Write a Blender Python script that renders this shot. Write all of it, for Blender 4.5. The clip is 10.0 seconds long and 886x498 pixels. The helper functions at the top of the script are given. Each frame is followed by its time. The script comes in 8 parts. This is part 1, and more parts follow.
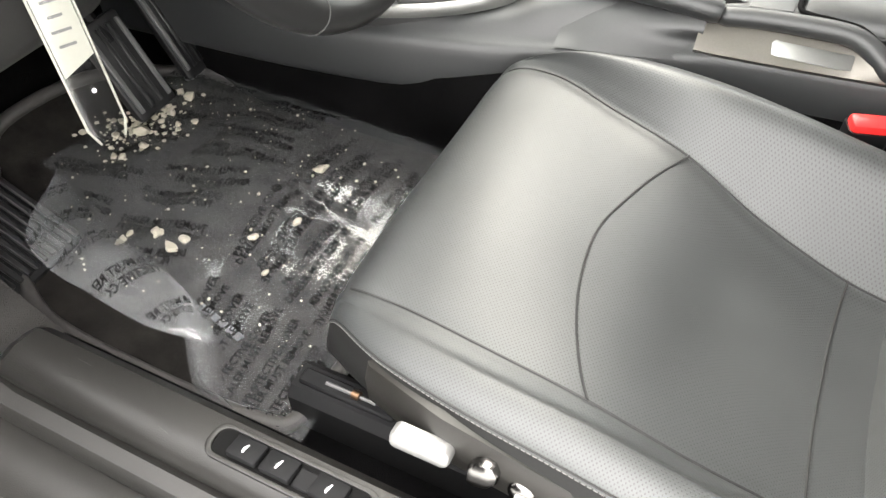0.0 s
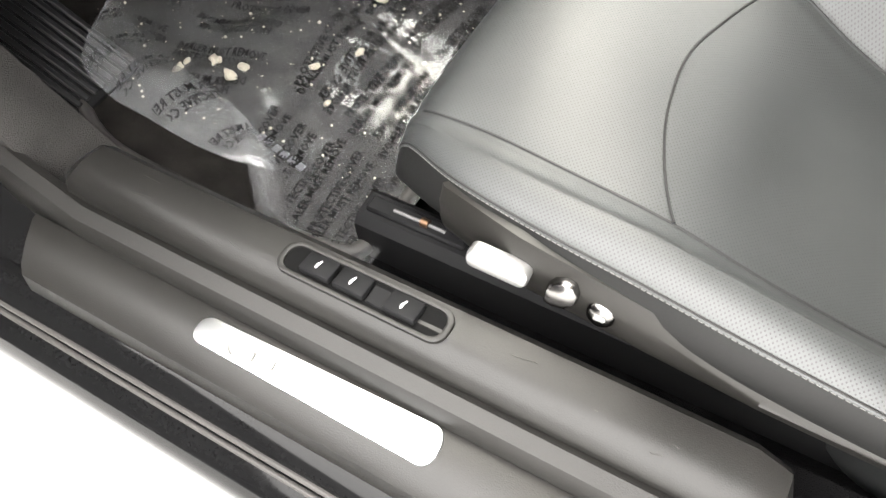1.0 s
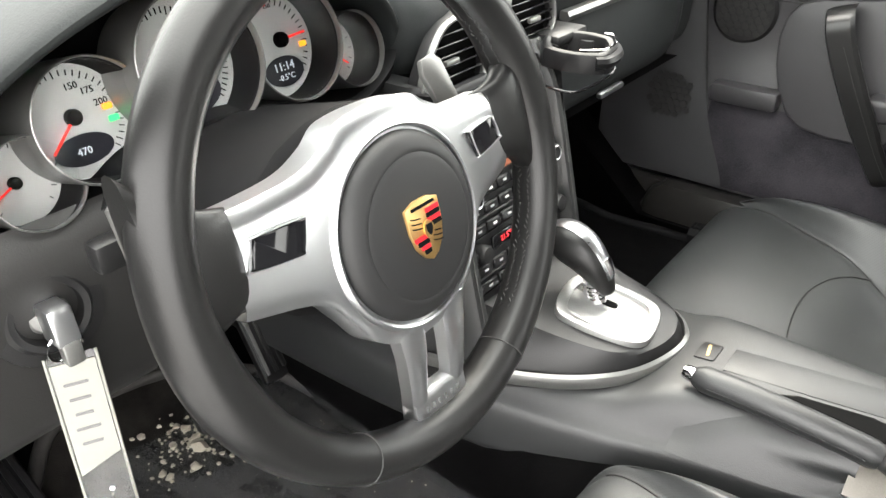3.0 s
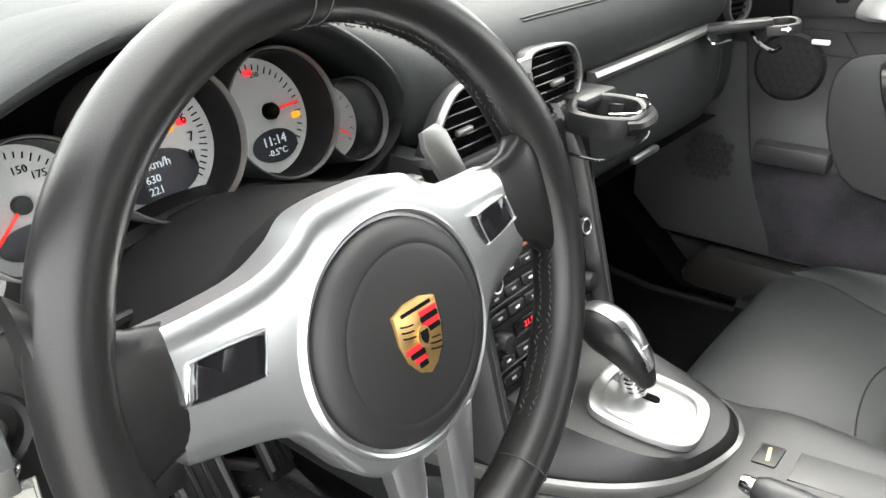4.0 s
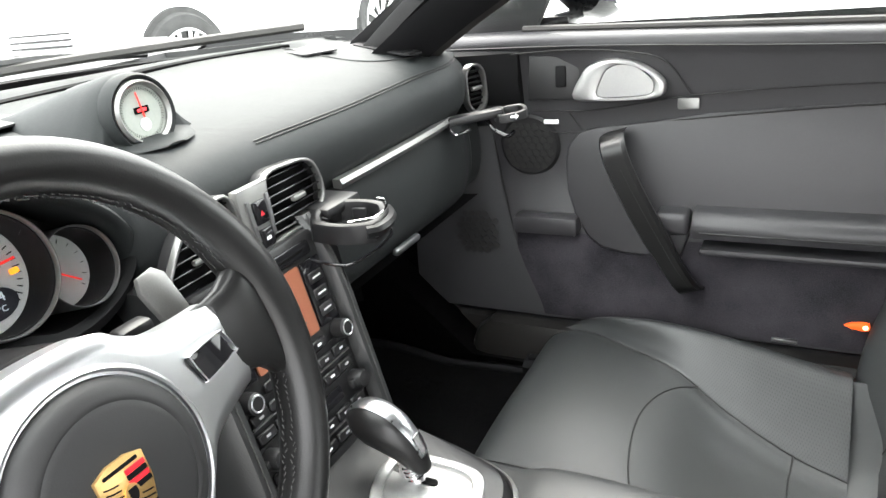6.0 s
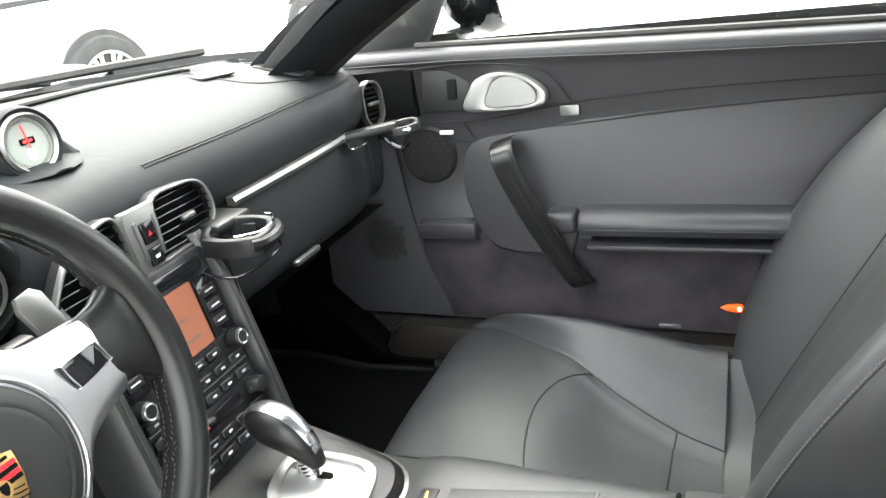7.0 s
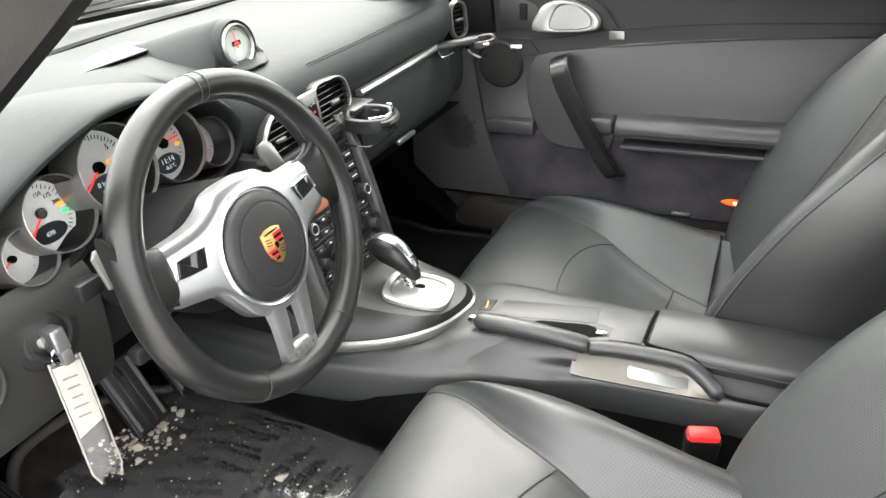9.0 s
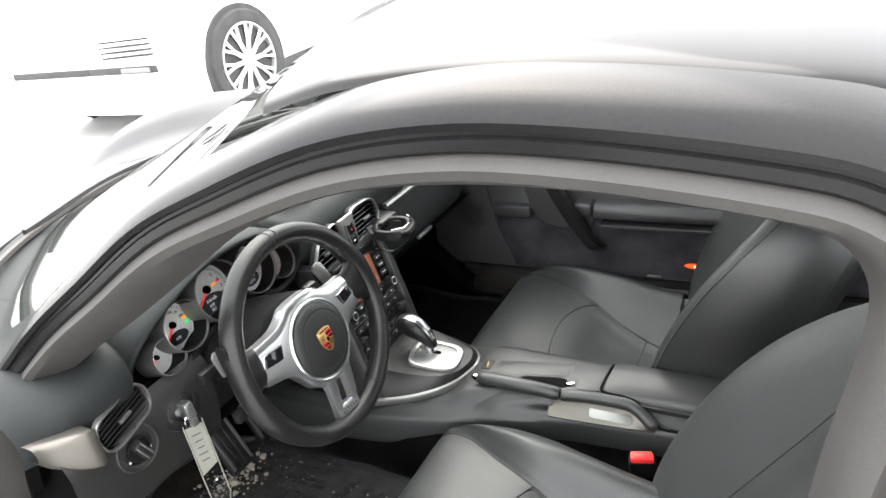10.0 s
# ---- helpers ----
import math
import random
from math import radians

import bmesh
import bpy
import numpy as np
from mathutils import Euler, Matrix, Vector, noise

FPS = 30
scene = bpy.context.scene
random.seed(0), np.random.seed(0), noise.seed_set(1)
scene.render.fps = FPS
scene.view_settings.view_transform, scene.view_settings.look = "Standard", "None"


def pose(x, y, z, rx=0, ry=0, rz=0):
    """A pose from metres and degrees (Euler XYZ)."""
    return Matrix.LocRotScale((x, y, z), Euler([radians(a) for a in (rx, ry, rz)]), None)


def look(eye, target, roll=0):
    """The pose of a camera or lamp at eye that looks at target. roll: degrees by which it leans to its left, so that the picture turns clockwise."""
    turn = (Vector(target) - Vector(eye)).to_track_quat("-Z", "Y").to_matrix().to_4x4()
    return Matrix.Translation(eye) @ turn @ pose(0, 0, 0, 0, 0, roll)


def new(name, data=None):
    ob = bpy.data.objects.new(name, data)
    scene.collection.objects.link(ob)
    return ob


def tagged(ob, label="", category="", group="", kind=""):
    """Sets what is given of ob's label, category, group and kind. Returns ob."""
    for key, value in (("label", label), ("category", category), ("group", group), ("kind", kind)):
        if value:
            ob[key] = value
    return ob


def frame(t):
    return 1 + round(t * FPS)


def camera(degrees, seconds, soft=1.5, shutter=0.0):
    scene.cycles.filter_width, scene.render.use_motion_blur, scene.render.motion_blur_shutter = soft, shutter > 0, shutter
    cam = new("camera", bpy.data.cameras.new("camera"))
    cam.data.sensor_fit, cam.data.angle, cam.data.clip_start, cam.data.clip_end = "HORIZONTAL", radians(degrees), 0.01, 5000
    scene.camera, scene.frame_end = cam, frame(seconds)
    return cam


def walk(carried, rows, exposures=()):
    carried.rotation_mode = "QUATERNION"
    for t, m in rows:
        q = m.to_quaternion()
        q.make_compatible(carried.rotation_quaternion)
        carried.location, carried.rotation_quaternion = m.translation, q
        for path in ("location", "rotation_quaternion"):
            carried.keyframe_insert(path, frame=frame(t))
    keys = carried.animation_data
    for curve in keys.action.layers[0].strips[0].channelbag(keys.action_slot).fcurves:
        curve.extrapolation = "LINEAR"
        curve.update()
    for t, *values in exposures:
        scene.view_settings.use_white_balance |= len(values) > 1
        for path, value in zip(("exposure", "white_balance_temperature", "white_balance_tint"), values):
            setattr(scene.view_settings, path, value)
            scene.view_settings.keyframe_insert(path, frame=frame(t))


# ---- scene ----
cam = camera(61.0, 10.0)
PATH = [
    (0, (0.045, -0.75, 0.892), (-0.634, 0.444, -0.561), -3.9),
    (0.5, (0.023, -0.786, 0.857), (-0.629, 0.23, -0.738), -4.8),
    (1, (0.022, -0.79, 0.848), (-0.619, 0.158, -0.792), -5.4),
    (1.5, (0.035, -0.763, 0.864), (-0.677, 0.279, -0.688), -4.7),
    (1.8, (0.051, -0.708, 0.885), (-0.78, 0.432, -0.532), -5.0),
    (2, (0.055, -0.668, 0.91), (-0.839, 0.54, -0.41), -4.2),
    (2.5, (0.017, -0.597, 0.962), (-0.968, 0.716, -0.182), -2.0),
    (2.7, (-0.004, -0.586, 0.966), (-1.03, 0.737, -0.129), -1.5),
    (3.8, (-0.063, -0.511, 0.941), (-1.279, 0.789, 0.028), -3.0),
    (4, (-0.065, -0.495, 0.943), (-1.277, 0.823, 0.051), -3.5),
    (4.5, (-0.053, -0.472, 0.954), (-1.224, 0.913, 0.11), -4.2),
    (5, (-0.044, -0.458, 0.955), (-1.132, 1.02, 0.16), -4.5),
    (5.5, (-0.025, -0.454, 0.962), (-1.008, 1.113, 0.201), -5.2),
    (6, (0.007, -0.465, 0.975), (-0.877, 1.168, 0.232), -6.3),
    (7.3, (0.11, -0.495, 0.986), (-0.593, 1.219, 0.231), -6.9),
    (7.5, (0.118, -0.502, 0.988), (-0.551, 1.212, 0.204), -6.2),
    (8, (0.135, -0.532, 0.999), (-0.554, 1.144, 0.152), -6.4),
    (8.5, (0.146, -0.616, 1.019), (-0.611, 0.987, 0.093), -5.5),
    (9, (0.197, -0.797, 1.094), (-0.648, 0.741, 0.134), -5.7),
    (9.5, (0.278, -0.942, 1.212), (-0.633, 0.559, 0.255), -7.3),
    (10, (0.421, -1.002, 1.33), (-0.556, 0.514, 0.467), -10.7),
]
walk(cam, [(t, look(eye, target, roll)) for t, eye, target, roll in PATH], [(0.0, 2.96, 6700), (1.5, 2.93, 6700), (2.5, 2.9, 6700), (4.0, 2.60, 6500), (6.0, 2.74, 6400), (8.0, 2.88, 6450), (9.0, 2.78, 6550), (9.5, 2.56, 6550), (10.0, 2.03, 6400)])

# ---- light ----
world = bpy.data.worlds.new("overcast_sky")
scene.world = world
world.use_nodes = True
wn, wl = world.node_tree.nodes, world.node_tree.links
sky = wn.new("ShaderNodeTexSky")
sky.sky_type, sky.sun_disc = "NISHITA", False
sky.sun_elevation, sky.sun_rotation = radians(52), radians(324)
sky.air_density, sky.dust_density, sky.ozone_density = 1.0, 6.0, 1.0
soft_mix = wn.new("ShaderNodeMixRGB")
soft_mix.inputs[0].default_value = 0.85
soft_mix.inputs[2].default_value = (9.3, 9.2, 9.0, 1)
wl.new(sky.outputs[0], soft_mix.inputs[1])
# an overcast sky is three times as bright overhead as at the horizon
way = wn.new("ShaderNodeTexCoord")
parts = wn.new("ShaderNodeSeparateXYZ")
wl.new(way.outputs["Generated"], parts.inputs[0])
rise = wn.new("ShaderNodeMapRange")
rise.inputs["To Min"].default_value, rise.inputs["To Max"].default_value = 0.72, 1.42
wl.new(parts.outputs["Z"], rise.inputs["Value"])
dome = wn.new("ShaderNodeMixRGB")
dome.blend_type, dome.inputs[0].default_value = "MULTIPLY", 1.0
wl.new(soft_mix.outputs[0], dome.inputs[1])
wl.new(rise.outputs[0], dome.inputs[2])
wl.new(dome.outputs[0], wn["Background"].inputs[0])
wn["Background"].inputs[1].default_value = 0.19
sun = new("sun", bpy.data.lights.new("sun", "SUN"))
sun.data.energy, sun.data.angle, sun.data.color = 0.6, radians(50), (1.0, 0.97, 0.92)
sun.matrix_world = look((-1.6, 2.2, 3.6), (-0.1, 0.1, 0.5))


# ---- materials ----
def ramp_mat(name, dark, light, rough=0.5, metal=0.0, grain=400.0, patch=9.0, bump=0.15, spread=0.08, coat=0.0, spec=0.5, dist=0.0006, soft=0.0):
    """A surface with fine grain in its relief and slow change of tone and gloss."""
    m = bpy.data.materials.new(name)
    m.use_nodes = True
    n, l = m.node_tree.nodes, m.node_tree.links
    b = n["Principled BSDF"]
    co = n.new("ShaderNodeTexCoord")
    big = n.new("ShaderNodeTexNoise")
    big.inputs["Scale"].default_value, big.inputs["Detail"].default_value = patch, 5
    l.new(co.outputs["Object"], big.inputs["Vector"])
    fine = n.new("ShaderNodeTexNoise")
    fine.inputs["Scale"].default_value, fine.inputs["Detail"].default_value = grain, 3
    l.new(co.outputs["Object"], fine.inputs["Vector"])
    add = n.new("ShaderNodeMath")
    add.operation = "MULTIPLY_ADD"
    add.inputs[1].default_value = 0.35
    l.new(fine.outputs[0], add.inputs[0])
    sc = n.new("ShaderNodeMath")
    sc.operation = "MULTIPLY"
    sc.inputs[1].default_value = 0.65
    l.new(big.outputs[0], sc.inputs[0])
    l.new(sc.outputs[0], add.inputs[2])
    cr = n.new("ShaderNodeValToRGB")
    cr.color_ramp.elements[0].position, cr.color_ramp.elements[1].position = 0.32, 0.68
    cr.color_ramp.elements[0].color, cr.color_ramp.elements[1].color = (*dark, 1), (*light, 1)
    l.new(add.outputs[0], cr.inputs[0])
    l.new(cr.outputs[0], b.inputs["Base Color"])
    rr = n.new("ShaderNodeMapRange")
    rr.inputs["To Min"].default_value, rr.inputs["To Max"].default_value = max(rough - spread, 0.02), min(rough + spread, 1)
    l.new(add.outputs[0], rr.inputs["Value"])
    l.new(rr.outputs[0], b.inputs["Roughness"])
    b.inputs["Metallic"].default_value = metal
    b.inputs["Coat Weight"].default_value = coat
    b.inputs["Specular IOR Level"].default_value = spec
    if bump:
        bp = n.new("ShaderNodeBump")
        bp.inputs["Strength"].default_value, bp.inputs["Distance"].default_value = bump, dist
        l.new(fine.outputs[0], bp.inputs["Height"])
        l.new(bp.outputs[0], b.inputs["Normal"])
        if soft:
            fold = n.new("ShaderNodeTexNoise")
            fold.inputs["Scale"].default_value, fold.inputs["Detail"].default_value, fold.inputs["Distortion"].default_value = 18, 3, 1.2
            l.new(co.outputs["Object"], fold.inputs["Vector"])
            wave = n.new("ShaderNodeBump")
            wave.inputs["Strength"].default_value, wave.inputs["Distance"].default_value = soft, 0.01
            l.new(fold.outputs[0], wave.inputs["Height"])
            l.new(wave.outputs[0], bp.inputs["Normal"])
    return m


def perforated(name, dark, light, rough, pitch):
    """Leather with rows of small punched holes, laid out along the seat's own surface."""
    m = ramp_mat(name, dark, light, rough, grain=500, bump=0.12, spec=0.66, soft=0.03)
    n, l = m.node_tree.nodes, m.node_tree.links
    b = n["Principled BSDF"]
    uv = n.new("ShaderNodeUVMap")
    mp = n.new("ShaderNodeMapping")
    mp.inputs["Rotation"].default_value = (0, 0, radians(45))
    mp.inputs["Scale"].default_value = (1 / pitch, 1 / pitch, 1)
    l.new(uv.outputs[0], mp.inputs[0])
    fr = n.new("ShaderNodeVectorMath")
    fr.operation = "FRACTION"
    l.new(mp.outputs[0], fr.inputs[0])
    ds = n.new("ShaderNodeVectorMath")
    ds.operation = "DISTANCE"
    ds.inputs[1].default_value = (0.5, 0.5, 0)
    l.new(fr.outputs[0], ds.inputs[0])
    hole = n.new("ShaderNodeMapRange")
    hole.inputs["From Min"].default_value, hole.inputs["From Max"].default_value = 0.15, 0.26
    l.new(ds.outputs["Value"], hole.inputs["Value"])
    old = b.inputs["Base Color"].links[0].from_socket
    mix = n.new("ShaderNodeMixRGB")
    mix.inputs[1].default_value = (0.006, 0.006, 0.006, 1)
    l.new(hole.outputs[0], mix.inputs[0])
    l.new(old, mix.inputs[2])
    l.new(mix.outputs[0], b.inputs["Base Color"])
    bp = [x for x in n if x.type == "BUMP"][0]
    b2 = n.new("ShaderNodeBump")
    b2.inputs["Strength"].default_value, b2.inputs["Distance"].default_value = 0.35, 0.0004
    l.new(hole.outputs[0], b2.inputs["Height"])
    l.new(bp.outputs[0], b2.inputs["Normal"])
    l.new(b2.outputs[0], b.inputs["Normal"])
    return m


def glass_mat(name, tint, rough=0.0, base=0.05):
    m = bpy.data.materials.new(name)
    m.use_nodes = True
    n, l = m.node_tree.nodes, m.node_tree.links
    out = n["Material Output"]
    clear = n.new("ShaderNodeBsdfTransparent")
    clear.inputs[0].default_value = (*tint, 1)
    gloss = n.new("ShaderNodeBsdfGlossy")
    gloss.inputs["Roughness"].default_value = rough
    side = n.new("ShaderNodeLayerWeight")
    steep = n.new("ShaderNodeMath")
    steep.operation = "POWER"
    steep.inputs[1].default_value = 5.0
    l.new(side.outputs["Facing"], steep.inputs[0])
    fres = n.new("ShaderNodeMath")
    fres.operation = "MULTIPLY_ADD"
    fres.inputs[1].default_value, fres.inputs[2].default_value = 0.9, base
    l.new(steep.outputs[0], fres.inputs[0])
    mix = n.new("ShaderNodeMixShader")
    l.new(fres.outputs[0], mix.inputs[0])
    l.new(clear.outputs[0], mix.inputs[1])
    l.new(gloss.outputs[0], mix.inputs[2])
    l.new(mix.outputs[0], out.inputs[0])
    return m


def film_mat(name, thin=0.06, thick=0.20, gloss_base=0.055):
    """Thin milky plastic film with sharp creases."""
    m = glass_mat(name, (0.84, 0.84, 0.85), 0.16, gloss_base)
    n, l = m.node_tree.nodes, m.node_tree.links
    mix = [x for x in n if x.type == "MIX_SHADER"][0]
    clear = [x for x in n if x.type == "BSDF_TRANSPARENT"][0]
    gloss = [x for x in n if x.type == "BSDF_GLOSSY"][0]
    side = [x for x in n if x.type == "LAYER_WEIGHT"][0]
    milk = n.new("ShaderNodeBsdfDiffuse")
    milk.inputs[0].default_value = (0.50, 0.51, 0.52, 1)
    co = n.new("ShaderNodeTexCoord")
    crease = n.new("ShaderNodeTexNoise")
    crease.noise_type = "RIDGED_MULTIFRACTAL"
    crease.inputs["Scale"].default_value, crease.inputs["Detail"].default_value = 10, 3
    l.new(co.outputs["Object"], crease.inputs["Vector"])
    amount = n.new("ShaderNodeMapRange")
    amount.inputs["From Min"].default_value, amount.inputs["From Max"].default_value = 0.3, 1.6
    amount.inputs["To Min"].default_value, amount.inputs["To Max"].default_value = thin, thick
    l.new(crease.outputs[0], amount.inputs["Value"])
    body = n.new("ShaderNodeMixShader")
    l.new(amount.outputs[0], body.inputs[0])
    l.new(clear.outputs[0], body.inputs[1])
    l.new(milk.outputs[0], body.inputs[2])
    l.new(body.outputs[0], mix.inputs[1])
    bp = n.new("ShaderNodeBump")
    bp.inputs["Strength"].default_value, bp.inputs["Distance"].default_value = 0.55, 0.004
    l.new(crease.outputs[0], bp.inputs["Height"])
    for node in (gloss, side, milk):
        l.new(bp.outputs[0], node.inputs["Normal"])
    return m


def lit(name, color, power):
    m = bpy.data.materials.new(name)
    m.use_nodes = True
    b = m.node_tree.nodes["Principled BSDF"]
    b.inputs["Base Color"].default_value = (*color, 1)
    b.inputs["Emission Color"].default_value = (*color, 1)
    b.inputs["Emission Strength"].default_value = power
    return m


RIMLEATHER = ramp_mat("rim_leather", (0.006, 0.006, 0.006), (0.011, 0.011, 0.011), 0.34, grain=900, patch=6, bump=0.15, spec=0.36)
PAD = ramp_mat("airbag_pad", (0.012, 0.0122, 0.0125), (0.017, 0.0172, 0.0176), 0.50, grain=1200, patch=5, bump=0.10, spec=0.32)
SATIN = ramp_mat("satin_handle", (0.34, 0.34, 0.335), (0.42, 0.42, 0.41), 0.40, metal=0.85, grain=500, bump=0.0)
LEATHER = ramp_mat("black_leather", (0.011, 0.0118, 0.012), (0.019, 0.0198, 0.020), 0.40, grain=650, patch=6, bump=0.3, spec=0.78, soft=0.03)
CONSOLE = ramp_mat("console_leather", (0.013, 0.0138, 0.0142), (0.022, 0.023, 0.0235), 0.46, grain=800, patch=6, bump=0.25, spec=0.64, soft=0.02)
PERF = perforated("perforated_leather", (0.023, 0.0248, 0.0250), (0.034, 0.0362, 0.0365), 0.48, 0.0026)
DASH = ramp_mat("dash_leather", (0.0135, 0.0153, 0.0155), (0.0215, 0.0235, 0.0238), 0.56, grain=700, patch=5, bump=0.35, spec=0.17, soft=0.06)
VINYL = ramp_mat("door_vinyl", (0.023, 0.0223, 0.0240), (0.034, 0.0331, 0.0352), 0.45, grain=800, patch=5, bump=0.3, spec=0.5)
PLASTIC = ramp_mat("black_plastic", (0.006, 0.006, 0.0064), (0.011, 0.011, 0.0114), 0.42, grain=900, patch=8, bump=0.25, spec=0.45)
SOFTBLACK = ramp_mat("soft_black_trim", (0.005, 0.005, 0.0055), (0.008, 0.008, 0.0084), 0.62, grain=900, bump=0.2, spec=0.12)
SILLMAT = ramp_mat("sill_plastic", (0.0075, 0.0071, 0.0067), (0.0155, 0.0147, 0.0137), 0.40, grain=900, patch=5, bump=0.3, spread=0.16, spec=0.34)
# carpet with the shade of footwells and seat gaps put into its colour
CARPET = ramp_mat("shaded_black_carpet", (0.002, 0.002, 0.0022), (0.007, 0.0068, 0.007), 0.95, grain=1100, patch=16, bump=1.0, dist=0.003, spec=0.0)
SUEDE = ramp_mat("door_carpet", (0.014, 0.0135, 0.0165), (0.058, 0.054, 0.061), 0.95, grain=700, patch=11, bump=0.6, dist=0.002, spec=0.03)
ALU = ramp_mat("satin_aluminium", (0.40, 0.41, 0.42), (0.50, 0.51, 0.52), 0.28, metal=1.0, grain=300, bump=0.03, spread=0.06)
BRIGHT = ramp_mat("polished_aluminium", (0.60, 0.61, 0.62), (0.68, 0.69, 0.70), 0.30, metal=1.0, grain=60, bump=0.0, spread=0.02)
PLATE = ramp_mat("tread_aluminium", (0.62, 0.63, 0.64), (0.70, 0.71, 0.72), 0.30, metal=1.0, grain=60, bump=0.0, spread=0.02)
STOPFACE = ramp_mat("stopwatch_face", (0.24, 0.262, 0.235), (0.30, 0.322, 0.290), 0.45, grain=400, bump=0.0)
CHAMPAGNE = ramp_mat("champagne_trim", (0.11, 0.102, 0.09), (0.16, 0.15, 0.135), 0.42, metal=0.7, grain=900, bump=0.05)
SILVER = ramp_mat("silver_paint", (0.20, 0.20, 0.195), (0.26, 0.26, 0.25), 0.36, metal=0.8, grain=900, bump=0.05)
DARKCHROME = ramp_mat("smoked_chrome", (0.16, 0.155, 0.15), (0.22, 0.215, 0.21), 0.2, metal=1.0, bump=0.0, spread=0.04)
CHROME = ramp_mat("chrome", (0.80, 0.80, 0.81), (0.88, 0.88, 0.89), 0.06, metal=1.0, bump=0.0, spread=0.02)
PIANO = ramp_mat("gloss_black", (0.006, 0.006, 0.007), (0.009, 0.009, 0.010), 0.08, bump=0.0, spread=0.03, patch=3)
PAINT = ramp_mat("black_paint", (0.004, 0.004, 0.0042), (0.007, 0.007, 0.0072), 0.10, bump=0.01, grain=300, spread=0.04, spec=0.17)
RAILPAINT = ramp_mat("dusty_black_paint", (0.008, 0.008, 0.009), (0.016, 0.0155, 0.015), 0.20, grain=300, patch=4, bump=0.02, spread=0.08, spec=0.14)
RUBBER = ramp_mat("door_seal_rubber", (0.024, 0.0222, 0.0208), (0.042, 0.039, 0.0365), 0.6, grain=500, bump=0.3)
FACE = ramp_mat("gauge_face", (0.52, 0.53, 0.52), (0.60, 0.61, 0.60), 0.5, grain=400, bump=0.0)
INK = ramp_mat("black_print", (0.004, 0.004, 0.004), (0.006, 0.006, 0.006), 0.7, bump=0.0, spec=0.03)
RUBWEAR = ramp_mat("rubbed_plastic", (0.022, 0.021, 0.019), (0.040, 0.038, 0.034), 0.8, grain=900, bump=0.2)
GREYINK = ramp_mat("grey_print", (0.40, 0.40, 0.40), (0.5, 0.5, 0.5), 0.5, bump=0.0)
WHITEINK = ramp_mat("white_print", (0.75, 0.75, 0.75), (0.82, 0.82, 0.82), 0.5, bump=0.0)
THREAD = ramp_mat("pale_thread", (0.085, 0.085, 0.081), (0.13, 0.13, 0.123), 0.7, grain=500, bump=0.2)
DARKTHREAD = ramp_mat("grey_thread", (0.022, 0.022, 0.022), (0.038, 0.038, 0.038), 0.7, grain=500, bump=0.2)
SHIELD = ramp_mat("seat_shield_plastic", (0.011, 0.0104, 0.0095), (0.018, 0.017, 0.0155), 0.38, grain=900, patch=6, bump=0.2, spec=0.34)
BRONZE = ramp_mat("bronze_roller", (0.10, 0.06, 0.035), (0.15, 0.09, 0.055), 0.40, metal=0.9, bump=0.0)
KNEE = ramp_mat("knee_panel_plastic", (0.014, 0.0138, 0.0135), (0.022, 0.0217, 0.021), 0.48, grain=900, patch=6, bump=0.25, spec=0.45)
# the seat's black leather again, darkened to carry the shade on its sides
SHADELEATHER = ramp_mat("shaded_side_leather", (0.006, 0.006, 0.006), (0.011, 0.011, 0.0108), 0.50, grain=650, patch=6, bump=0.2, spec=0.20)
GLOSSPLASTIC = ramp_mat("semi_gloss_plastic", (0.006, 0.006, 0.0064), (0.010, 0.010, 0.0104), 0.34, patch=8, bump=0.0, spec=0.22)
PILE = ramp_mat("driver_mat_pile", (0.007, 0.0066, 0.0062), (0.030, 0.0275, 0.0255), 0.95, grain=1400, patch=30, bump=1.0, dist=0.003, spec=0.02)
CHEEK = ramp_mat("cheek_panel_plastic", (0.024, 0.0242, 0.0255), (0.036, 0.0362, 0.038), 0.55, grain=900, patch=6, bump=0.25, spec=0.45)
# near-black cord that draws the shade inside seams and creases
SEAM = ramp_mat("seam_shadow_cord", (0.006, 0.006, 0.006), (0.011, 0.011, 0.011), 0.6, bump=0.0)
NEEDLE = lit("red_needle", (0.9, 0.03, 0.02), 0.12)
ORANGE = lit("orange_lamp", (1.0, 0.35, 0.02), 0.2)
GREEN = lit("green_lamp", (0.05, 0.9, 0.25), 0.12)
REDLAMP = lit("red_lamp", (1.0, 0.04, 0.05), 0.16)
MARKER = lit("amber_marker", (1.0, 0.10, 0.01), 0.16)
LAMPCORE = lit("lamp_core", (1.0, 0.75, 0.40), 0.5)
SCREEN = lit("orange_screen", (0.24, 0.085, 0.045), 0.035)
LCD = lit("gauge_display", (0.012, 0.012, 0.018), 0.008)
LCDTEXT = lit("display_text", (0.7, 0.75, 0.8), 0.06)
GOLD = ramp_mat("gold_enamel", (0.55, 0.34, 0.12), (0.72, 0.48, 0.20), 0.3, metal=0.9, grain=900, bump=0.2)
RED = ramp_mat("red_enamel", (0.45, 0.01, 0.02), (0.55, 0.02, 0.03), 0.3, bump=0.0)
REDPLASTIC = ramp_mat("red_button", (0.65, 0.02, 0.02), (0.75, 0.03, 0.03), 0.35, bump=0.0)
PAPER = ramp_mat("cream_tag", (0.20, 0.20, 0.17), (0.26, 0.26, 0.225), 0.5, bump=0.05)
CRUMB = ramp_mat("road_salt", (0.22, 0.20, 0.16), (0.36, 0.33, 0.27), 0.85, grain=900, bump=0.5, dist=0.001)
TILEINK = ramp_mat("mat_lettering", (0.10, 0.10, 0.11), (0.15, 0.15, 0.16), 0.7, bump=0.0)
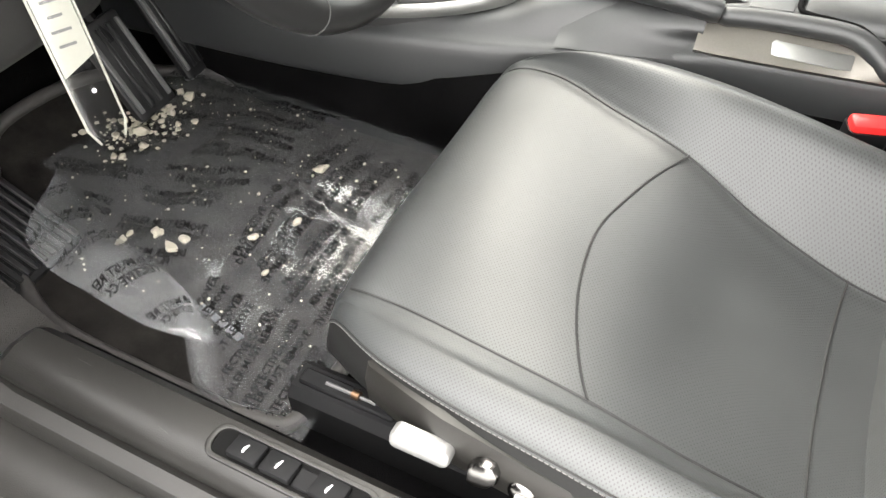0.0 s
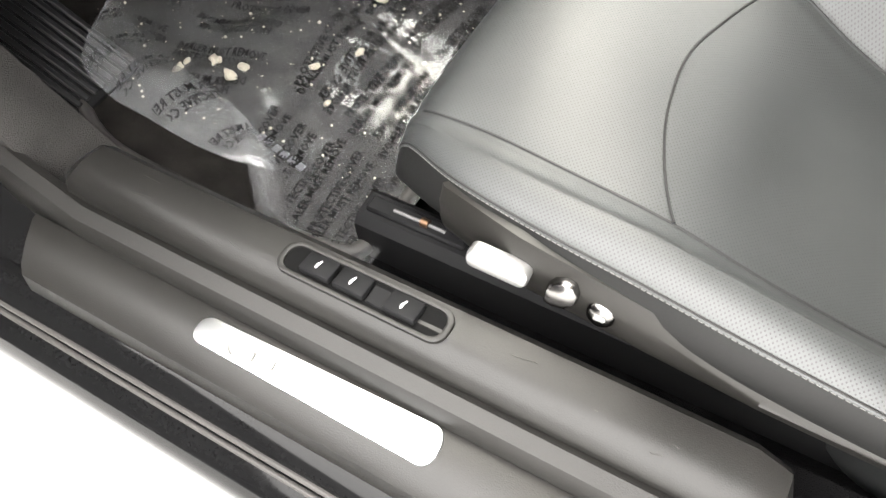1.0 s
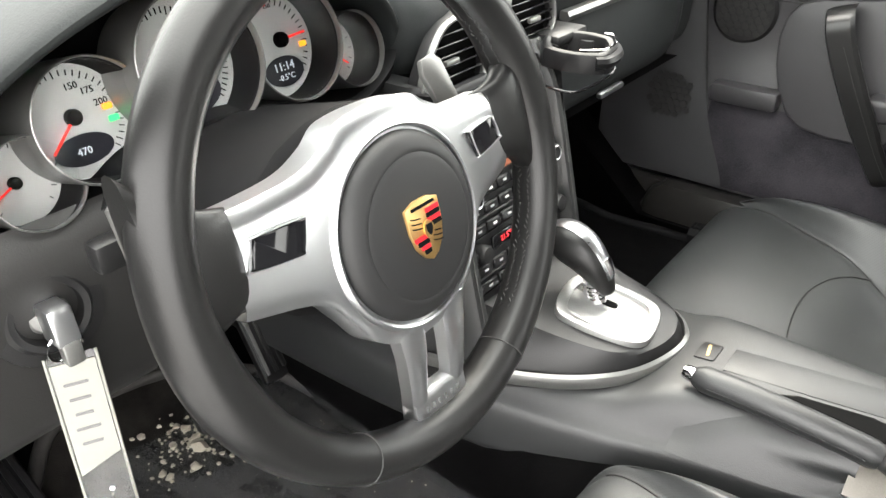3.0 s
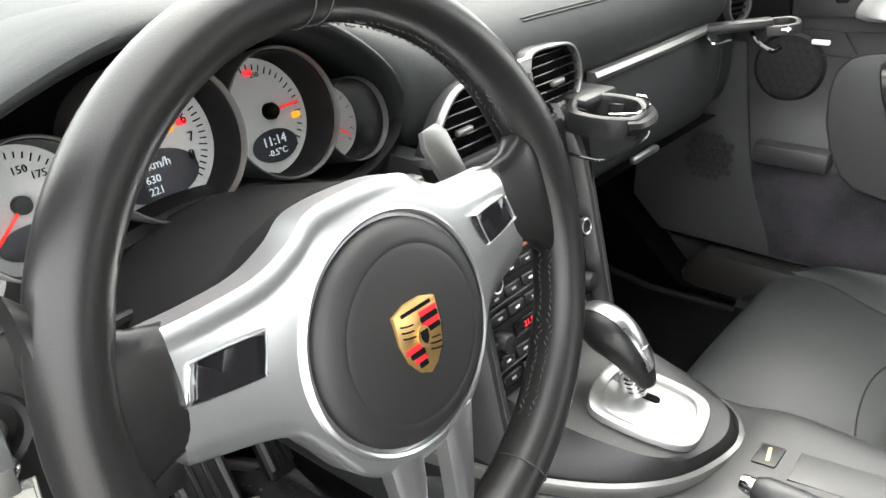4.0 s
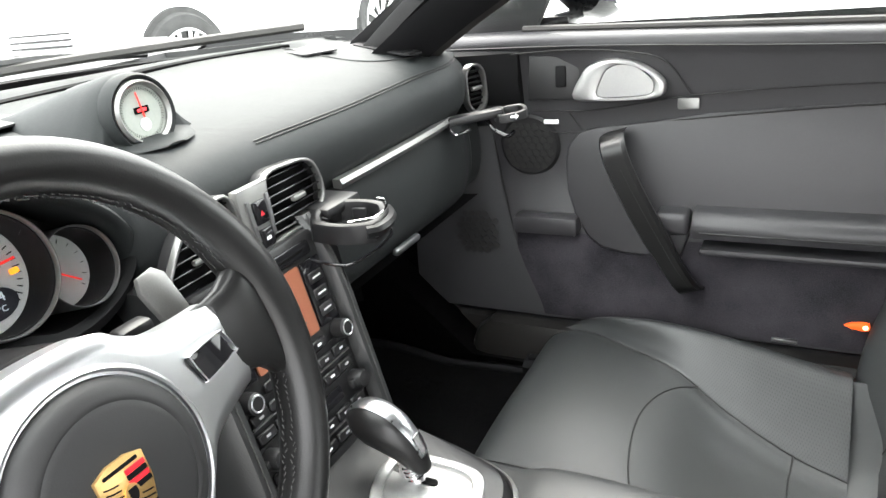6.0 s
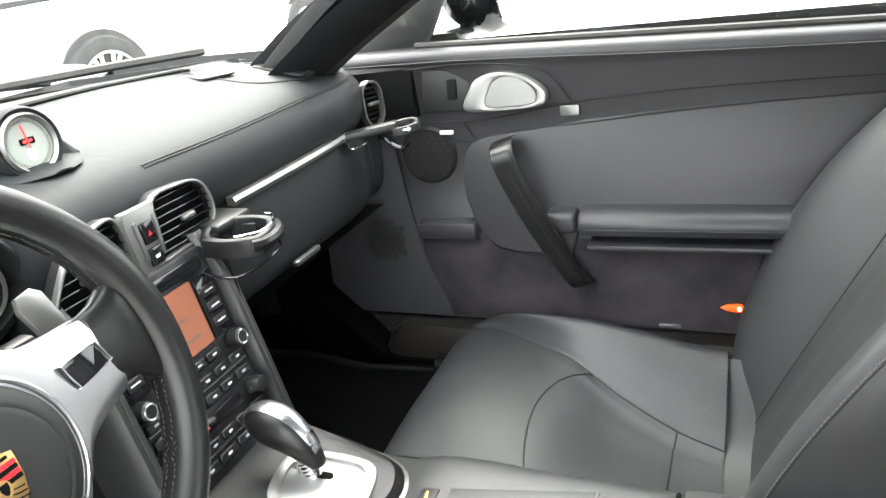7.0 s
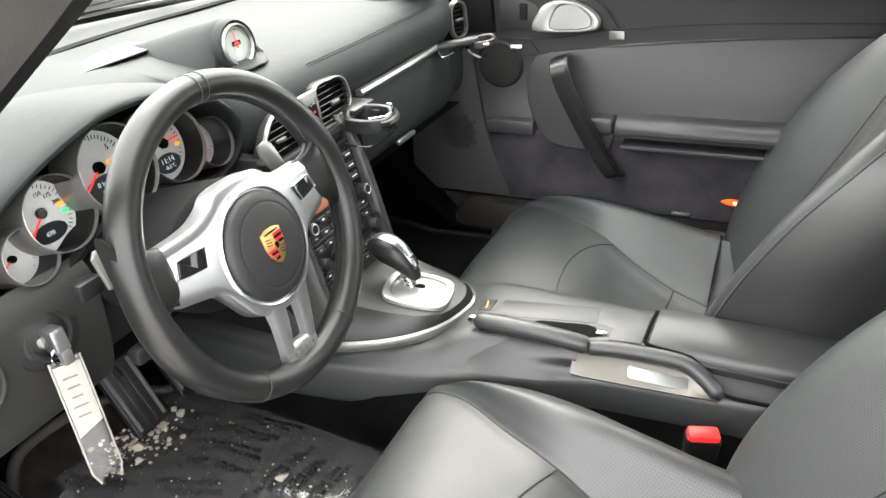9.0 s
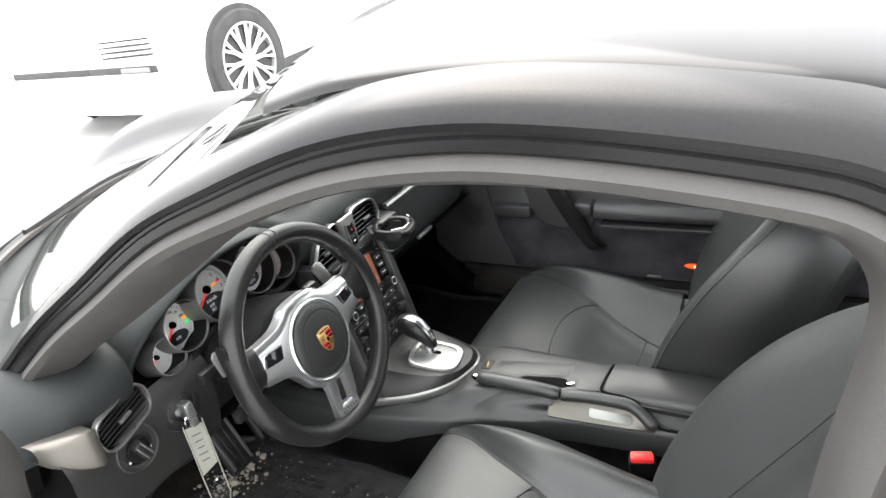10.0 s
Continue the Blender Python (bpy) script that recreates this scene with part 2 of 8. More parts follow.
WINDOW = glass_mat("clear_glass", (0.93, 0.95, 0.94))
TINTED = glass_mat("tinted_windscreen_glass", (0.74, 0.77, 0.75), base=0.02)
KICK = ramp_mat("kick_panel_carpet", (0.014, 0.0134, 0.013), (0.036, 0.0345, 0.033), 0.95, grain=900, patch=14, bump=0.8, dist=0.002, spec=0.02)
FILM = film_mat("plastic_film")
CLEARFILM = film_mat("thin_clear_film", 0.002, 0.012, 0.012)
FOLD = film_mat("doubled_plastic_film", 0.15, 0.42, 0.06)
LENS = glass_mat("gauge_lens", (0.97, 0.97, 0.97), base=0.003)
SMOKE = glass_mat("clear_plastic", (0.9, 0.9, 0.9), rough=0.05)
WHITEPAINT = ramp_mat("white_car_paint", (0.78, 0.78, 0.78), (0.84, 0.84, 0.84), 0.2, bump=0.0, coat=0.5)
TYRE = ramp_mat("tyre_rubber", (0.02, 0.02, 0.02), (0.05, 0.05, 0.05), 0.8, grain=200, bump=0.4)
WHEELSILVER = ramp_mat("wheel_silver", (0.55, 0.55, 0.56), (0.65, 0.65, 0.66), 0.3, metal=0.8, bump=0.0)
SNOW = ramp_mat("snowy_ground", (0.36, 0.36, 0.355), (0.50, 0.50, 0.49), 0.85, grain=60, patch=1.2, bump=0.6, dist=0.01)
GREYTRIM = ramp_mat("grey_bumper_trim", (0.06, 0.06, 0.06), (0.10, 0.10, 0.10), 0.5, bump=0.0)


# ---- building helpers ----
def thing(name, label, category, at=(0, 0, 0), group="", kind=""):
    ob = new(name)
    ob.location, ob.empty_display_size = at, 0.05
    return tagged(ob, label, category, group, kind)


def base_of(ob):
    return Matrix.Translation(ob.location) if ob.type == "EMPTY" else Matrix.Identity(4)


def part(name, bm, material, parent=None, label="", smooth=True, shadow=True):
    """Links a bmesh, given in world metres, as one mesh under a thing or a part."""
    bmesh.ops.recalc_face_normals(bm, faces=bm.faces)
    me = bpy.data.meshes.new(name)
    bm.to_mesh(me)
    bm.free()
    if smooth:
        me.polygons.foreach_set("use_smooth", [True] * len(me.polygons))
        me.set_sharp_from_angle(angle=radians(38))
    me.materials.append(material)
    ob = new(name, me)
    if parent is not None:
        ob.parent = parent
        ob.matrix_parent_inverse = base_of(parent).inverted()
    if label:
        ob["label"] = label
    ob.visible_shadow = shadow
    return ob


def cr(points, per=8, closed=False):
    """A smooth curve through the points."""
    p = [Vector(q) for q in points]
    n = len(p)
    out = []
    for i in range(n if closed else n - 1):
        a, b = p[i], p[(i + 1) % n]
        z = p[i - 1] if closed or i > 0 else a * 2 - b
        c = p[(i + 2) % n] if closed or i + 2 < n else b * 2 - a
        for k in range(per):
            s = k / per
            out.append(0.5 * (2 * a + (b - z) * s + (2 * z - 5 * a + 4 * b - c) * s * s + (3 * a - z - 3 * b + c) * s ** 3))
    if not closed:
        out.append(p[-1])
    return out


def ring_faces(bm, rings, closed=True, caps=True, loop=False):
    n = len(rings[0])
    pairs = list(zip(rings, rings[1:])) + ([(rings[-1], rings[0])] if loop else [])
    for a, b in pairs:
        for i in range(n if closed else n - 1):
            j = (i + 1) % n
            bm.faces.new((a[i], a[j], b[j], b[i]))
    if caps and closed and not loop:
        bm.faces.new(rings[0])
        bm.faces.new(rings[-1])


def loft(sections, closed=True, caps=True, loop=False):
    bm = bmesh.new()
    ring_faces(bm, [[bm.verts.new(p) for p in s] for s in sections], closed, caps, loop)
    return bm


def tube(points, radius, sides=8, closed=False, bm=None, flat=1.0):
    """A round rod along the points; radius may be a list."""
    bm = bm or bmesh.new()
    p = [Vector(q) for q in points]
    n = len(p)
    rings = []
    side = None
    for i in range(n):
        a = p[i - 1] if i or closed else p[i]
        b = p[(i + 1) % n] if i + 1 < n or closed else p[i]
        d = (b - a).normalized()
        if side is None:
            side = d.orthogonal().normalized()
        side = (side - d * side.dot(d)).normalized()
        up = d.cross(side)
        r = radius[i] if isinstance(radius, (list, tuple)) else radius
        rings.append([bm.verts.new(p[i] + (side * math.cos(2 * math.pi * k / sides) + up * math.sin(2 * math.pi * k / sides) * flat) * r) for k in range(sides)])
    ring_faces(bm, rings, True, True, closed)
    return bm


def rbox(x0, x1, y0, y1, z0, z1, r=0.004, seg=2, m=None, bm=None):
    """A box with rounded edges."""
    own = bmesh.new()
    bmesh.ops.create_cube(own, size=1)
    for v in own.verts:
        v.co = Vector((x0 + (v.co.x + 0.5) * (x1 - x0), y0 + (v.co.y + 0.5) * (y1 - y0), z0 + (v.co.z + 0.5) * (z1 - z0)))
    r = min(r, 0.45 * min(abs(x1 - x0), abs(y1 - y0), abs(z1 - z0)))
    if r > 0:
        bmesh.ops.bevel(own, geom=own.edges[:], offset=r, segments=seg, profile=0.5, affect="EDGES")
    if m is not None:
        bmesh.ops.transform(own, matrix=m, verts=own.verts)
    return merge(bm, own)


def merge(bm, own):
    if bm is None:
        return own
    me = bpy.data.meshes.new("joined")
    own.to_mesh(me)
    own.free()
    bm.from_mesh(me)
    bpy.data.meshes.remove(me)
    return bm


def plate(outline, m, depth, r=0.0, seg=2, bm=None):
    """A flat outline (u, v), drawn in the plane of m and made deep along m's w, with rounded rims."""
    own = bmesh.new()
    f = own.faces.new([own.verts.new((u, v, 0)) for u, v in outline])
    top = bmesh.ops.extrude_face_region(own, geom=[f])
    moved = [g for g in top["geom"] if isinstance(g, bmesh.types.BMVert)]
    for v in moved:
        v.co.z += depth
    if r:
        rim = [e for e in own.edges if all(v in moved for v in e.verts)]
        bmesh.ops.bevel(own, geom=rim, offset=r, segments=seg, profile=0.5, affect="EDGES")
    bmesh.ops.transform(own, matrix=m, verts=own.verts)
    return merge(bm, own)


def rrect(w, h, r, n=5, cx=0.0, cy=0.0):
    """The outline of a rounded rectangle."""
    r = min(r, w / 2 - 1e-5, h / 2 - 1e-5)
    out = []
    for sx, sy, a in ((1, 1, 0), (-1, 1, 90), (-1, -1, 180), (1, -1, 270)):
        for k in range(n):
            t = radians(a + 90 * k / (n - 1))
            out.append((cx + sx * (w / 2 - r) + r * math.cos(t), cy + sy * (h / 2 - r) + r * math.sin(t)))
    return out


def circle(r, n=32, cx=0.0, cy=0.0, ry=None):
    return [(cx + r * math.cos(2 * math.pi * k / n), cy + (ry or r) * math.sin(2 * math.pi * k / n)) for k in range(n)]


def frame_plate(outer, inner, m, depth, r=0.0, bm=None):
    """A flat frame between two outlines of equal count."""
    own = bmesh.new()
    n = len(outer)
    rows = []
    for z, o, i in ((0, outer, inner), (depth, outer, inner)):
        rows.append(([own.verts.new((u, v, z)) for u, v in o], [own.verts.new((u, v, z)) for u, v in i]))
    for k in range(n):
        j = (k + 1) % n
        (o0, i0), (o1, i1) = rows
        own.faces.new((o0[k], o0[j], i0[j], i0[k]))
        own.faces.new((o1[k], i1[k], i1[j], o1[j]))
        own.faces.new((o0[k], o1[k], o1[j], o0[j]))
        own.faces.new((i0[k], i0[j], i1[j], i1[k]))
    if r:
        rim = [e for e in own.edges if all(abs(v.co.z - depth) < 1e-6 for v in e.verts) and len(e.link_faces) == 2 and abs(e.link_faces[0].normal.dot(e.link_faces[1].normal)) < 0.5]
        own.normal_update()
        rim = [e for e in own.edges if all(abs(v.co.z - depth) < 1e-6 for v in e.verts) and abs(e.link_faces[0].normal.dot(e.link_faces[1].normal)) < 0.5]
        bmesh.ops.bevel(own, geom=rim, offset=r, segments=2, profile=0.5, affect="EDGES")
    bmesh.ops.transform(own, matrix=m, verts=own.verts)
    return merge(bm, own)


def lathe(profile, m, n=40, bm=None):
    """A profile of (radius, height) turned about m's w axis."""
    own = bmesh.new()
    rings = []
    for r, h in profile:
        rings.append([own.verts.new((r * math.cos(2 * math.pi * k / n), r * math.sin(2 * math.pi * k / n), h)) for k in range(n)])
    if profile[0][0] > 0.002 and profile[-1][0] > 0.002:
        ring_faces(own, rings, True, False, True)
    else:
        ring_faces(own, rings, True, True)
    bmesh.ops.transform(own, matrix=m, verts=own.verts)
    return merge(bm, own)


def facing(at, out, up=(0, 0, 1)):
    """A pose whose w points along out, and whose v points as nearly up as it can."""
    w = Vector(out).normalized()
    v = (Vector(up) - w * Vector(up).dot(w)).normalized()
    u = v.cross(w)
    return Matrix(((u.x, v.x, w.x, at[0]), (u.y, v.y, w.y, at[1]), (u.z, v.z, w.z, at[2]), (0, 0, 0, 1)))


def words(text, size, m, material, parent, name="lettering", depth=0.0003, label=""):
    """Raised lettering centred on m."""
    cu = bpy.data.curves.new(name, "FONT")
    cu.body, cu.size, cu.align_x, cu.align_y, cu.extrude, cu.resolution_u = text, size, "CENTER", "CENTER", depth, 2
    tmp = new(name, cu)
    me = bpy.data.meshes.new_from_object(tmp)
    bpy.data.objects.remove(tmp)
    bm = bmesh.new()
    bm.from_mesh(me)
    bpy.data.meshes.remove(me)
    bmesh.ops.transform(bm, matrix=m, verts=bm.verts)
    return part(name, bm, material, parent, label, smooth=False)


class Sheet:
    """A smooth surface through rows of points, each row as long as the others."""

    def __init__(self, rows):
        self.rows = [[Vector(p) for p in r] for r in rows]
        self.nu, self.nv = len(rows) - 1, len(rows[0]) - 1

    @staticmethod
    def _mix(p, t):
        i = min(int(t), len(p) - 2)
        s = t - i
        a, b = p[i], p[i + 1]
        z = p[i - 1] if i else a * 2 - b
        c = p[i + 2] if i + 2 < len(p) else b * 2 - a
        return 0.5 * (2 * a + (b - z) * s + (2 * z - 5 * a + 4 * b - c) * s * s + (3 * a - z - 3 * b + c) * s ** 3)

    def at(self, u, v):
        """u along the rows' order and v along each row, both from 0 to 1."""
        return self._mix([self._mix(r, v * self.nv) for r in self.rows], u * self.nu)

    def out(self, u, v):
        e = 1e-3
        du = self.at(min(u + e, 1), v) - self.at(max(u - e, 0), v)
        dv = self.at(u, min(v + e, 1)) - self.at(u, max(v - e, 0))
        return du.cross(dv).normalized()

    def mesh(self, nu, nv, thick=0.0, u0=0.0, u1=1.0, v0=0.0, v1=1.0, dent=None):
        bm = bmesh.new()
        uvl = bm.loops.layers.uv.new("UVMap")
        g, flat = [], {}
        lu, lv = [0.0], [0.0]
        pts = [[self.at(u0 + (u1 - u0) * i / nu, v0 + (v1 - v0) * j / nv) for j in range(nv + 1)] for i in range(nu + 1)]
        mid = nv // 2
        for i in range(nu):
            lu.append(lu[-1] + (pts[i + 1][mid] - pts[i][mid]).length)
        cu = nu // 2
        for j in range(nv):
            lv.append(lv[-1] + (pts[cu][j + 1] - pts[cu][j]).length)
        for i in range(nu + 1):
            row = []
            for j in range(nv + 1):
                p = pts[i][j]
                if dent:
                    p = p + self.out(u0 + (u1 - u0) * i / nu, v0 + (v1 - v0) * j / nv) * dent(i / nu, j / nv)
                w = bm.verts.new(p)
                flat[w] = (lu[i], lv[j])
                row.append(w)
            g.append(row)
        for i in range(nu):
            for j in range(nv):
                f = bm.faces.new((g[i][j], g[i + 1][j], g[i + 1][j + 1], g[i][j + 1]))
                for lp in f.loops:
                    lp[uvl].uv = flat[lp.vert]
        return bm

    def line(self, uv, radius, per=10, lift=0.0, bm=None, sides=6):
        """A cord along points (u, v) of the surface."""
        pts = [self.at(min(max(p.x, 0), 1), min(max(p.y, 0), 1)) + self.out(min(max(p.x, 0.002), 0.998), min(max(p.y, 0.002), 0.998)) * lift for p in cr([(a, b, 0) for a, b in uv], per)]
        return tube(pts, radius, sides, bm=bm)


def stitches(points, step, length, radius, bm=None, lift=Vector((0, 0, 0))):
    """Short threads along a line."""
    bm = bm or bmesh.new()
    p = [Vector(q) + lift for q in points]
    run, nxt = 0.0, 0.0
    for a, b in zip(p, p[1:]):
        d = (b - a).length
        if d < 1e-9:
            continue
        way = (b - a) / d
        while nxt <= run + d:
            s = a + way * (nxt - run)
            tube([s, s + way * length], radius, 4, bm=bm)
            nxt += step
        run += d
    return bm


# ---- ground and far things ----
def build_ground():
    bm = bmesh.new()
    n = 60
    verts = {}
    for i in range(n + 1):
        for j in range(n + 1):
            a, b = (i / n - 0.5) * 2, (j / n - 0.5) * 2
            x, y = 400 * a * abs(a) ** 1.6, 400 * b * abs(b) ** 1.6
            verts[i, j] = bm.verts.new((x, y, 0.012 * noise.noise((x * 0.7, y * 0.7, 0)) - 0.02))
    for i in range(n):
        for j in range(n):
            bm.faces.new((verts[i, j], verts[i + 1, j], verts[i + 1, j + 1], verts[i, j + 1]))
    tagged(part("ground", bm, SNOW), "pale snow-dusted parking lot ground", "ground", kind="structure")


build_ground()


def car_wheel(parent, m, r=0.395, w=0.24):
    """A road wheel whose w points outwards."""
    wheel = part("wheel", lathe([(r * 0.70, -w), (r * 0.93, -w), (r, -w * 0.85), (r, -0.03), (r * 0.95, -0.002), (r * 0.80, 0.004), (r * 0.735, -0.006), (r * 0.72, -0.05)], m, 48), TYRE, parent, "black rubber tyre")
    rim = part("rim", lathe([(r * 0.735, -0.02), (r * 0.735, 0.004), (r * 0.70, 0.006), (r * 0.675, -0.03), (r * 0.66, -0.1), (r * 0.66, -0.2)], m, 48), WHEELSILVER, wheel, "silver alloy rim")
    bm = bmesh.new()
    for k in range(10):
        for d in (-4.5, 4.5):
            a0, a1 = radians(36 * k + d * 0.6), radians(36 * k + d * 1.5)
            prof = []
            for q, (rad, ang, h, ww) in enumerate(((0.12, a0, -0.005, 0.018), (0.4, a0, -0.012, 0.013), (0.69, a1, -0.004, 0.016))):
                c, s = math.cos(ang), math.sin(ang)
                o = Vector((c * rad * r, s * rad * r, h))
                t = Vector((-s, c, 0)) * ww
                prof.append([o + t, o + t * 0.6 + Vector((0, 0, 0.01)), o - t * 0.6 + Vector((0, 0, 0.01)), o - t, o - Vector((0, 0, 0.02))])
            own = loft(prof)
            bmesh.ops.transform(own, matrix=m, verts=own.verts)
            bm = merge(bm, own)
    part("spokes", bm, WHEELSILVER, wheel)
    part("hub_cap", lathe([(0.001, 0.012), (r * 0.10, 0.012), (r * 0.15, 0.0), (r * 0.15, -0.03), (0.001, -0.03)], m, 24), WHEELSILVER, wheel)
    part("brake_disc", lathe([(0.001, -0.09), (r * 0.5, -0.09), (r * 0.5, -0.11), (0.001, -0.11)], m, 32), GREYTRIM, wheel)
    return wheel


def white_car():
    """The parked car beyond the bonnet; built in its own axes, nose along -u, then set down."""
    M = pose(-4.79, 3.40, 0.0, 0, 0, 90)
    car = thing("parked_car", "white parked car with silver alloy wheels", "car", M.translation)

    def body(u, half, z0, z1, tuck):
        pts = []
        for y, z in ((-half + tuck, z0), (-half, z0 + 0.1), (-half - 0.01, z0 + 0.35), (-half + 0.01, z1 - 0.12), (-half + 0.10, z1), (0, z1 + 0.03), (half - 0.10, z1), (half - 0.01, z1 - 0.12), (half + 0.01, z0 + 0.35), (half, z0 + 0.1), (half - tuck, z0)):
            pts.append(M @ Vector((u, y, z)))
        return pts

    secs = [body(-0.84, 0.66, 0.25, 0.66, 0.1), body(-0.82, 0.80, 0.20, 0.74, 0.08), body(-0.74, 0.87, 0.18, 0.80, 0.06), body(-0.5, 0.905, 0.18, 0.86, 0.05), body(-0.3, 0.91, 0.19, 0.89, 0.04), body(0.3, 0.91, 0.26, 0.96, 0.03), body(1.2, 0.92, 0.26, 1.0, 0.03), body(2.4, 0.92, 0.26, 1.0, 0.03), body(3.2, 0.90, 0.28, 0.98, 0.04), body(3.6, 0.8, 0.32, 0.9, 0.08)]
    shell = part("body", loft(secs), WHITEPAINT, car)
    cab = []
    for u, half, z in ((0.55, 0.78, 1.0), (1.15, 0.70, 1.44), (2.3, 0.70, 1.47), (3.3, 0.76, 1.02)):
        cab.append([M @ Vector((u, y, zz)) for y, zz in ((-half - 0.02, 0.95), (-half, z - 0.02), (-half + 0.12, z + 0.03), (half - 0.12, z + 0.03), (half, z - 0.02), (half + 0.02, 0.95))])
    part("cabin", loft(cab), PIANO, car, "dark glass cabin")
    for u in (0.0, 2.55):
        for y in (-0.92, 0.92):
            w = M @ pose(u, y, 0.36, 90 if y < 0 else -90, 0, 0)
            part("wheel_arch", lathe([(0.43, 0.004), (0.43, -0.02), (0.001, -0.02), (0.001, 0.004)], w, 40), TYRE, car, "black wheel arch")
            car_wheel(car, w @ pose(0, 0, 0.03))
    turn = M.to_3x3()
    for k in range(4):
        m = facing(M @ Vector((-0.845, -0.66, 0.735 - 0.036 * k)), turn @ Vector((-1, -0.12, 0.0)))
        part("vent_slat", plate(rrect(0.46, 0.013, 0.004, 3), m, 0.02, 0.002), PIANO, car, "dark louvre")
    for v, w in ((-0.55, 0.72), (0.28, 0.93)):
        strip = facing(M @ Vector((-0.845, v, 0.53)), turn @ Vector((-1, 0, 0)))
        part("bumper_strip", plate(rrect(w, 0.05, 0.01, 4), strip, 0.012, 0.004), TYRE, car, "dark bumper strip")
    part("marker_lamp", plate(rrect(0.30, 0.034, 0.01, 4), facing(M @ Vector((-0.858, -0.70, 0.53)), turn @ Vector((-1, 0, 0))), 0.006, 0.002), SILVER, car, "clear marker lamp")

white_car()


# ---- the black car's shell ----
shell = thing("sports_car", "black two-door sports car with its driver's door open", "car", (0, 0, 0), kind="structure")


def run(profile, stations):
    """A section (y, z) carried along x; stations give x, shift in y, shift in z and scale."""
    return loft([[Vector((x, y * k + dy, z + dz)) for y, z in profile] for x, dy, dz, k in stations])


def build_floor():
    rows = []
    for x, z in ((-1.15, 0.62), (-1.0, 0.52), (-0.82, 0.40), (-0.70, 0.325), (-0.55, 0.295), (-0.2, 0.29), (0.3, 0.285), (0.62, 0.29), (0.66, 0.34), (1.2, 0.36)):
        rows.append([Vector((x, y, z)) for y in (-0.62, -0.3, -0.1, 0.1, 0.3, 0.66)])
    bm = Sheet(rows).mesh(40, 12)
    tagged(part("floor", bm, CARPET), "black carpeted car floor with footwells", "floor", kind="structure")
    # tunnel sides below the console
    t = run([(-0.135, 0.25), (-0.125, 0.36), (-0.105, 0.40), (-0.08, 0.42), (0.13, 0.42), (0.145, 0.40), (0.15, 0.25)], [(-0.95, 0.0, 0.0, 1), (-0.5, 0, 0, 1), (0.5, 0, -0.02, 1)])
    tagged(part("tunnel", t, CARPET), "black carpeted transmission tunnel", "floor", kind="structure")


build_floor()


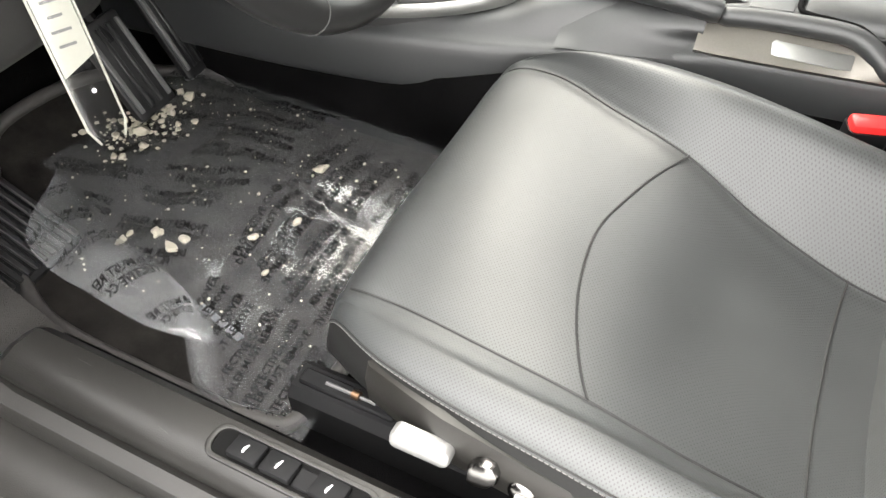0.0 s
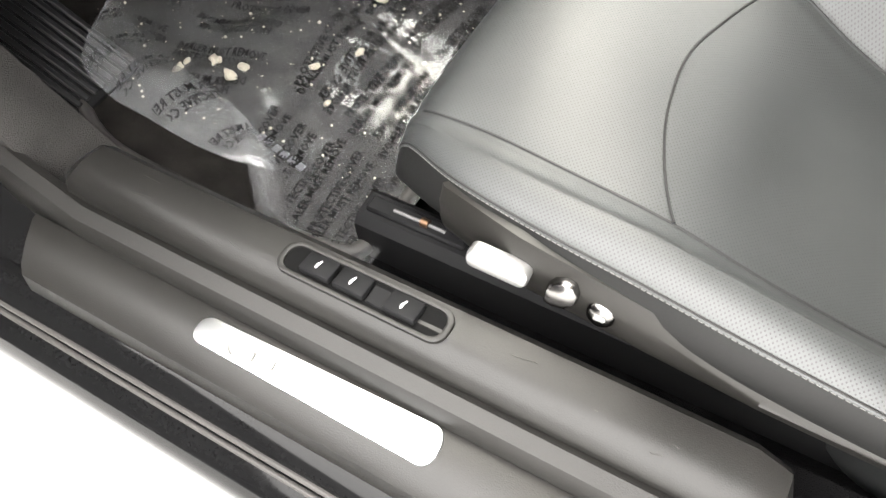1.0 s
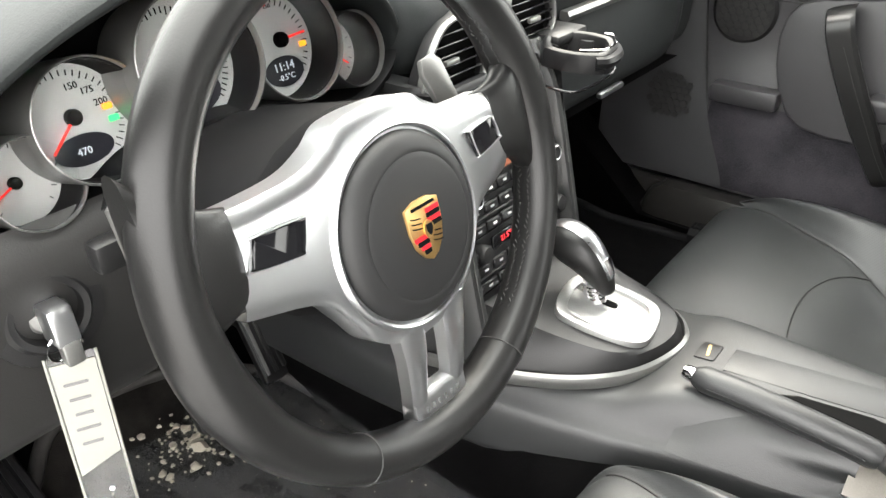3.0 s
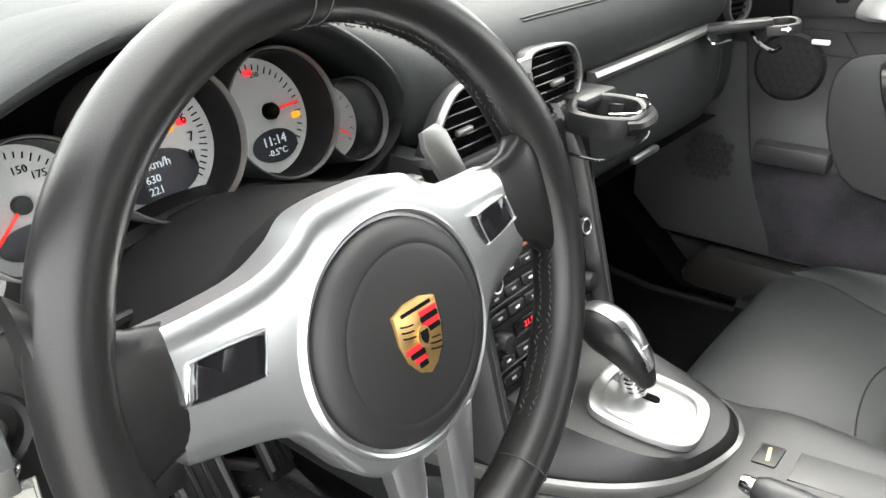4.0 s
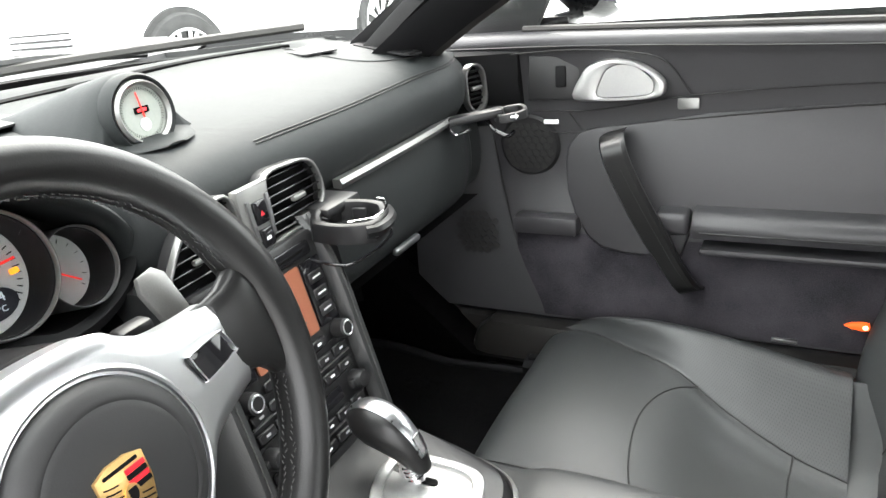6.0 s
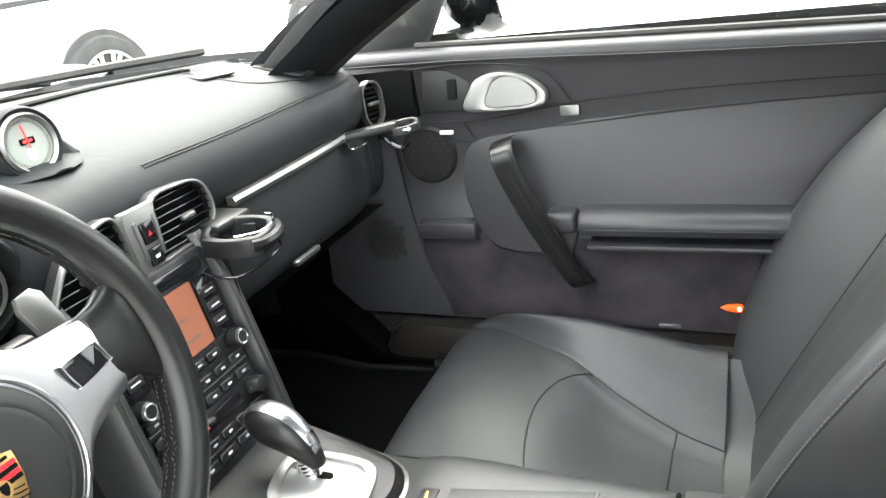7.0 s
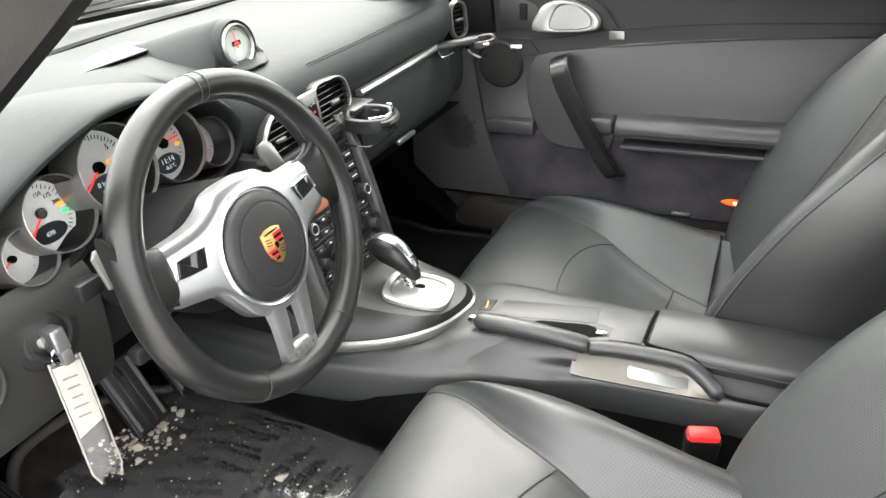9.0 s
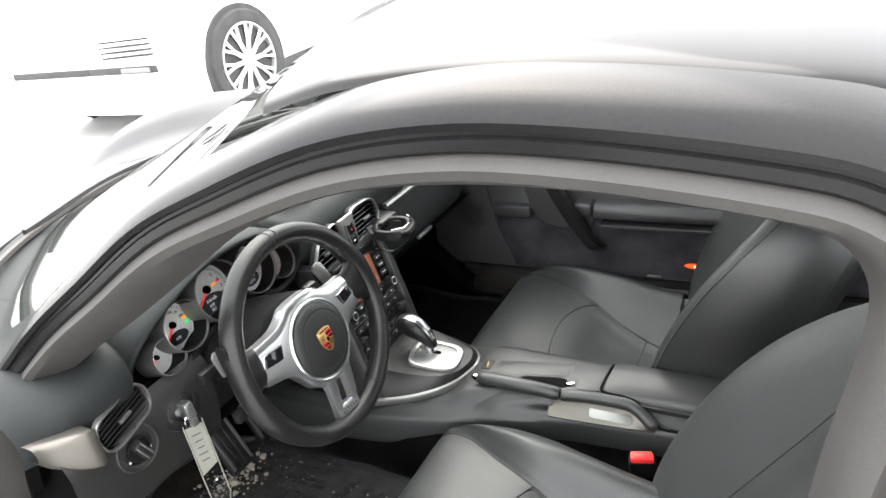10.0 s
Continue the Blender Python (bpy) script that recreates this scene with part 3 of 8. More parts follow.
def build_sill(side):
    """The door sill: s is -1 on the driver's side."""
    s = side
    sill = thing("door_sill", "black plastic door sill trim with scuffs", "sill", (0, s * 0.6, 0), kind="structure")
    inner = [(0.535, 0.27), (0.545, 0.34), (0.553, 0.372), (0.562, 0.383), (0.585, 0.386), (0.602, 0.382), (0.609, 0.374), (0.611, 0.36), (0.60, 0.30)]
    sec = lambda x, dz, k: [Vector((x, s * (0.565 + (y - 0.565) * k), z + dz)) for y, z in inner]
    part("sill_cover", loft([sec(-0.515, -0.06, 0.5), sec(-0.50, -0.02, 0.8), sec(-0.475, 0.0, 1), sec(-0.3, 0, 1), sec(0.0, 0.001, 1), sec(0.09, 0, 1), sec(0.115, -0.012, 0.95), sec(0.13, -0.06, 0.8)]), SILLMAT, sill)
    ridge = [(0.600, 0.33), (0.608, 0.366), (0.616, 0.372), (0.628, 0.370), (0.634, 0.360), (0.637, 0.33)]
    part("sill_ridge", loft([[Vector((x, s * (y + dy), z + dz)) for y, z in ridge] for x, dy, dz in ((-0.62, -0.03, 0.02), (-0.55, -0.012, 0.006), (-0.45, 0, 0), (0.5, 0, 0), (1.0, 0.0, 0.02))]), SILLMAT, sill, "worn grey-black ridge")
    outer = [(0.630, 0.30), (0.634, 0.355), (0.640, 0.3575), (0.66, 0.356), (0.676, 0.352), (0.683, 0.346), (0.686, 0.33), (0.685, 0.30)]
    part("scuff_panel", loft([[Vector((x - (0.6 * (0.683 - y) if x < -0.46 else 0), s * y, z - (0.012 if x < -0.472 else 0))) for y, z in outer] for x in (-0.4735, -0.470, -0.43, -0.3, 0.2, 0.5)]), SILLMAT, sill, "black plastic scuff panel")
    body = [(0.66, 0.20), (0.672, 0.322), (0.682, 0.326), (0.692, 0.324), (0.700, 0.319), (0.705, 0.312), (0.709, 0.304), (0.717, 0.301), (0.725, 0.297), (0.731, 0.289), (0.734, 0.276), (0.734, 0.25), (0.725, 0.18), (0.70, 0.12)]
    part("painted_sill", loft([[Vector((x, s * (y + dy), z + dz)) for y, z in body] for x, dy, dz in ((-1.1, 0.0, 0.02), (-0.7, 0, 0.005), (-0.4, 0, 0), (0.3, 0, 0), (1.0, 0.01, 0.0))]), PAINT, sill, "glossy black painted sill")
    for y, z in ((0.7045, 0.3135), (0.7095, 0.3065)):
        part("rubber_seal", tube([(x, s * y, z) for x in (-0.9, -0.5, 0, 0.5, 1.0)], 0.0024, 8), RUBBER, sill, "thin black rubber seal")
    part("hinge_shelf", loft([[Vector((x, s * y, z)) for y, z in ((0.60, 0.25), (0.612, z1), (0.672, z1 - 0.010), (0.684, 0.25))] for x, z1 in ((-0.76, 0.345), (-0.60, 0.338), (-0.476, 0.336))]), PAINT, sill, "black painted hinge shelf")
    pl = [(u, v * (1.0 + 1.5 * u)) for u, v in rrect(0.210, 0.0265, 0.0105, 7)]
    part("tread_plate", plate(pl, pose(-0.1955, s * 0.6525, 0.3556, -s * 4, 0, s * -0.8), 0.0025, 0.0008), PLATE, sill, "brushed aluminium tread plate with embossed script")
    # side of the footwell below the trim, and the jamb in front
    # lighter carpet at the driver's feet; the darker shaded copy elsewhere
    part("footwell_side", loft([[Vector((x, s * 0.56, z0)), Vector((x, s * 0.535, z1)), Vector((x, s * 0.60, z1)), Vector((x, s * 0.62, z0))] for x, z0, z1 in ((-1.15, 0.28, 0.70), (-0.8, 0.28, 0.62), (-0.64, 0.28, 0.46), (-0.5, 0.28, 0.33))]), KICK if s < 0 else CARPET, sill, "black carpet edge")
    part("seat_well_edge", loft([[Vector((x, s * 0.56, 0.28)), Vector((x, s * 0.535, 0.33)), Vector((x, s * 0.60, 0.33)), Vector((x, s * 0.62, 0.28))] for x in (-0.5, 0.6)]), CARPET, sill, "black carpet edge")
    return sill


driver_sill = build_sill(-1)
passenger_sill = build_sill(1)


def opening_lip():
    """The inner lip of the door seal, a little inside the painted opening."""
    return [(-0.69, 0.59, 0.40), (-0.685, 0.585, 0.60), (-0.645, 0.565, 0.712), (-0.59, 0.542, 0.770), (-0.46, 0.528, 0.856), (-0.33, 0.525, 0.930), (-0.20, 0.525, 1.008), (-0.10, 0.525, 1.066), (0.02, 0.525, 1.108), (0.14, 0.525, 1.120), (0.25, 0.526, 1.119), (0.35, 0.528, 1.109), (0.400, 0.532, 1.096), (0.424, 0.545, 1.070), (0.420, 0.562, 1.025), (0.405, 0.582, 0.96), (0.396, 0.602, 0.88), (0.408, 0.632, 0.72), (0.43, 0.642, 0.52), (0.445, 0.642, 0.37)]


def opening():
    """The line of the door opening from the foot of the pillar over the roof rail."""
    return [(-0.70, 0.60, 0.40), (-0.695, 0.60, 0.60), (-0.66, 0.585, 0.715), (-0.60, 0.565, 0.775), (-0.46, 0.553, 0.878), (-0.33, 0.55, 0.955), (-0.20, 0.55, 1.030), (-0.09, 0.55, 1.074), (0.04, 0.55, 1.117), (0.15, 0.55, 1.133), (0.25, 0.55, 1.131), (0.36, 0.551, 1.119), (0.415, 0.554, 1.107), (0.441, 0.562, 1.080), (0.436, 0.576, 1.03), (0.418, 0.595, 0.96), (0.408, 0.615, 0.88), (0.42, 0.645, 0.72), (0.44, 0.655, 0.52), (0.455, 0.655, 0.37)]


def build_roof():
    for s in (-1, 1):
        line = cr([(x, s * y, z) for x, y, z in opening()], 5)
        lip = cr([(x, s * y, z) for x, y, z in opening_lip()], 5)
        # the rail: seal, painted channel and outer skin as one bent section
        secs_seal, secs_skin, secs_liner = [], [], []
        n = len(line)
        for i, p in enumerate(line):
            d = (line[min(i + 1, n - 1)] - line[max(i - 1, 0)]).normalized()
            out = Vector((0, s, 0))
            up = Vector((-d.z, 0, d.x)).normalized()
            q = lip[i]
            secs_seal.append([q, q.lerp(p, 0.45) + out * 0.010 + up * 0.001, p + out * 0.019 + up * 0.006, p + out * 0.022 + up * 0.015, p + out * 0.014 + up * 0.024, p + up * 0.027, q + up * 0.026 - out * 0.012, q + up * 0.010 - out * 0.012])
            skin = [(-0.012, 0.024), (0.012, 0.0235), (0.0165, 0.028), (0.0165, 0.036), (0.0135, 0.0385), (0.0135, 0.0415), (0.0185, 0.043), (0.0195, 0.049), (0.013, 0.0575), (-0.006, 0.0655), (-0.028, 0.0705), (-0.0445, 0.0725), (-0.0465, 0.068), (-0.05, 0.05)]
            secs_skin.append([p + out * a + up * b for a, b in skin])
            liner = [(-0.010, 0.006), (-0.004, 0.03), (-0.035, 0.055), (-0.065, 0.055), (-0.055, 0.030), (-0.025, 0.004)]
            secs_liner.append([q + out * a + up * b for a, b in liner])
        part("door_seal", loft(secs_seal), RUBBER, shell, "dusty black rubber door seal")
        part("roof_rail", loft(secs_skin), RAILPAINT, shell, "glossy black roof rail and pillar")
        part("pillar_trim", loft(secs_liner), SOFTBLACK, shell, "dark pillar trim")
    rows = []
    for x, z, w, bow in ((-0.068, 1.180, 0.500, 0.105), (0.0, 1.1965, 0.5005, 0.085), (0.063, 1.2035, 0.5005, 0.06), (0.14, 1.2065, 0.5005, 0.04), (0.23, 1.204, 0.501, 0.02), (0.33, 1.194, 0.502, 0.0), (0.44, 1.180, 0.505, 0.0), (0.60, 1.130, 0.513, 0.0), (0.74, 1.055, 0.525, 0.0)):
        rows.append([Vector((x - bow * (1 - k * k), w * k, z + 0.024 * (1 - k * k) + (0.05 * (x - 0.44) * (1 - k * k) if x > 0.44 else 0))) for k in (-1.0, -0.97, -0.85, -0.6, -0.3, 0, 0.3, 0.6, 0.85, 0.97, 1.0)])
    rows = [[p - Vector((0, 0, 0.011 if abs(p.y) > 0.499 else (0.003 if abs(p.y) > 0.483 else 0))) for p in r] for r in rows]
    top = Sheet(rows).mesh(40, 40)
    part("roof", top, PAINT, shell, "glossy black roof")
    lin = Sheet([[p + Vector((0.02, 0, -0.035)) for p in r] for r in rows]).mesh(20, 16)
    part("headliner", lin, SOFTBLACK, shell, "dark headliner")
    part("roof_header", tube([r + Vector((-0.004, 0, -0.018)) for r in rows[0][2:-2]], 0.012, 8), SOFTBLACK, shell, "dark header over the windscreen")
    # windscreen between the pillars
    ws = []
    for (sx, sy, sz), (cx, cz) in zip(((-0.078, 0.499, 1.176), (-0.20, 0.499, 1.102), (-0.36, 0.502, 1.016), (-0.52, 0.512, 0.925), (-0.69, 0.540, 0.840)), ((-0.18, 1.198), (-0.39, 1.115), (-0.60, 1.03), (-0.81, 0.948), (-1.02, 0.870))):
        ws.append([Vector((cx + (sx - cx) * k * k, sy * k, cz + (sz - cz) * k * k)) for k in (-1, -0.75, -0.4, 0, 0.4, 0.75, 1)])
    part("windscreen", Sheet(ws).mesh(12, 20), TINTED, shell, "clear windscreen glass", shadow=False)
    part("rear_window", Sheet([[Vector((x, w * k, z + 0.03 * (1 - k * k))) for k in (-1, -0.5, 0, 0.5, 1)] for x, z, w in ((0.74, 1.05, 0.50), (0.95, 0.98, 0.49), (1.19, 0.885, 0.46))]).mesh(6, 8), WINDOW, shell, "clear rear window", shadow=False)
    # rear: bulkhead, quarter panels and window
    part("rear_bulkhead", loft([[Vector((x, y, z)) for y, z in ((-0.62, 0.28), (-0.62, 0.84), (-0.45, 0.88), (0.45, 0.88), (0.62, 0.84), (0.62, 0.28))] for x in (1.18, 1.22)]), SOFTBLACK, shell, "dark rear shelf trim", smooth=False)
    for s in (-1, 1):
        part("quarter_panel", loft([[Vector((x, s * y, z)) for y, z in ((0.56, 0.28), (0.60, 0.30), (0.66, 0.86), (0.62, 0.87))] for x in (0.66, 0.9, 1.2)]), SOFTBLACK, shell, "dark rear side trim", smooth=False)
    part("quarter_window", loft([[(0.68, s0 * 0.60, 0.87), (1.1, s0 * 0.58, 0.87), (1.0, s0 * 0.53, 1.06), (0.70, s0 * 0.56, 1.06)] for s0 in (1, 1.005)]), WINDOW, shell, "side glass", smooth=False, shadow=False)
    pillar = []
    for (ax, ay, az), (bx, by, bz) in zip(((-0.715, 0.560, 0.822), (-0.645, 0.548, 0.864), (-0.560, 0.532, 0.914), (-0.40, 0.516, 0.996), (-0.20, 0.506, 1.098), (-0.09, 0.502, 1.160)), ((-0.56, 0.612, 0.806), (-0.50, 0.590, 0.856), (-0.445, 0.574, 0.900), (-0.32, 0.560, 0.972), (-0.17, 0.556, 1.050), (-0.07, 0.553, 1.092))):
        a, b = Vector((ax, ay, az)), Vector((bx, by, bz))
        pillar.append([a.lerp(b, q) + Vector((0.006, -0.016, 0.004)) * math.sin(math.pi * q) for q in (0, 0.2, 0.4, 0.6, 0.8, 1.0)])
    part("pillar_cover", Sheet(pillar).mesh(24, 12), PLASTIC, shell, "grained black pillar cover")
    # bonnet and wings
    rows = []
    for x, zc, zw, ww in ((-1.06, 0.82, 0.85, 0.80), (-1.3, 0.80, 0.86, 0.85), (-1.6, 0.74, 0.83, 0.86), (-1.9, 0.64, 0.74, 0.82), (-2.15, 0.48, 0.55, 0.7)):
        rows.append([Vector((x, ww * k, zz)) for k, zz in ((-1.0, 0.36), (-1.02, zw - 0.22), (-0.98, zw - 0.07), (-0.86, zw), (-0.72, zw - 0.02), (-0.55, zc - 0.01), (-0.25, zc + 0.01), (0, zc + 0.015), (0.25, zc + 0.01), (0.55, zc - 0.01), (0.72, zw - 0.02), (0.86, zw), (0.98, zw - 0.07), (1.02, zw - 0.22), (1.0, 0.36))])
    part("bonnet", Sheet(rows).mesh(24, 56), PAINT, shell, "glossy black bonnet and front wings")
    gap = cr([(-1.045 + 0.26 * (y / 0.62) ** 2, y, 0.864 - 0.02 * (y / 0.62) ** 2) for y in (-0.60, -0.45, -0.3, -0.15, 0.0, 0.15, 0.3, 0.45, 0.60)], 4)
    part("bonnet_gap", loft([[p + Vector((a, 0, b)) for a, b in ((-0.020, -0.02), (-0.020, 0.001), (0.020, 0.001), (0.020, -0.02))] for p in gap]), INK, shell, "dark gap behind the bonnet")
    for s in (-1, 1):
        part("wing_side", loft([[Vector((x, s * y, z)) for y, z in ((0.70, 0.25), (0.80, 0.30), (0.815, 0.60), (0.78, 0.80), (0.66, 0.86), (0.62, 0.80), (0.63, 0.3))] for x in (-1.10, -0.80, -0.715)]), PAINT, shell, "black front wing")
    part("cowl", loft([[Vector((x + bow * (1 if abs(y) > 0.5 else 0), y, z)) for y in (-0.62, -0.5, -0.2, 0.2, 0.5, 0.62)] for x, z, bow in ((-1.12, 0.80, 0.27), (-1.12, 0.838, 0.27), (-1.04, 0.855, 0.27), (-1.01, 0.856, 0.27), (-1.0, 0.83, 0.27))], closed=False, caps=False), PLASTIC, shell, "black plastic cowl")


build_roof()


def build_tail():
    """Rear wings, tail and road wheels of the black car."""
    for s in (-1, 1):
        part("rear_wing", loft([[Vector((x, s * y, z)) for y, z in ((0.70, 0.25), (0.80, 0.30), (0.84, 0.55), (0.82, 0.74), (0.70, 0.86), (0.645, 0.87), (0.665, 0.8), (0.665, 0.3))] for x in (0.72, 0.95, 1.2)]), PAINT, shell, "glossy black rear wing")
        for x in (-1.47, 0.92):
            car_wheel(shell, pose(x, s * 0.865, 0.33, 90 if s < 0 else -90, 0, 0), 0.33, 0.22)
    rows = []
    for x, h, w in ((1.2, 0.87, 0.83), (1.45, 0.80, 0.82), (1.7, 0.70, 0.78), (1.88, 0.56, 0.70), (1.93, 0.36, 0.62)):
        rows.append([Vector((x, w * a, 0.28 + (h - 0.28) * b)) for a, b in ((-0.98, 0.0), (-1.02, 0.4), (-0.97, 0.8), (-0.8, 0.97), (-0.4, 1.03), (0, 1.05), (0.4, 1.03), (0.8, 0.97), (0.97, 0.8), (1.02, 0.4), (0.98, 0.0))])
    part("tail", Sheet(rows).mesh(20, 40), PAINT, shell, "glossy black tail")


build_tail()


def driver_door():
    """The driver's door, swung wide on its front hinge."""
    M = pose(-0.68, -0.735, 0, 0, 0, -66)
    d = thing("driver_door", "black driver's door standing wide open", "door", M.translation, kind="structure")
    skin = [[M @ Vector((x, y, z)) for y, z in ((0.045, 0.30), (0.05, 0.62), (0.03, 0.80), (0.0, 0.842), (-0.05, 0.835), (-0.095, 0.72), (-0.10, 0.5), (-0.07, 0.31))] for x in (0.03, 0.06, 0.6, 1.12, 1.16)]
    part("outer_skin", loft(skin), PAINT, d, "glossy black door skin")
    part("trim_panel", Sheet([[M @ Vector((x, y, z)) for z, y in ((0.84, 0.035), (0.76, 0.052), (0.62, 0.066), (0.5, 0.085), (0.36, 0.078))] for x in (0.08, 0.4, 0.8, 1.1)]).mesh(16, 16), SOFTBLACK, d, "black trim panel")
    part("pull_handle", tube(cr([M @ Vector(p) for p in ((0.36, 0.06, 0.70), (0.36, 0.11, 0.69), (0.40, 0.13, 0.60), (0.45, 0.12, 0.50), (0.46, 0.09, 0.48))], 6), 0.014, 8), LEATHER, d, "leather pull handle")


driver_door()


def wiper():
    w = thing("wiper", "black windscreen wiper resting on the glass", "wiper", (-1.0, 0.1, 0.86), group="wipers")
    pts = [Vector((-0.985 + 0.28 * (y / 0.6) ** 2, y, 0.884 - 0.008 * abs(y))) for y in (-0.50, -0.3, -0.05, 0.2, 0.40, 0.55)]
    part("blade", tube(cr(pts, 6), 0.007, 6), RUBBER, w)
    part("arm", tube(cr([p + Vector((-0.006, 0, 0.009)) for p in pts[1:4]] + [Vector((-0.985, 0.36, 0.872)), Vector((-1.0, 0.45, 0.862))], 6), 0.006, 6), PLASTIC, w)
    return w


wiper()


# ---- seats ----
def build_seat(dx, dy, dz, back_dx, back_lean, label, driver):
    at = Vector((dx, dy, dz))
    seat = thing("bucket_seat", label, "seat", (dx + 0.1, dy - 0.335, 0.29), group="front seats")
    rows = []
    # x, then for each point across: y and z
    for x, ys, zs in (
        (-0.205, (-0.440, -0.442, -0.442, -0.430, -0.410, -0.330, -0.220, -0.150, -0.135, -0.125, -0.125), (0.310, 0.320, 0.330, 0.330, 0.330, 0.330, 0.330, 0.330, 0.330, 0.320, 0.310)),
        (-0.240, (-0.452, -0.455, -0.452, -0.442, -0.420, -0.330, -0.220, -0.145, -0.125, -0.112, -0.112), (0.310, 0.340, 0.372, 0.380, 0.386, 0.392, 0.392, 0.388, 0.380, 0.350, 0.310)),
        (-0.222, (-0.468, -0.472, -0.464, -0.452, -0.438, -0.340, -0.220, -0.118, -0.108, -0.100, -0.100), (0.310, 0.370, 0.408, 0.421, 0.427, 0.436, 0.437, 0.440, 0.430, 0.390, 0.310)),
        (-0.165, (-0.492, -0.500, -0.492, -0.470, -0.444, -0.340, -0.230, -0.128, -0.112, -0.088, -0.090), (0.310, 0.390, 0.425, 0.438, 0.437, 0.452, 0.455, 0.457, 0.472, 0.420, 0.310)),
        (-0.09, (-0.508, -0.516, -0.510, -0.484, -0.455, -0.345, -0.245, -0.166, -0.128, -0.082, -0.085), (0.310, 0.390, 0.432, 0.447, 0.441, 0.452, 0.455, 0.460, 0.492, 0.435, 0.310)),
        (-0.014, (-0.515, -0.524, -0.520, -0.492, -0.463, -0.345, -0.272, -0.199, -0.146, -0.085, -0.085), (0.310, 0.390, 0.433, 0.450, 0.438, 0.438, 0.443, 0.456, 0.497, 0.435, 0.310)),
        (0.06, (-0.520, -0.530, -0.528, -0.498, -0.465, -0.347, -0.290, -0.220, -0.156, -0.104, -0.108), (0.310, 0.390, 0.430, 0.444, 0.418, 0.405, 0.408, 0.424, 0.488, 0.430, 0.310)),
        (0.14, (-0.520, -0.532, -0.532, -0.502, -0.462, -0.367, -0.305, -0.234, -0.162, -0.104, -0.108), (0.310, 0.380, 0.422, 0.432, 0.396, 0.382, 0.382, 0.396, 0.472, 0.410, 0.310)),
        (0.205, (-0.520, -0.532, -0.532, -0.502, -0.462, -0.375, -0.312, -0.240, -0.165, -0.104, -0.108), (0.310, 0.370, 0.412, 0.418, 0.386, 0.372, 0.372, 0.384, 0.461, 0.400, 0.310)),
    ):
        ys = list(ys)
        if not driver:
            # on the passenger's cushion the seam runs in towards the back
            ys[7] += min(0.006, 0.016 - 0.2 * (x + 0.09)) if x > -0.2 else 0
        rows.append([Vector((x, ys[0] + 0.06, 0.352)) + at] + [Vector((x, y, max(z, 0.36) if k == 0 else z)) + at for k, (y, z) in enumerate(zip(ys[1:], zs[1:]))])
    cush = Sheet(rows)
    groove = lambda i, j: -0.0035 * math.exp(-((0.205 + 0.795 * j - 0.70) / 0.011) ** 2) - 0.0018 * math.exp(-((0.205 + 0.795 * j - 0.40) / 0.008) ** 2)
    part("cushion", cush.mesh(72, 120, v0=0.205, dent=groove), PERF, seat, "perforated black leather cushion")
    # same hide as the top; the shade below the edge is in its colour
    part("cushion_side", cush.mesh(48, 14, v1=0.205), SHADELEATHER, seat, "smooth leather cushion side")
    left = [(u, 0.4) for u in (0.25, 0.375, 0.5, 0.625, 0.75, 0.875, 1.0)]
    right = [(u, 0.7) for u in (0.25, 0.375, 0.5, 0.625, 0.75, 0.875, 1.0)]
    # dark cords along the grooves put the seams' shade into colour
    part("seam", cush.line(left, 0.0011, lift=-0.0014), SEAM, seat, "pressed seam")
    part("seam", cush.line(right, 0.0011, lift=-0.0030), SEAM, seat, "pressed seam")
    arch = [(0.629, 0.40), (0.584, 0.447), (0.5625, 0.483), (0.556, 0.533), (0.575, 0.593), (0.60, 0.65), (0.63, 0.70)] if driver else [(0.629, 0.40), (0.598, 0.44), (0.580, 0.49), (0.580, 0.55), (0.600, 0.61), (0.636, 0.66), (0.680, 0.70)]
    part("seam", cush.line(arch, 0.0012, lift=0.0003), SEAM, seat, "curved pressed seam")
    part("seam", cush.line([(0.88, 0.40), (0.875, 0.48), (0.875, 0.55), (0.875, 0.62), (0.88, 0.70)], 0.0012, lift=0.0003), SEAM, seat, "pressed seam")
    edge = [cush.at(u, 0.205) + cush.out(u, 0.205) * 0.0004 for u in [0.16 + 0.84 * k / 60 for k in range(61)]]
    part("stitching", stitches(edge, 0.0044, 0.0031, 0.00042), THREAD, seat, "pale contrast stitching")
    part("edge_seam", tube([p + Vector((0, 0.002, 0.002)) for p in edge], 0.0009, 5), SEAM, seat, "edge seam")
    # the backrest, leaning back
    O = Vector((0.168 + back_dx, -0.335, 0.355)) + at
    lean = radians(back_lean)
    U, F = Vector((math.sin(lean), 0, math.cos(lean))), Vector((-math.cos(lean), 0, math.sin(lean)))
    rows = []
    for s, half, bol, ins, insw in ((-0.05, 0.17, 0.02, 0.0, 0.10), (0.03, 0.20, 0.045, 0.008, 0.105), (0.12, 0.232, 0.075, 0.010, 0.112), (0.24, 0.252, 0.088, 0.008, 0.12), (0.36, 0.255, 0.082, 0.006, 0.125), (0.46, 0.245, 0.062, 0.008, 0.125), (0.54, 0.215, 0.04, 0.012, 0.118), (0.60, 0.165, 0.032, 0.022, 0.105), (0.66, 0.138, 0.034, 0.030, 0.095), (0.74, 0.130, 0.034, 0.032, 0.09), (0.795, 0.112, 0.018, 0.018, 0.08), (0.815, 0.09, -0.02, -0.02, 0.06)):
        row = []
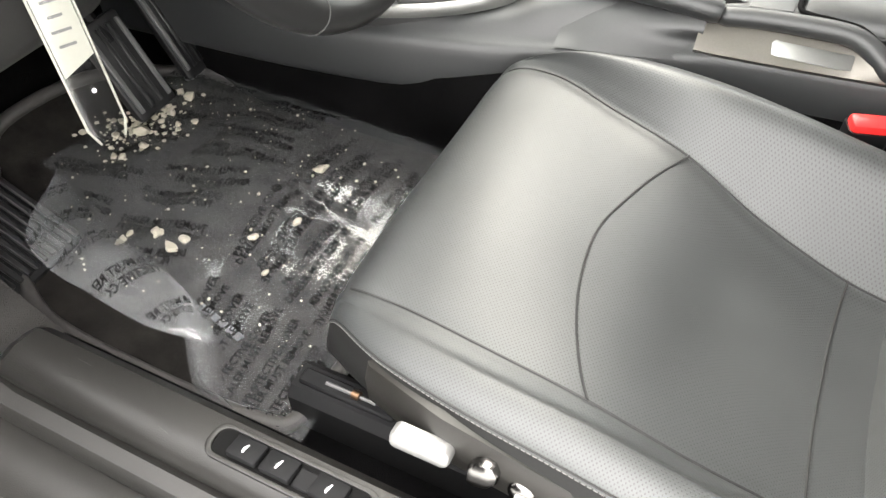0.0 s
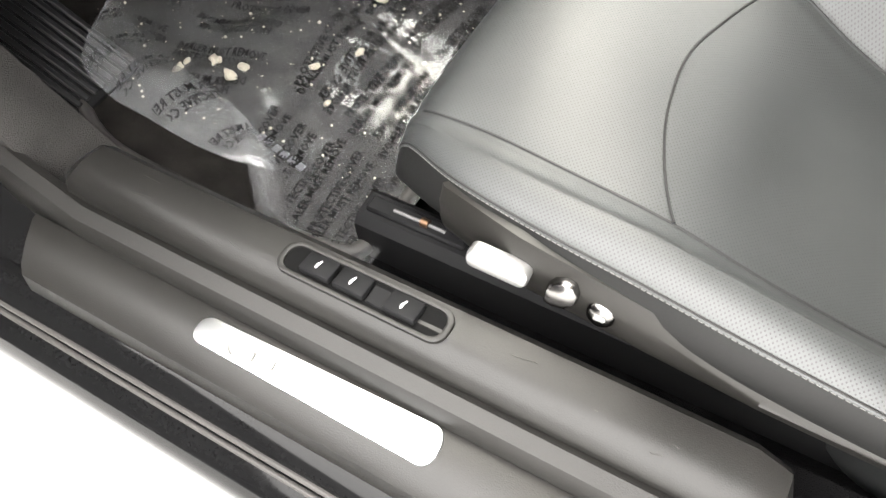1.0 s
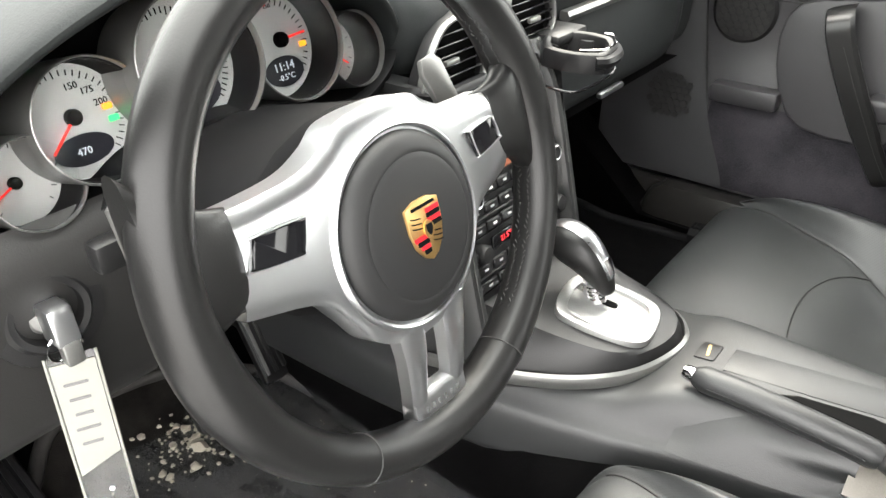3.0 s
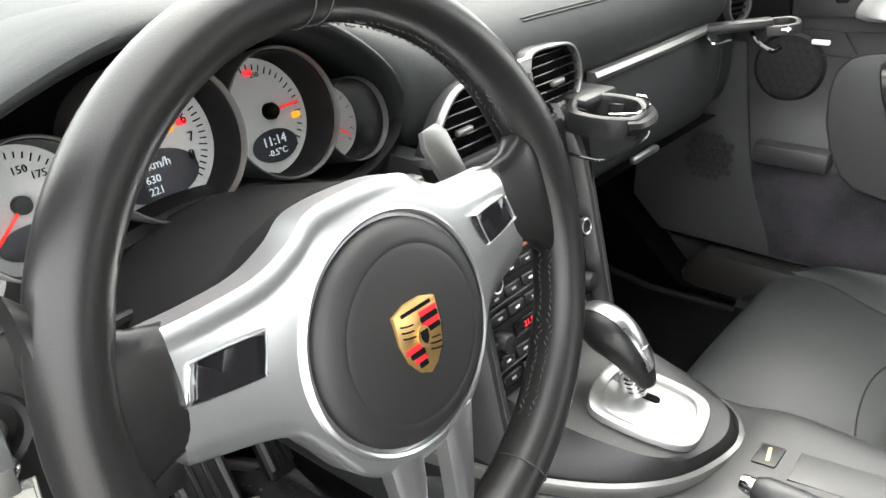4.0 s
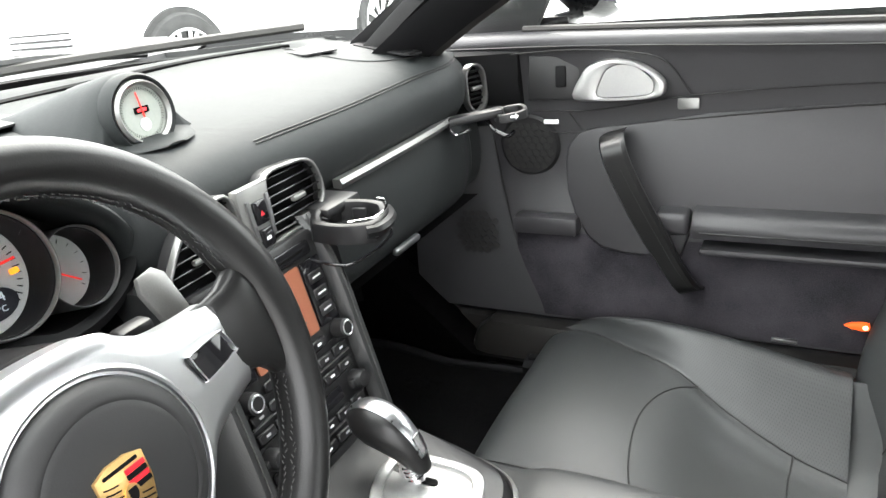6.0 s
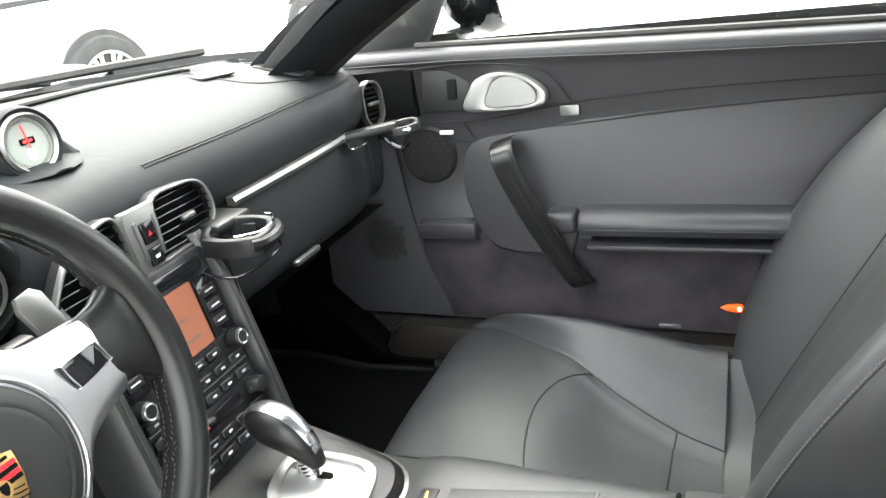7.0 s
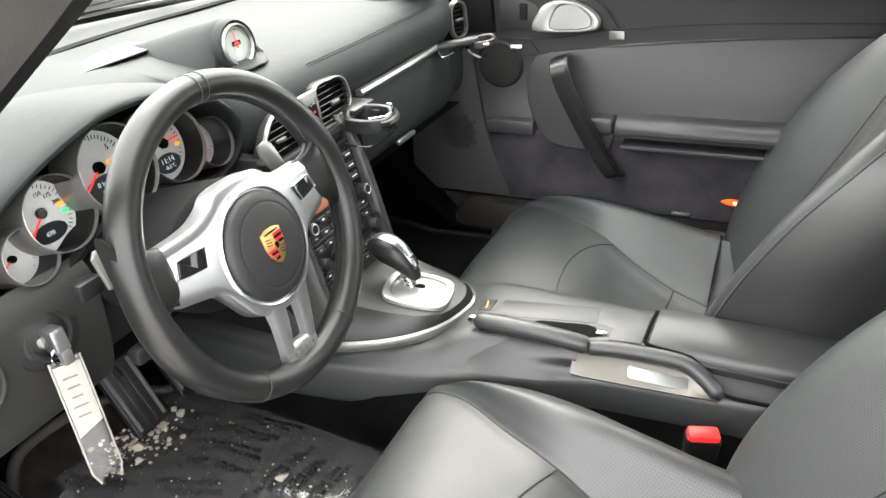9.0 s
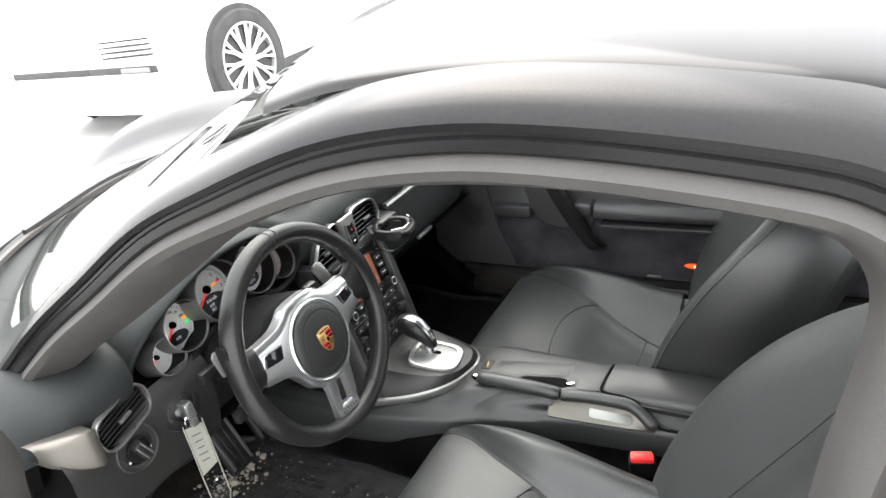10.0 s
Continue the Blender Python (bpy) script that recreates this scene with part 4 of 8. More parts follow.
        for k, f in ((-1.0, -0.085), (-1.03, -0.03), (-1.0, bol - 0.022), (-0.93, bol), (-0.5 - 0.5 * insw / half, bol * 0.75 + ins * 0.25), (-insw / half, ins), (-insw * 0.45 / half, ins - 0.004)):
            row.append((half * k, f))
        row = row + [(0.0, ins - 0.005)] + [(-a, b) for a, b in reversed(row)]
        rows.append([O + U * s + F * f + Vector((0, w, 0)) for w, f in row])
    back = Sheet(rows)
    nv = 14
    part("backrest", back.mesh(72, 72, v0=2.3 / nv, v1=11.7 / nv), PERF, seat, "perforated black leather backrest")
    part("backrest_side", back.mesh(60, 12, v1=2.3 / nv), LEATHER, seat, "smooth leather backrest side")
    part("backrest_side", back.mesh(60, 12, v0=11.7 / nv), LEATHER, seat, "smooth leather backrest side")
    for side in (5 / nv, 9 / nv):
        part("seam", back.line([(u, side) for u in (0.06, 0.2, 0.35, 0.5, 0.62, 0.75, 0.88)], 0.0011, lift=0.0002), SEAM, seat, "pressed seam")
    for side in (2.3 / nv, 11.7 / nv):
        pts = [back.at(u, side) + back.out(u, side) * 0.0005 for u in [0.05 + 0.85 * k / 90 for k in range(91)]]
        part("stitching", stitches(pts, 0.0052, 0.0036, 0.0006), THREAD, seat, "pale contrast stitching")
        part("edge_seam", tube([p + F * -0.002 for p in pts], 0.001, 5), SEAM, seat, "edge seam")
    part("seam", back.line([(0.60, 5 / nv), (0.63, 6 / nv), (0.64, 0.5), (0.63, 8 / nv), (0.60, 9 / nv)], 0.0011, lift=0.0002), SEAM, seat, "curved pressed seam")
    rear = []
    for s, half in ((-0.05, 0.17), (0.1, 0.23), (0.3, 0.25), (0.48, 0.24), (0.58, 0.18), (0.7, 0.135), (0.80, 0.10)):
        rear.append([O + U * s + Vector((0, half * k, 0)) + F * f for k, f in ((-1.01, -0.08), (-0.9, -0.11), (-0.5, -0.125), (0, -0.13), (0.5, -0.125), (0.9, -0.11), (1.01, -0.08))])
    part("back_shell", Sheet(rear).mesh(20, 18), LEATHER, seat, "black leather seat back")
    # side shield with the adjusters, and the rails
    sh = []
    for x, z0, z1, y in ((-0.20, 0.390, 0.40, -0.460), (-0.17, 0.384, 0.424, -0.494), (-0.10, 0.385, 0.430, -0.514), (0.0, 0.386, 0.424, -0.524), (0.08, 0.387, 0.409, -0.53), (0.16, 0.386, 0.402, -0.532), (0.21, 0.382, 0.394, -0.53)):
        sh.append([Vector((x, y - 0.002, z1)) + at, Vector((x, y - 0.009, z1 - 0.012)) + at, Vector((x, y - 0.010, z0 + 0.006)) + at, Vector((x, y - 0.004, z0 - 0.01)) + at, Vector((x, y + 0.03, z0 - 0.01)) + at, Vector((x, y + 0.03, z1)) + at])
    shield = part("side_shield", loft(sh), SHIELD, seat, "dark bronze-black plastic side shield")
    if driver:
        y = -0.524
        part("seat_switch", plate(rrect(0.047, 0.016, 0.006, 5), facing((-0.108, y - 0.002, 0.410), (0.1, -1, 0.35), (0.12, 0, 1)), 0.013, 0.004), SATIN, shield, "silver long seat switch")
        m = facing((-0.060, y - 0.003, 0.409), (0.05, -1, 0.35))
        part("seat_switch", plate([(-0.011, -0.009), (-0.004, -0.0115), (0.005, -0.010), (0.0115, -0.003), (0.012, 0.005), (0.008, 0.011), (0.001, 0.012), (-0.007, 0.0085), (-0.011, 0.002)], m, 0.011, 0.0045), DARKCHROME, shield, "silver backrest switch")
        m = facing((-0.031, y - 0.004, 0.403), (0.05, -1, 0.35))
        part("lumbar_dial", lathe([(0.001, 0.0075), (0.005, 0.0072), (0.0085, 0.0058), (0.0105, 0.0034), (0.0112, 0.0), (0.0112, -0.004), (0.001, -0.004)], m, 32), DARKCHROME, shield, "round chrome lumbar dial")
        part("dial_pip", plate(rrect(0.009, 0.0045, 0.002, 4), m @ pose(0, 0, 0.0066), 0.0025, 0.001), SATIN, shield)
    for y in (-0.485, -0.15):
        rail = loft([[Vector((x, y + a, z)) + Vector((dx, dy, 0)) for a, z in ((-0.02, 0.29), (-0.02, 0.335), (-0.012, 0.343), (0.012, 0.343), (0.02, 0.335), (0.02, 0.29))] for x in (-0.26, 0.24)])
        part("seat_rail", rail, SOFTBLACK, seat, "black steel seat rail")
        part("rail_insert", rbox(-0.255, -0.16, y - 0.008, y + 0.008, 0.338, 0.347, 0.002, 1, Matrix.Translation((dx, dy, 0))), SOFTBLACK, seat, "dark rail channel")
        part("rail_roller", tube([(-0.203 + dx, y + dy, 0.348), (-0.196 + dx, y + dy, 0.348)], 0.0042, 12), BRONZE, seat, "bronze roller in the rail")
        part("rail_screw", tube([(-0.23 + dx, y + dy, 0.347), (-0.18 + dx, y + dy, 0.347)], 0.0018, 8), GREYTRIM, seat, "rail screw")
    part("seat_base", loft([[Vector((x, y, z)) + Vector((dx, dy, dz * 0.5)) for y, z in ((-0.48, 0.29), (-0.49, 0.32), (-0.13, 0.32), (-0.12, 0.29))] for x in (-0.18, 0.24)]), SOFTBLACK, seat)
    tuck = []
    for x, drop in ((0.175, 0.010), (0.202, 0.004), (0.24, 0.005), (0.28, 0.010), (0.33, 0.022), (0.33 + back_dx, 0.05)):
        tuck.append([Vector((x, y, z - drop)) + at for y, z in ((-0.520, 0.33), (-0.532, 0.385), (-0.528, 0.412), (-0.502, 0.417), (-0.462, 0.386), (-0.375, 0.372), (-0.325, 0.372), (-0.250, 0.384), (-0.205, 0.422), (-0.165, 0.460), (-0.128, 0.444), (-0.104, 0.400), (-0.106, 0.33))])
    part("rear_cushion", loft(tuck), PERF, seat)
    return seat, cush


driver_seat, driver_cush = build_seat(0, 0, 0, 0.0, 35, "black perforated leather sports seat with power adjusters", True)
passenger_seat, passenger_cush = build_seat(-0.140, 0.680, -0.066, 0.065, 26, "black perforated leather sports seat set forward beside the console", False)


# ---- steering wheel ----
WC = Vector((-0.318, -0.266, 0.744))
WN = Vector((0.96, 0.03, 0.26)).normalized()


def build_wheel():
    M = facing(WC, WN) @ pose(0, 0, 0, 0, 0, -1)
    MS = facing(WC, WN)
    ML = MS @ pose(0, 0, 0, 0, 0, -4)
    wheel = thing("steering_wheel", "black leather three-spoke steering wheel with aluminium spokes", "steering wheel", WC - WN * 0.06)
    R, n = 0.159, 96
    secs = []
    for k in range(n):
        a = 2 * math.pi * k / n
        grip = 1 + 0.10 * max(0, math.cos(2 * (a - radians(18)))) ** 6
        ring = []
        for j in range(14):
            b = 2 * math.pi * j / 14
            rr = R + 0.0155 * grip * math.cos(b)
            ring.append(M @ Vector((rr * math.cos(a), rr * math.sin(a), 0.0185 * grip * math.sin(b))))
        secs.append(ring)
    part("rim", loft(secs, loop=True), RIMLEATHER, wheel, "smooth black leather rim")
    for a in (90.5, 86.5, 237.5, 294):
        t = radians(a)
        pts = [MS @ Vector(((R + 0.0160 * math.cos(b)) * math.cos(t), (R + 0.0160 * math.cos(b)) * math.sin(t), 0.019 * math.sin(b))) for b in [2 * math.pi * j / 20 for j in range(20)]]
        part("rim_seam", tube(pts, 0.0005, 5, True), DARKTHREAD, wheel, "rim seam")
    for s in (1, -1):
        pts = [MS @ Vector(((R - 0.0162) * math.cos(radians(a)), (R - 0.0162) * math.sin(radians(a)), 0.004 * s + 0.001 * math.sin(a * 3))) for a in range(-55, 85, 1)]
        part("cross_stitching", stitches(pts, 0.0048, 0.0028, 0.00045), DARKTHREAD, wheel, "cross stitching")
    # airbag pad
    M = M @ pose(-0.007, 0.006, 0)
    H = M @ pose(0, -0.0175, -0.001) @ Matrix.Diagonal((0.84, 0.84, 1, 1))
    part("airbag_cover", lathe([(0.001, 0.0295), (0.020, 0.0292), (0.036, 0.0284), (0.049, 0.0270), (0.0518, 0.0264), (0.0535, 0.0256), (0.0552, 0.0260), (0.0575, 0.0255), (0.064, 0.0232), (0.0685, 0.0195), (0.0705, 0.0145), (0.0705, -0.03), (0.001, -0.03)], H, 72), PAD, wheel, "round black airbag cover")
    part("chrome_ring", lathe([(0.0718, 0.015), (0.0725, 0.0182), (0.0742, 0.0190), (0.0760, 0.0180), (0.0775, 0.015), (0.0775, -0.01), (0.0718, -0.01)], H, 72), BRIGHT, wheel, "bright ring")
    # one bright shell of hub and side spokes: half outlines, mirrored
    up = [(0.0, 0.0600), (0.030, 0.0575), (0.046, 0.0480), (0.066, 0.0400), (0.092, 0.0370), (0.1195, 0.0360)]
    lo = [(0.0, -0.0900), (0.026, -0.0860), (0.046, -0.0740), (0.061, -0.0520), (0.078, -0.0330), (0.1205, -0.0215)]
    full = lambda half: cr([(-u, v, 0) for u, v in reversed(half[1:])] + [(u, v, 0) for u, v in half], 12)
    rows = []
    for a, b in zip(full(up), full(lo)):
        row, wide = [], (a - b).length
        for j in range(57):
            q = 0.5 - 0.5 * math.cos(math.pi * j / 56)
            p = a.lerp(b, q)
            rad = math.hypot(p.x, p.y + 0.0175)
            rim = 1 - min(min(q, 1 - q) * wide / 0.012, 1)
            w = 0.0155 - 0.15 * 0.5 * (rad - 0.068 + math.sqrt((rad - 0.068) ** 2 + 0.0002)) - 0.004 * rim ** 2
            row.append(M @ Vector((p.x, p.y, w)))
        back = M.to_3x3() @ Vector((0, 0, -0.02))
        rows.append([row[0] + back] + row + [row[-1] + back])
    shellm = loft(rows, closed=False, caps=False)
    hubshell = part("hub_shell", shellm, BRIGHT, wheel, "polished aluminium hub and side spokes")
    for s in (-1, 1):
        hole = [(0.0805 * s, 0.0165), (0.083 * s, 0.0190), (0.111 * s, 0.0198), (0.114 * s, 0.0175), (0.1185 * s, 0.0055), (0.1175 * s, 0.0030), (0.0885 * s, 0.0000), (0.0855 * s, 0.0020)]
        outm = [(p.x - 0.005 * s, p.y) for p in cr([(a, b, 0) for a, b in hole], 4, True)]
        m2 = M @ pose(0, 0, 0.0236) @ pose(0, 0, 0, 0, 8.5 * s, 0)
        part("spoke_window", plate([(a * 0.98, b) for a, b in outm], m2 @ pose(0, 0, 0.0005), 0.003, 0.001), PIANO, hubshell, "dark inset")
        cx, cy = sum(a for a, b in outm) / len(outm), sum(b for a, b in outm) / len(outm)
        part("window_frame", frame_plate([(cx + (a - cx) * 1.05, cy + (b - cy) * 1.06) for a, b in outm], outm, m2, 0.0042, 0.0006), BRIGHT, hubshell, "bright inset frame")
        lug = []
        for u, v0, v1, w, th in ((0.106, -0.014, 0.0365, -0.006, 0.008), (0.113, -0.015, 0.039, 0.001, 0.014), (0.124, -0.016, 0.042, 0.002, 0.018), (0.136, -0.020, 0.048, 0.001, 0.023), (0.147, -0.030, 0.058, -0.001, 0.026), (0.158, -0.045, 0.072, -0.004, 0.022)):
            lug.append([M @ Vector((s * u, (v0 + v1) / 2 + (v1 - v0) / 2 * abs(math.cos(q)) ** 0.6 * math.copysign(1, math.cos(q)), w + th * 0.5 * abs(math.sin(q)) ** 0.7 * math.copysign(1, math.sin(q)))) for q in [2 * math.pi * k / 24 for k in range(24)]])
        part("spoke_lug", loft(lug), RIMLEATHER, wheel, "leather spoke end")
    for s in (-1, 1):
        leg = []
        for v, u0, u1, w in ((-0.070, 0.009, 0.034, 0.014), (-0.095, 0.010, 0.030, 0.012), (-0.120, 0.012, 0.028, 0.008), (-0.146, 0.012, 0.026, 0.002)):
            leg.append([ML @ Vector((s * uu, v, ww)) for uu, ww in ((u0, w - 0.012), (u0, w - 0.002), (u0 + 0.003, w), (u1 - 0.003, w), (u1, w - 0.002), (u1, w - 0.012))])
        part("lower_spoke", loft(leg), BRIGHT, wheel, "polished aluminium lower spoke")
    part("spoke_bridge", plate(rrect(0.054, 0.020, 0.005, 4, 0, -0.137), ML @ pose(0, 0, -0.007), 0.012, 0.003), BRIGHT, wheel, "aluminium spoke end")
    for k in range(6):
        part("spoke_mark", plate(rrect(0.0025, 0.004, 0.0006, 3, -0.016 + 0.0064 * k, -0.1385), ML @ pose(0, 0, 0.005), 0.0006), GREYTRIM, wheel, smooth=False)
    # crest: a shield of gold with red and black quarters
    sh = [(-0.0155, 0.018), (-0.006, 0.0215), (0.006, 0.0215), (0.0155, 0.018), (0.0155, 0.002), (0.0125, -0.010), (0.006, -0.0185), (0, -0.0215), (-0.006, -0.0185), (-0.0125, -0.010), (-0.0155, 0.002)]
    E = H @ pose(-0.002, -0.001, 0.0288) @ Matrix.Diagonal((1.15, 1.08, 1, 1))
    crest = part("badge", plate(sh, E, 0.0025, 0.0008), GOLD, wheel, "gold shield badge")
    for k in range(4):
        for sx, sy in ((1, 0.0125), (-1, -0.0035)):
            wide = 0.0125 - (0.0022 * k if sx < 0 else 0)
            part("badge_field", plate(rrect(wide, 0.0030, 0.0003, 2, sx * (0.0012 + wide / 2), sy - 0.0034 * k), E @ pose(0, 0, 0.0026), 0.0007), RED if k % 2 == 0 else INK, crest, smooth=False)
    part("badge_rim", plate(circle(0.0046, 20, 0, 0.0005, 0.0062), E @ pose(0, 0, 0.0028), 0.0014), GOLD, crest, smooth=False)
    part("badge_centre", plate([(-0.0026, 0.0042), (0.0026, 0.0042), (0.0027, 0.0005), (0.0015, -0.0024), (0.0, -0.0038), (-0.0015, -0.0024), (-0.0027, 0.0005)], E @ pose(0, 0, 0.0043), 0.0005), INK, crest, smooth=False)
    for cx, cy in ((-0.0085, 0.0072), (0.0078, -0.0068)):
        for k in range(3):
            y = cy + 0.0034 * (k - 1)
            part("badge_antler", tube(cr([E @ Vector((cx - 0.0046, y + 0.0012, 0.0028)), E @ Vector((cx - 0.001, y - 0.0002, 0.0028)), E @ Vector((cx + 0.0040, y - 0.0012, 0.0028))], 4), 0.00045, 5), INK, crest)
    part("badge_band", plate(rrect(0.022, 0.0022, 0.0004, 2, 0, 0.0168), E @ pose(0, 0, 0.0026), 0.0004), INK, crest, smooth=False)
    part("column_shroud", loft([[WC + Vector((-dx, 0, -0.18 * dx)) + Vector((0, w * math.cos(a), h * math.sin(a) - 0.01)) for a in [2 * math.pi * k / 20 for k in range(20)]] for dx, w, h in ((0.026, 0.050, 0.046), (0.034, 0.074, 0.064), (0.046, 0.088, 0.073), (0.06, 0.095, 0.07), (0.11, 0.098, 0.066), (0.2, 0.09, 0.06))]), SOFTBLACK, wheel, "black column shroud")
    for s in (-1, 1):
        pad = [(-0.012, -0.02), (0.013, -0.016), (0.016, 0.018), (0.010, 0.026), (-0.006, 0.026), (-0.012, 0.016)]
        part("shift_paddle", plate([(a * (1 if s > 0 else -1), b) for a, b in pad], M @ (pose(0.120, 0.041, -0.043, -14, 0, 10) if s > 0 else pose(-0.134, 0.030, -0.043, -14, 0, -10)) @ Matrix.Diagonal((0.9, 0.9, 1, 1)), 0.005, 0.002), SILVER, wheel, "aluminium shift paddle")
    return wheel


build_wheel()
for root, tip in (((-0.43, -0.335, 0.738), (-0.425, -0.398, 0.735)), ((-0.43, -0.330, 0.655), (-0.425, -0.362, 0.632)), ((-0.425, -0.195, 0.738), (-0.405, -0.160, 0.750))):
    st = thing("control_stalk", "black steering column control stalk", "stalk", root, group="column stalks")
    a, b = Vector(root), Vector(tip)
    mid = a.lerp(b, 0.5) + Vector((0.004, 0, 0.004))
    part("arm", tube(cr([a, mid, b], 6), 0.0065, 10, flat=0.7), PLASTIC, st)
    part("tip", rbox(-0.008, 0.008, -0.014, 0.014, -0.010, 0.010, 0.004, 2, Matrix.Translation(b)), PLASTIC, st)
    if tip[1] > -0.2:
        part("print", rbox(-0.0004, 0.0004, -0.004, 0.004, -0.0025, 0.0025, 0, 1, Matrix.Translation(b + Vector((0.0082, 0, 0)))), GREYINK, st, "pale symbol", smooth=False)


# ---- dashboard ----
def build_dash():
    dash = thing("dashboard", "black leather dashboard with stitched top pad", "dashboard", (-0.6, 0, 0.5))
    rows = []
    # y, shift of the front lip in x and z; the lip stands back where the gauges are
    for y, dx, dz, back in ((-0.635, -0.06, -0.020, 0), (-0.585, -0.012, -0.004, 0), (-0.49, 0.0, 0.004, 0), (-0.465, 0.0, 0.006, 0.05), (-0.45, -0.005, 0.008, 0.085), (-0.36, -0.02, 0.014, 0.10), (-0.275, -0.025, 0.016, 0.10), (-0.18, -0.02, 0.012, 0.10), (-0.105, -0.005, 0.006, 0.085), (-0.09, 0.0, 0.004, 0.05), (-0.07, 0.0, 0.002, 0), (0.0, 0.0, 0.0, 0), (0.1, 0.0, 0.0, 0), (0.25, 0.0, -0.002, 0), (0.4, 0.0, 0.0, 0), (0.50, 0.003, 0.0, 0), (0.555, -0.012, -0.001, 0), (0.60, -0.030, -0.004, 0), (0.635, -0.036, -0.008, 0)):
        far = -1.01 + 0.30 * (y / 0.62) ** 2
        prof = ((-0.482 - back, 0.742), (-0.470 - back, 0.760), (-0.466 - back, 0.785), (-0.472 - back, 0.806), (-0.492 - back * 0.9, 0.824), (-0.53 - back * 0.7, 0.836), (-0.60 - back * 0.3, 0.846), (-0.70, 0.853), (0.5 * (far - 0.73), 0.859), (far, 0.858))
        rows.append([Vector((x + dx, y, z + dz)) for x, z in prof])
    pad = Sheet(rows)
    part("top_pad", pad.mesh(128, 54), DASH, dash, "black leather top pad")
    for v in (0.40, 0.415):
        pts = [pad.at(0.66 + 0.33 * k / 40, v) + Vector((0.0005, 0, 0.0006)) for k in range(41)]
        part("pad_seam", tube(pts, 0.0007, 5), SEAM, dash)
    part("pad_seam", tube(cr([pad.at(u, v) + Vector((0, 0, 0.0006)) for u, v in ((0.82, 0.85), (0.79, 0.70), (0.785, 0.62), (0.80, 0.565), (0.833, 0.537), (0.88, 0.55), (0.91, 0.59), (0.926, 0.655), (0.935, 0.75))], 8), 0.0011, 5), SEAM, dash, "airbag lid seam")
    # lower front: glovebox side
    lower = []
    for y in (0.115, 0.2, 0.35, 0.5, 0.56, 0.61):
        b = 0.02 if y > 0.55 else 0.0
        lower.append([Vector((x, y, z)) for x, z in ((-0.485 - b, 0.743), (-0.478 - b, 0.735), (-0.470 - b, 0.715), (-0.466 - b, 0.68), (-0.47 - b, 0.64), (-0.485 - b, 0.615), (-0.53 - b, 0.595), (-0.65, 0.59), (-0.85, 0.60))])
    gb = Sheet(lower)
    part("glovebox", gb.mesh(20, 32), DASH, dash, "black leather glovebox lid")
    part("glovebox_seam", gb.line([(0.86, 0.02), (0.86, 0.2), (0.86, 0.4), (0.86, 0.6)], 0.001, lift=0.0003), SEAM, dash)
    strip = [Vector((x, y, 0.746)) for x, y in ((-0.463, 0.185), (-0.462, 0.25), (-0.462, 0.35), (-0.464, 0.42), (-0.468, 0.478))]
    part("trim_strip", loft([[p + Vector((a, 0, b)) for a, b in ((-0.01, -0.005), (0.0, -0.006), (0.003, 0.0), (0.0, 0.005), (-0.01, 0.005))] for p in strip]), SILVER, dash, "silver trim strip")
    part("glovebox_handle", rbox(-0.463, -0.453, 0.268, 0.330, 0.625, 0.634, 0.004, 2), ALU, dash, "silver glovebox handle")
    # lower front: driver's side
    low = []
    for y in (-0.62, -0.55, -0.45, -0.38, -0.36):
        low.append([Vector((x, y, z)) for x, z in ((-0.48, 0.745), (-0.466, 0.72), (-0.468, 0.68), (-0.478, 0.62), (-0.50, 0.58), (-0.56, 0.56), (-0.75, 0.57))])
    part("knee_panel", Sheet(low).mesh(16, 20), KNEE, dash, "black lower dash panel")
    part("underside", loft([[Vector((x, y, z)) for y in (-0.62, -0.1, 0.1, 0.62)] for x, z in ((-0.50, 0.59), (-0.7, 0.58), (-1.0, 0.62), (-1.05, 0.84))], closed=False, caps=False), SOFTBLACK, dash)
    part("column_surround", loft([[Vector((x, y, z)) for x, z in ((-0.53, 0.72), (-0.51, 0.68), (-0.515, 0.60), (-0.56, 0.57), (-0.6, 0.72))] for y in (-0.37, -0.25, -0.10)]), PLASTIC, dash)
    return dash, pad


dash, dash_pad = build_dash()


def vent(at, out, w, h, up=(0, 0, 1), slats=6, label="air vent with black slats in a silver rim"):
    m = facing(at, out, up)
    v = thing("air_vent", label, "vent", at, group="dashboard vents")
    o = rrect(w, h, h * 0.42, 7)
    i = rrect(w - 0.006, h - 0.006, h * 0.39, 7)
    part("rim", frame_plate(o, i, m @ pose(0, 0, -0.006), 0.012, 0.003), SILVER, v, "silver rim")
    part("recess", plate(i, m @ pose(0, 0, -0.006), 0.001), INK, v, smooth=False)
    for k in range(slats):
        y = (k + 0.5) / slats * (h - 0.016) - (h - 0.016) / 2
        ww = (w - 0.016) * (1 if abs(y) < h * 0.25 else 0.86)
        part("slat", rbox(-ww / 2, ww / 2, y - 0.0014, y + 0.0014, -0.005, 0.003, 0.001, 1, m), SOFTBLACK, v)
    part("tab", rbox(-0.012, 0.012, -0.003, 0.003, 0.002, 0.008, 0.002, 2, m), SILVER, v, "silver adjuster tab")
    return v


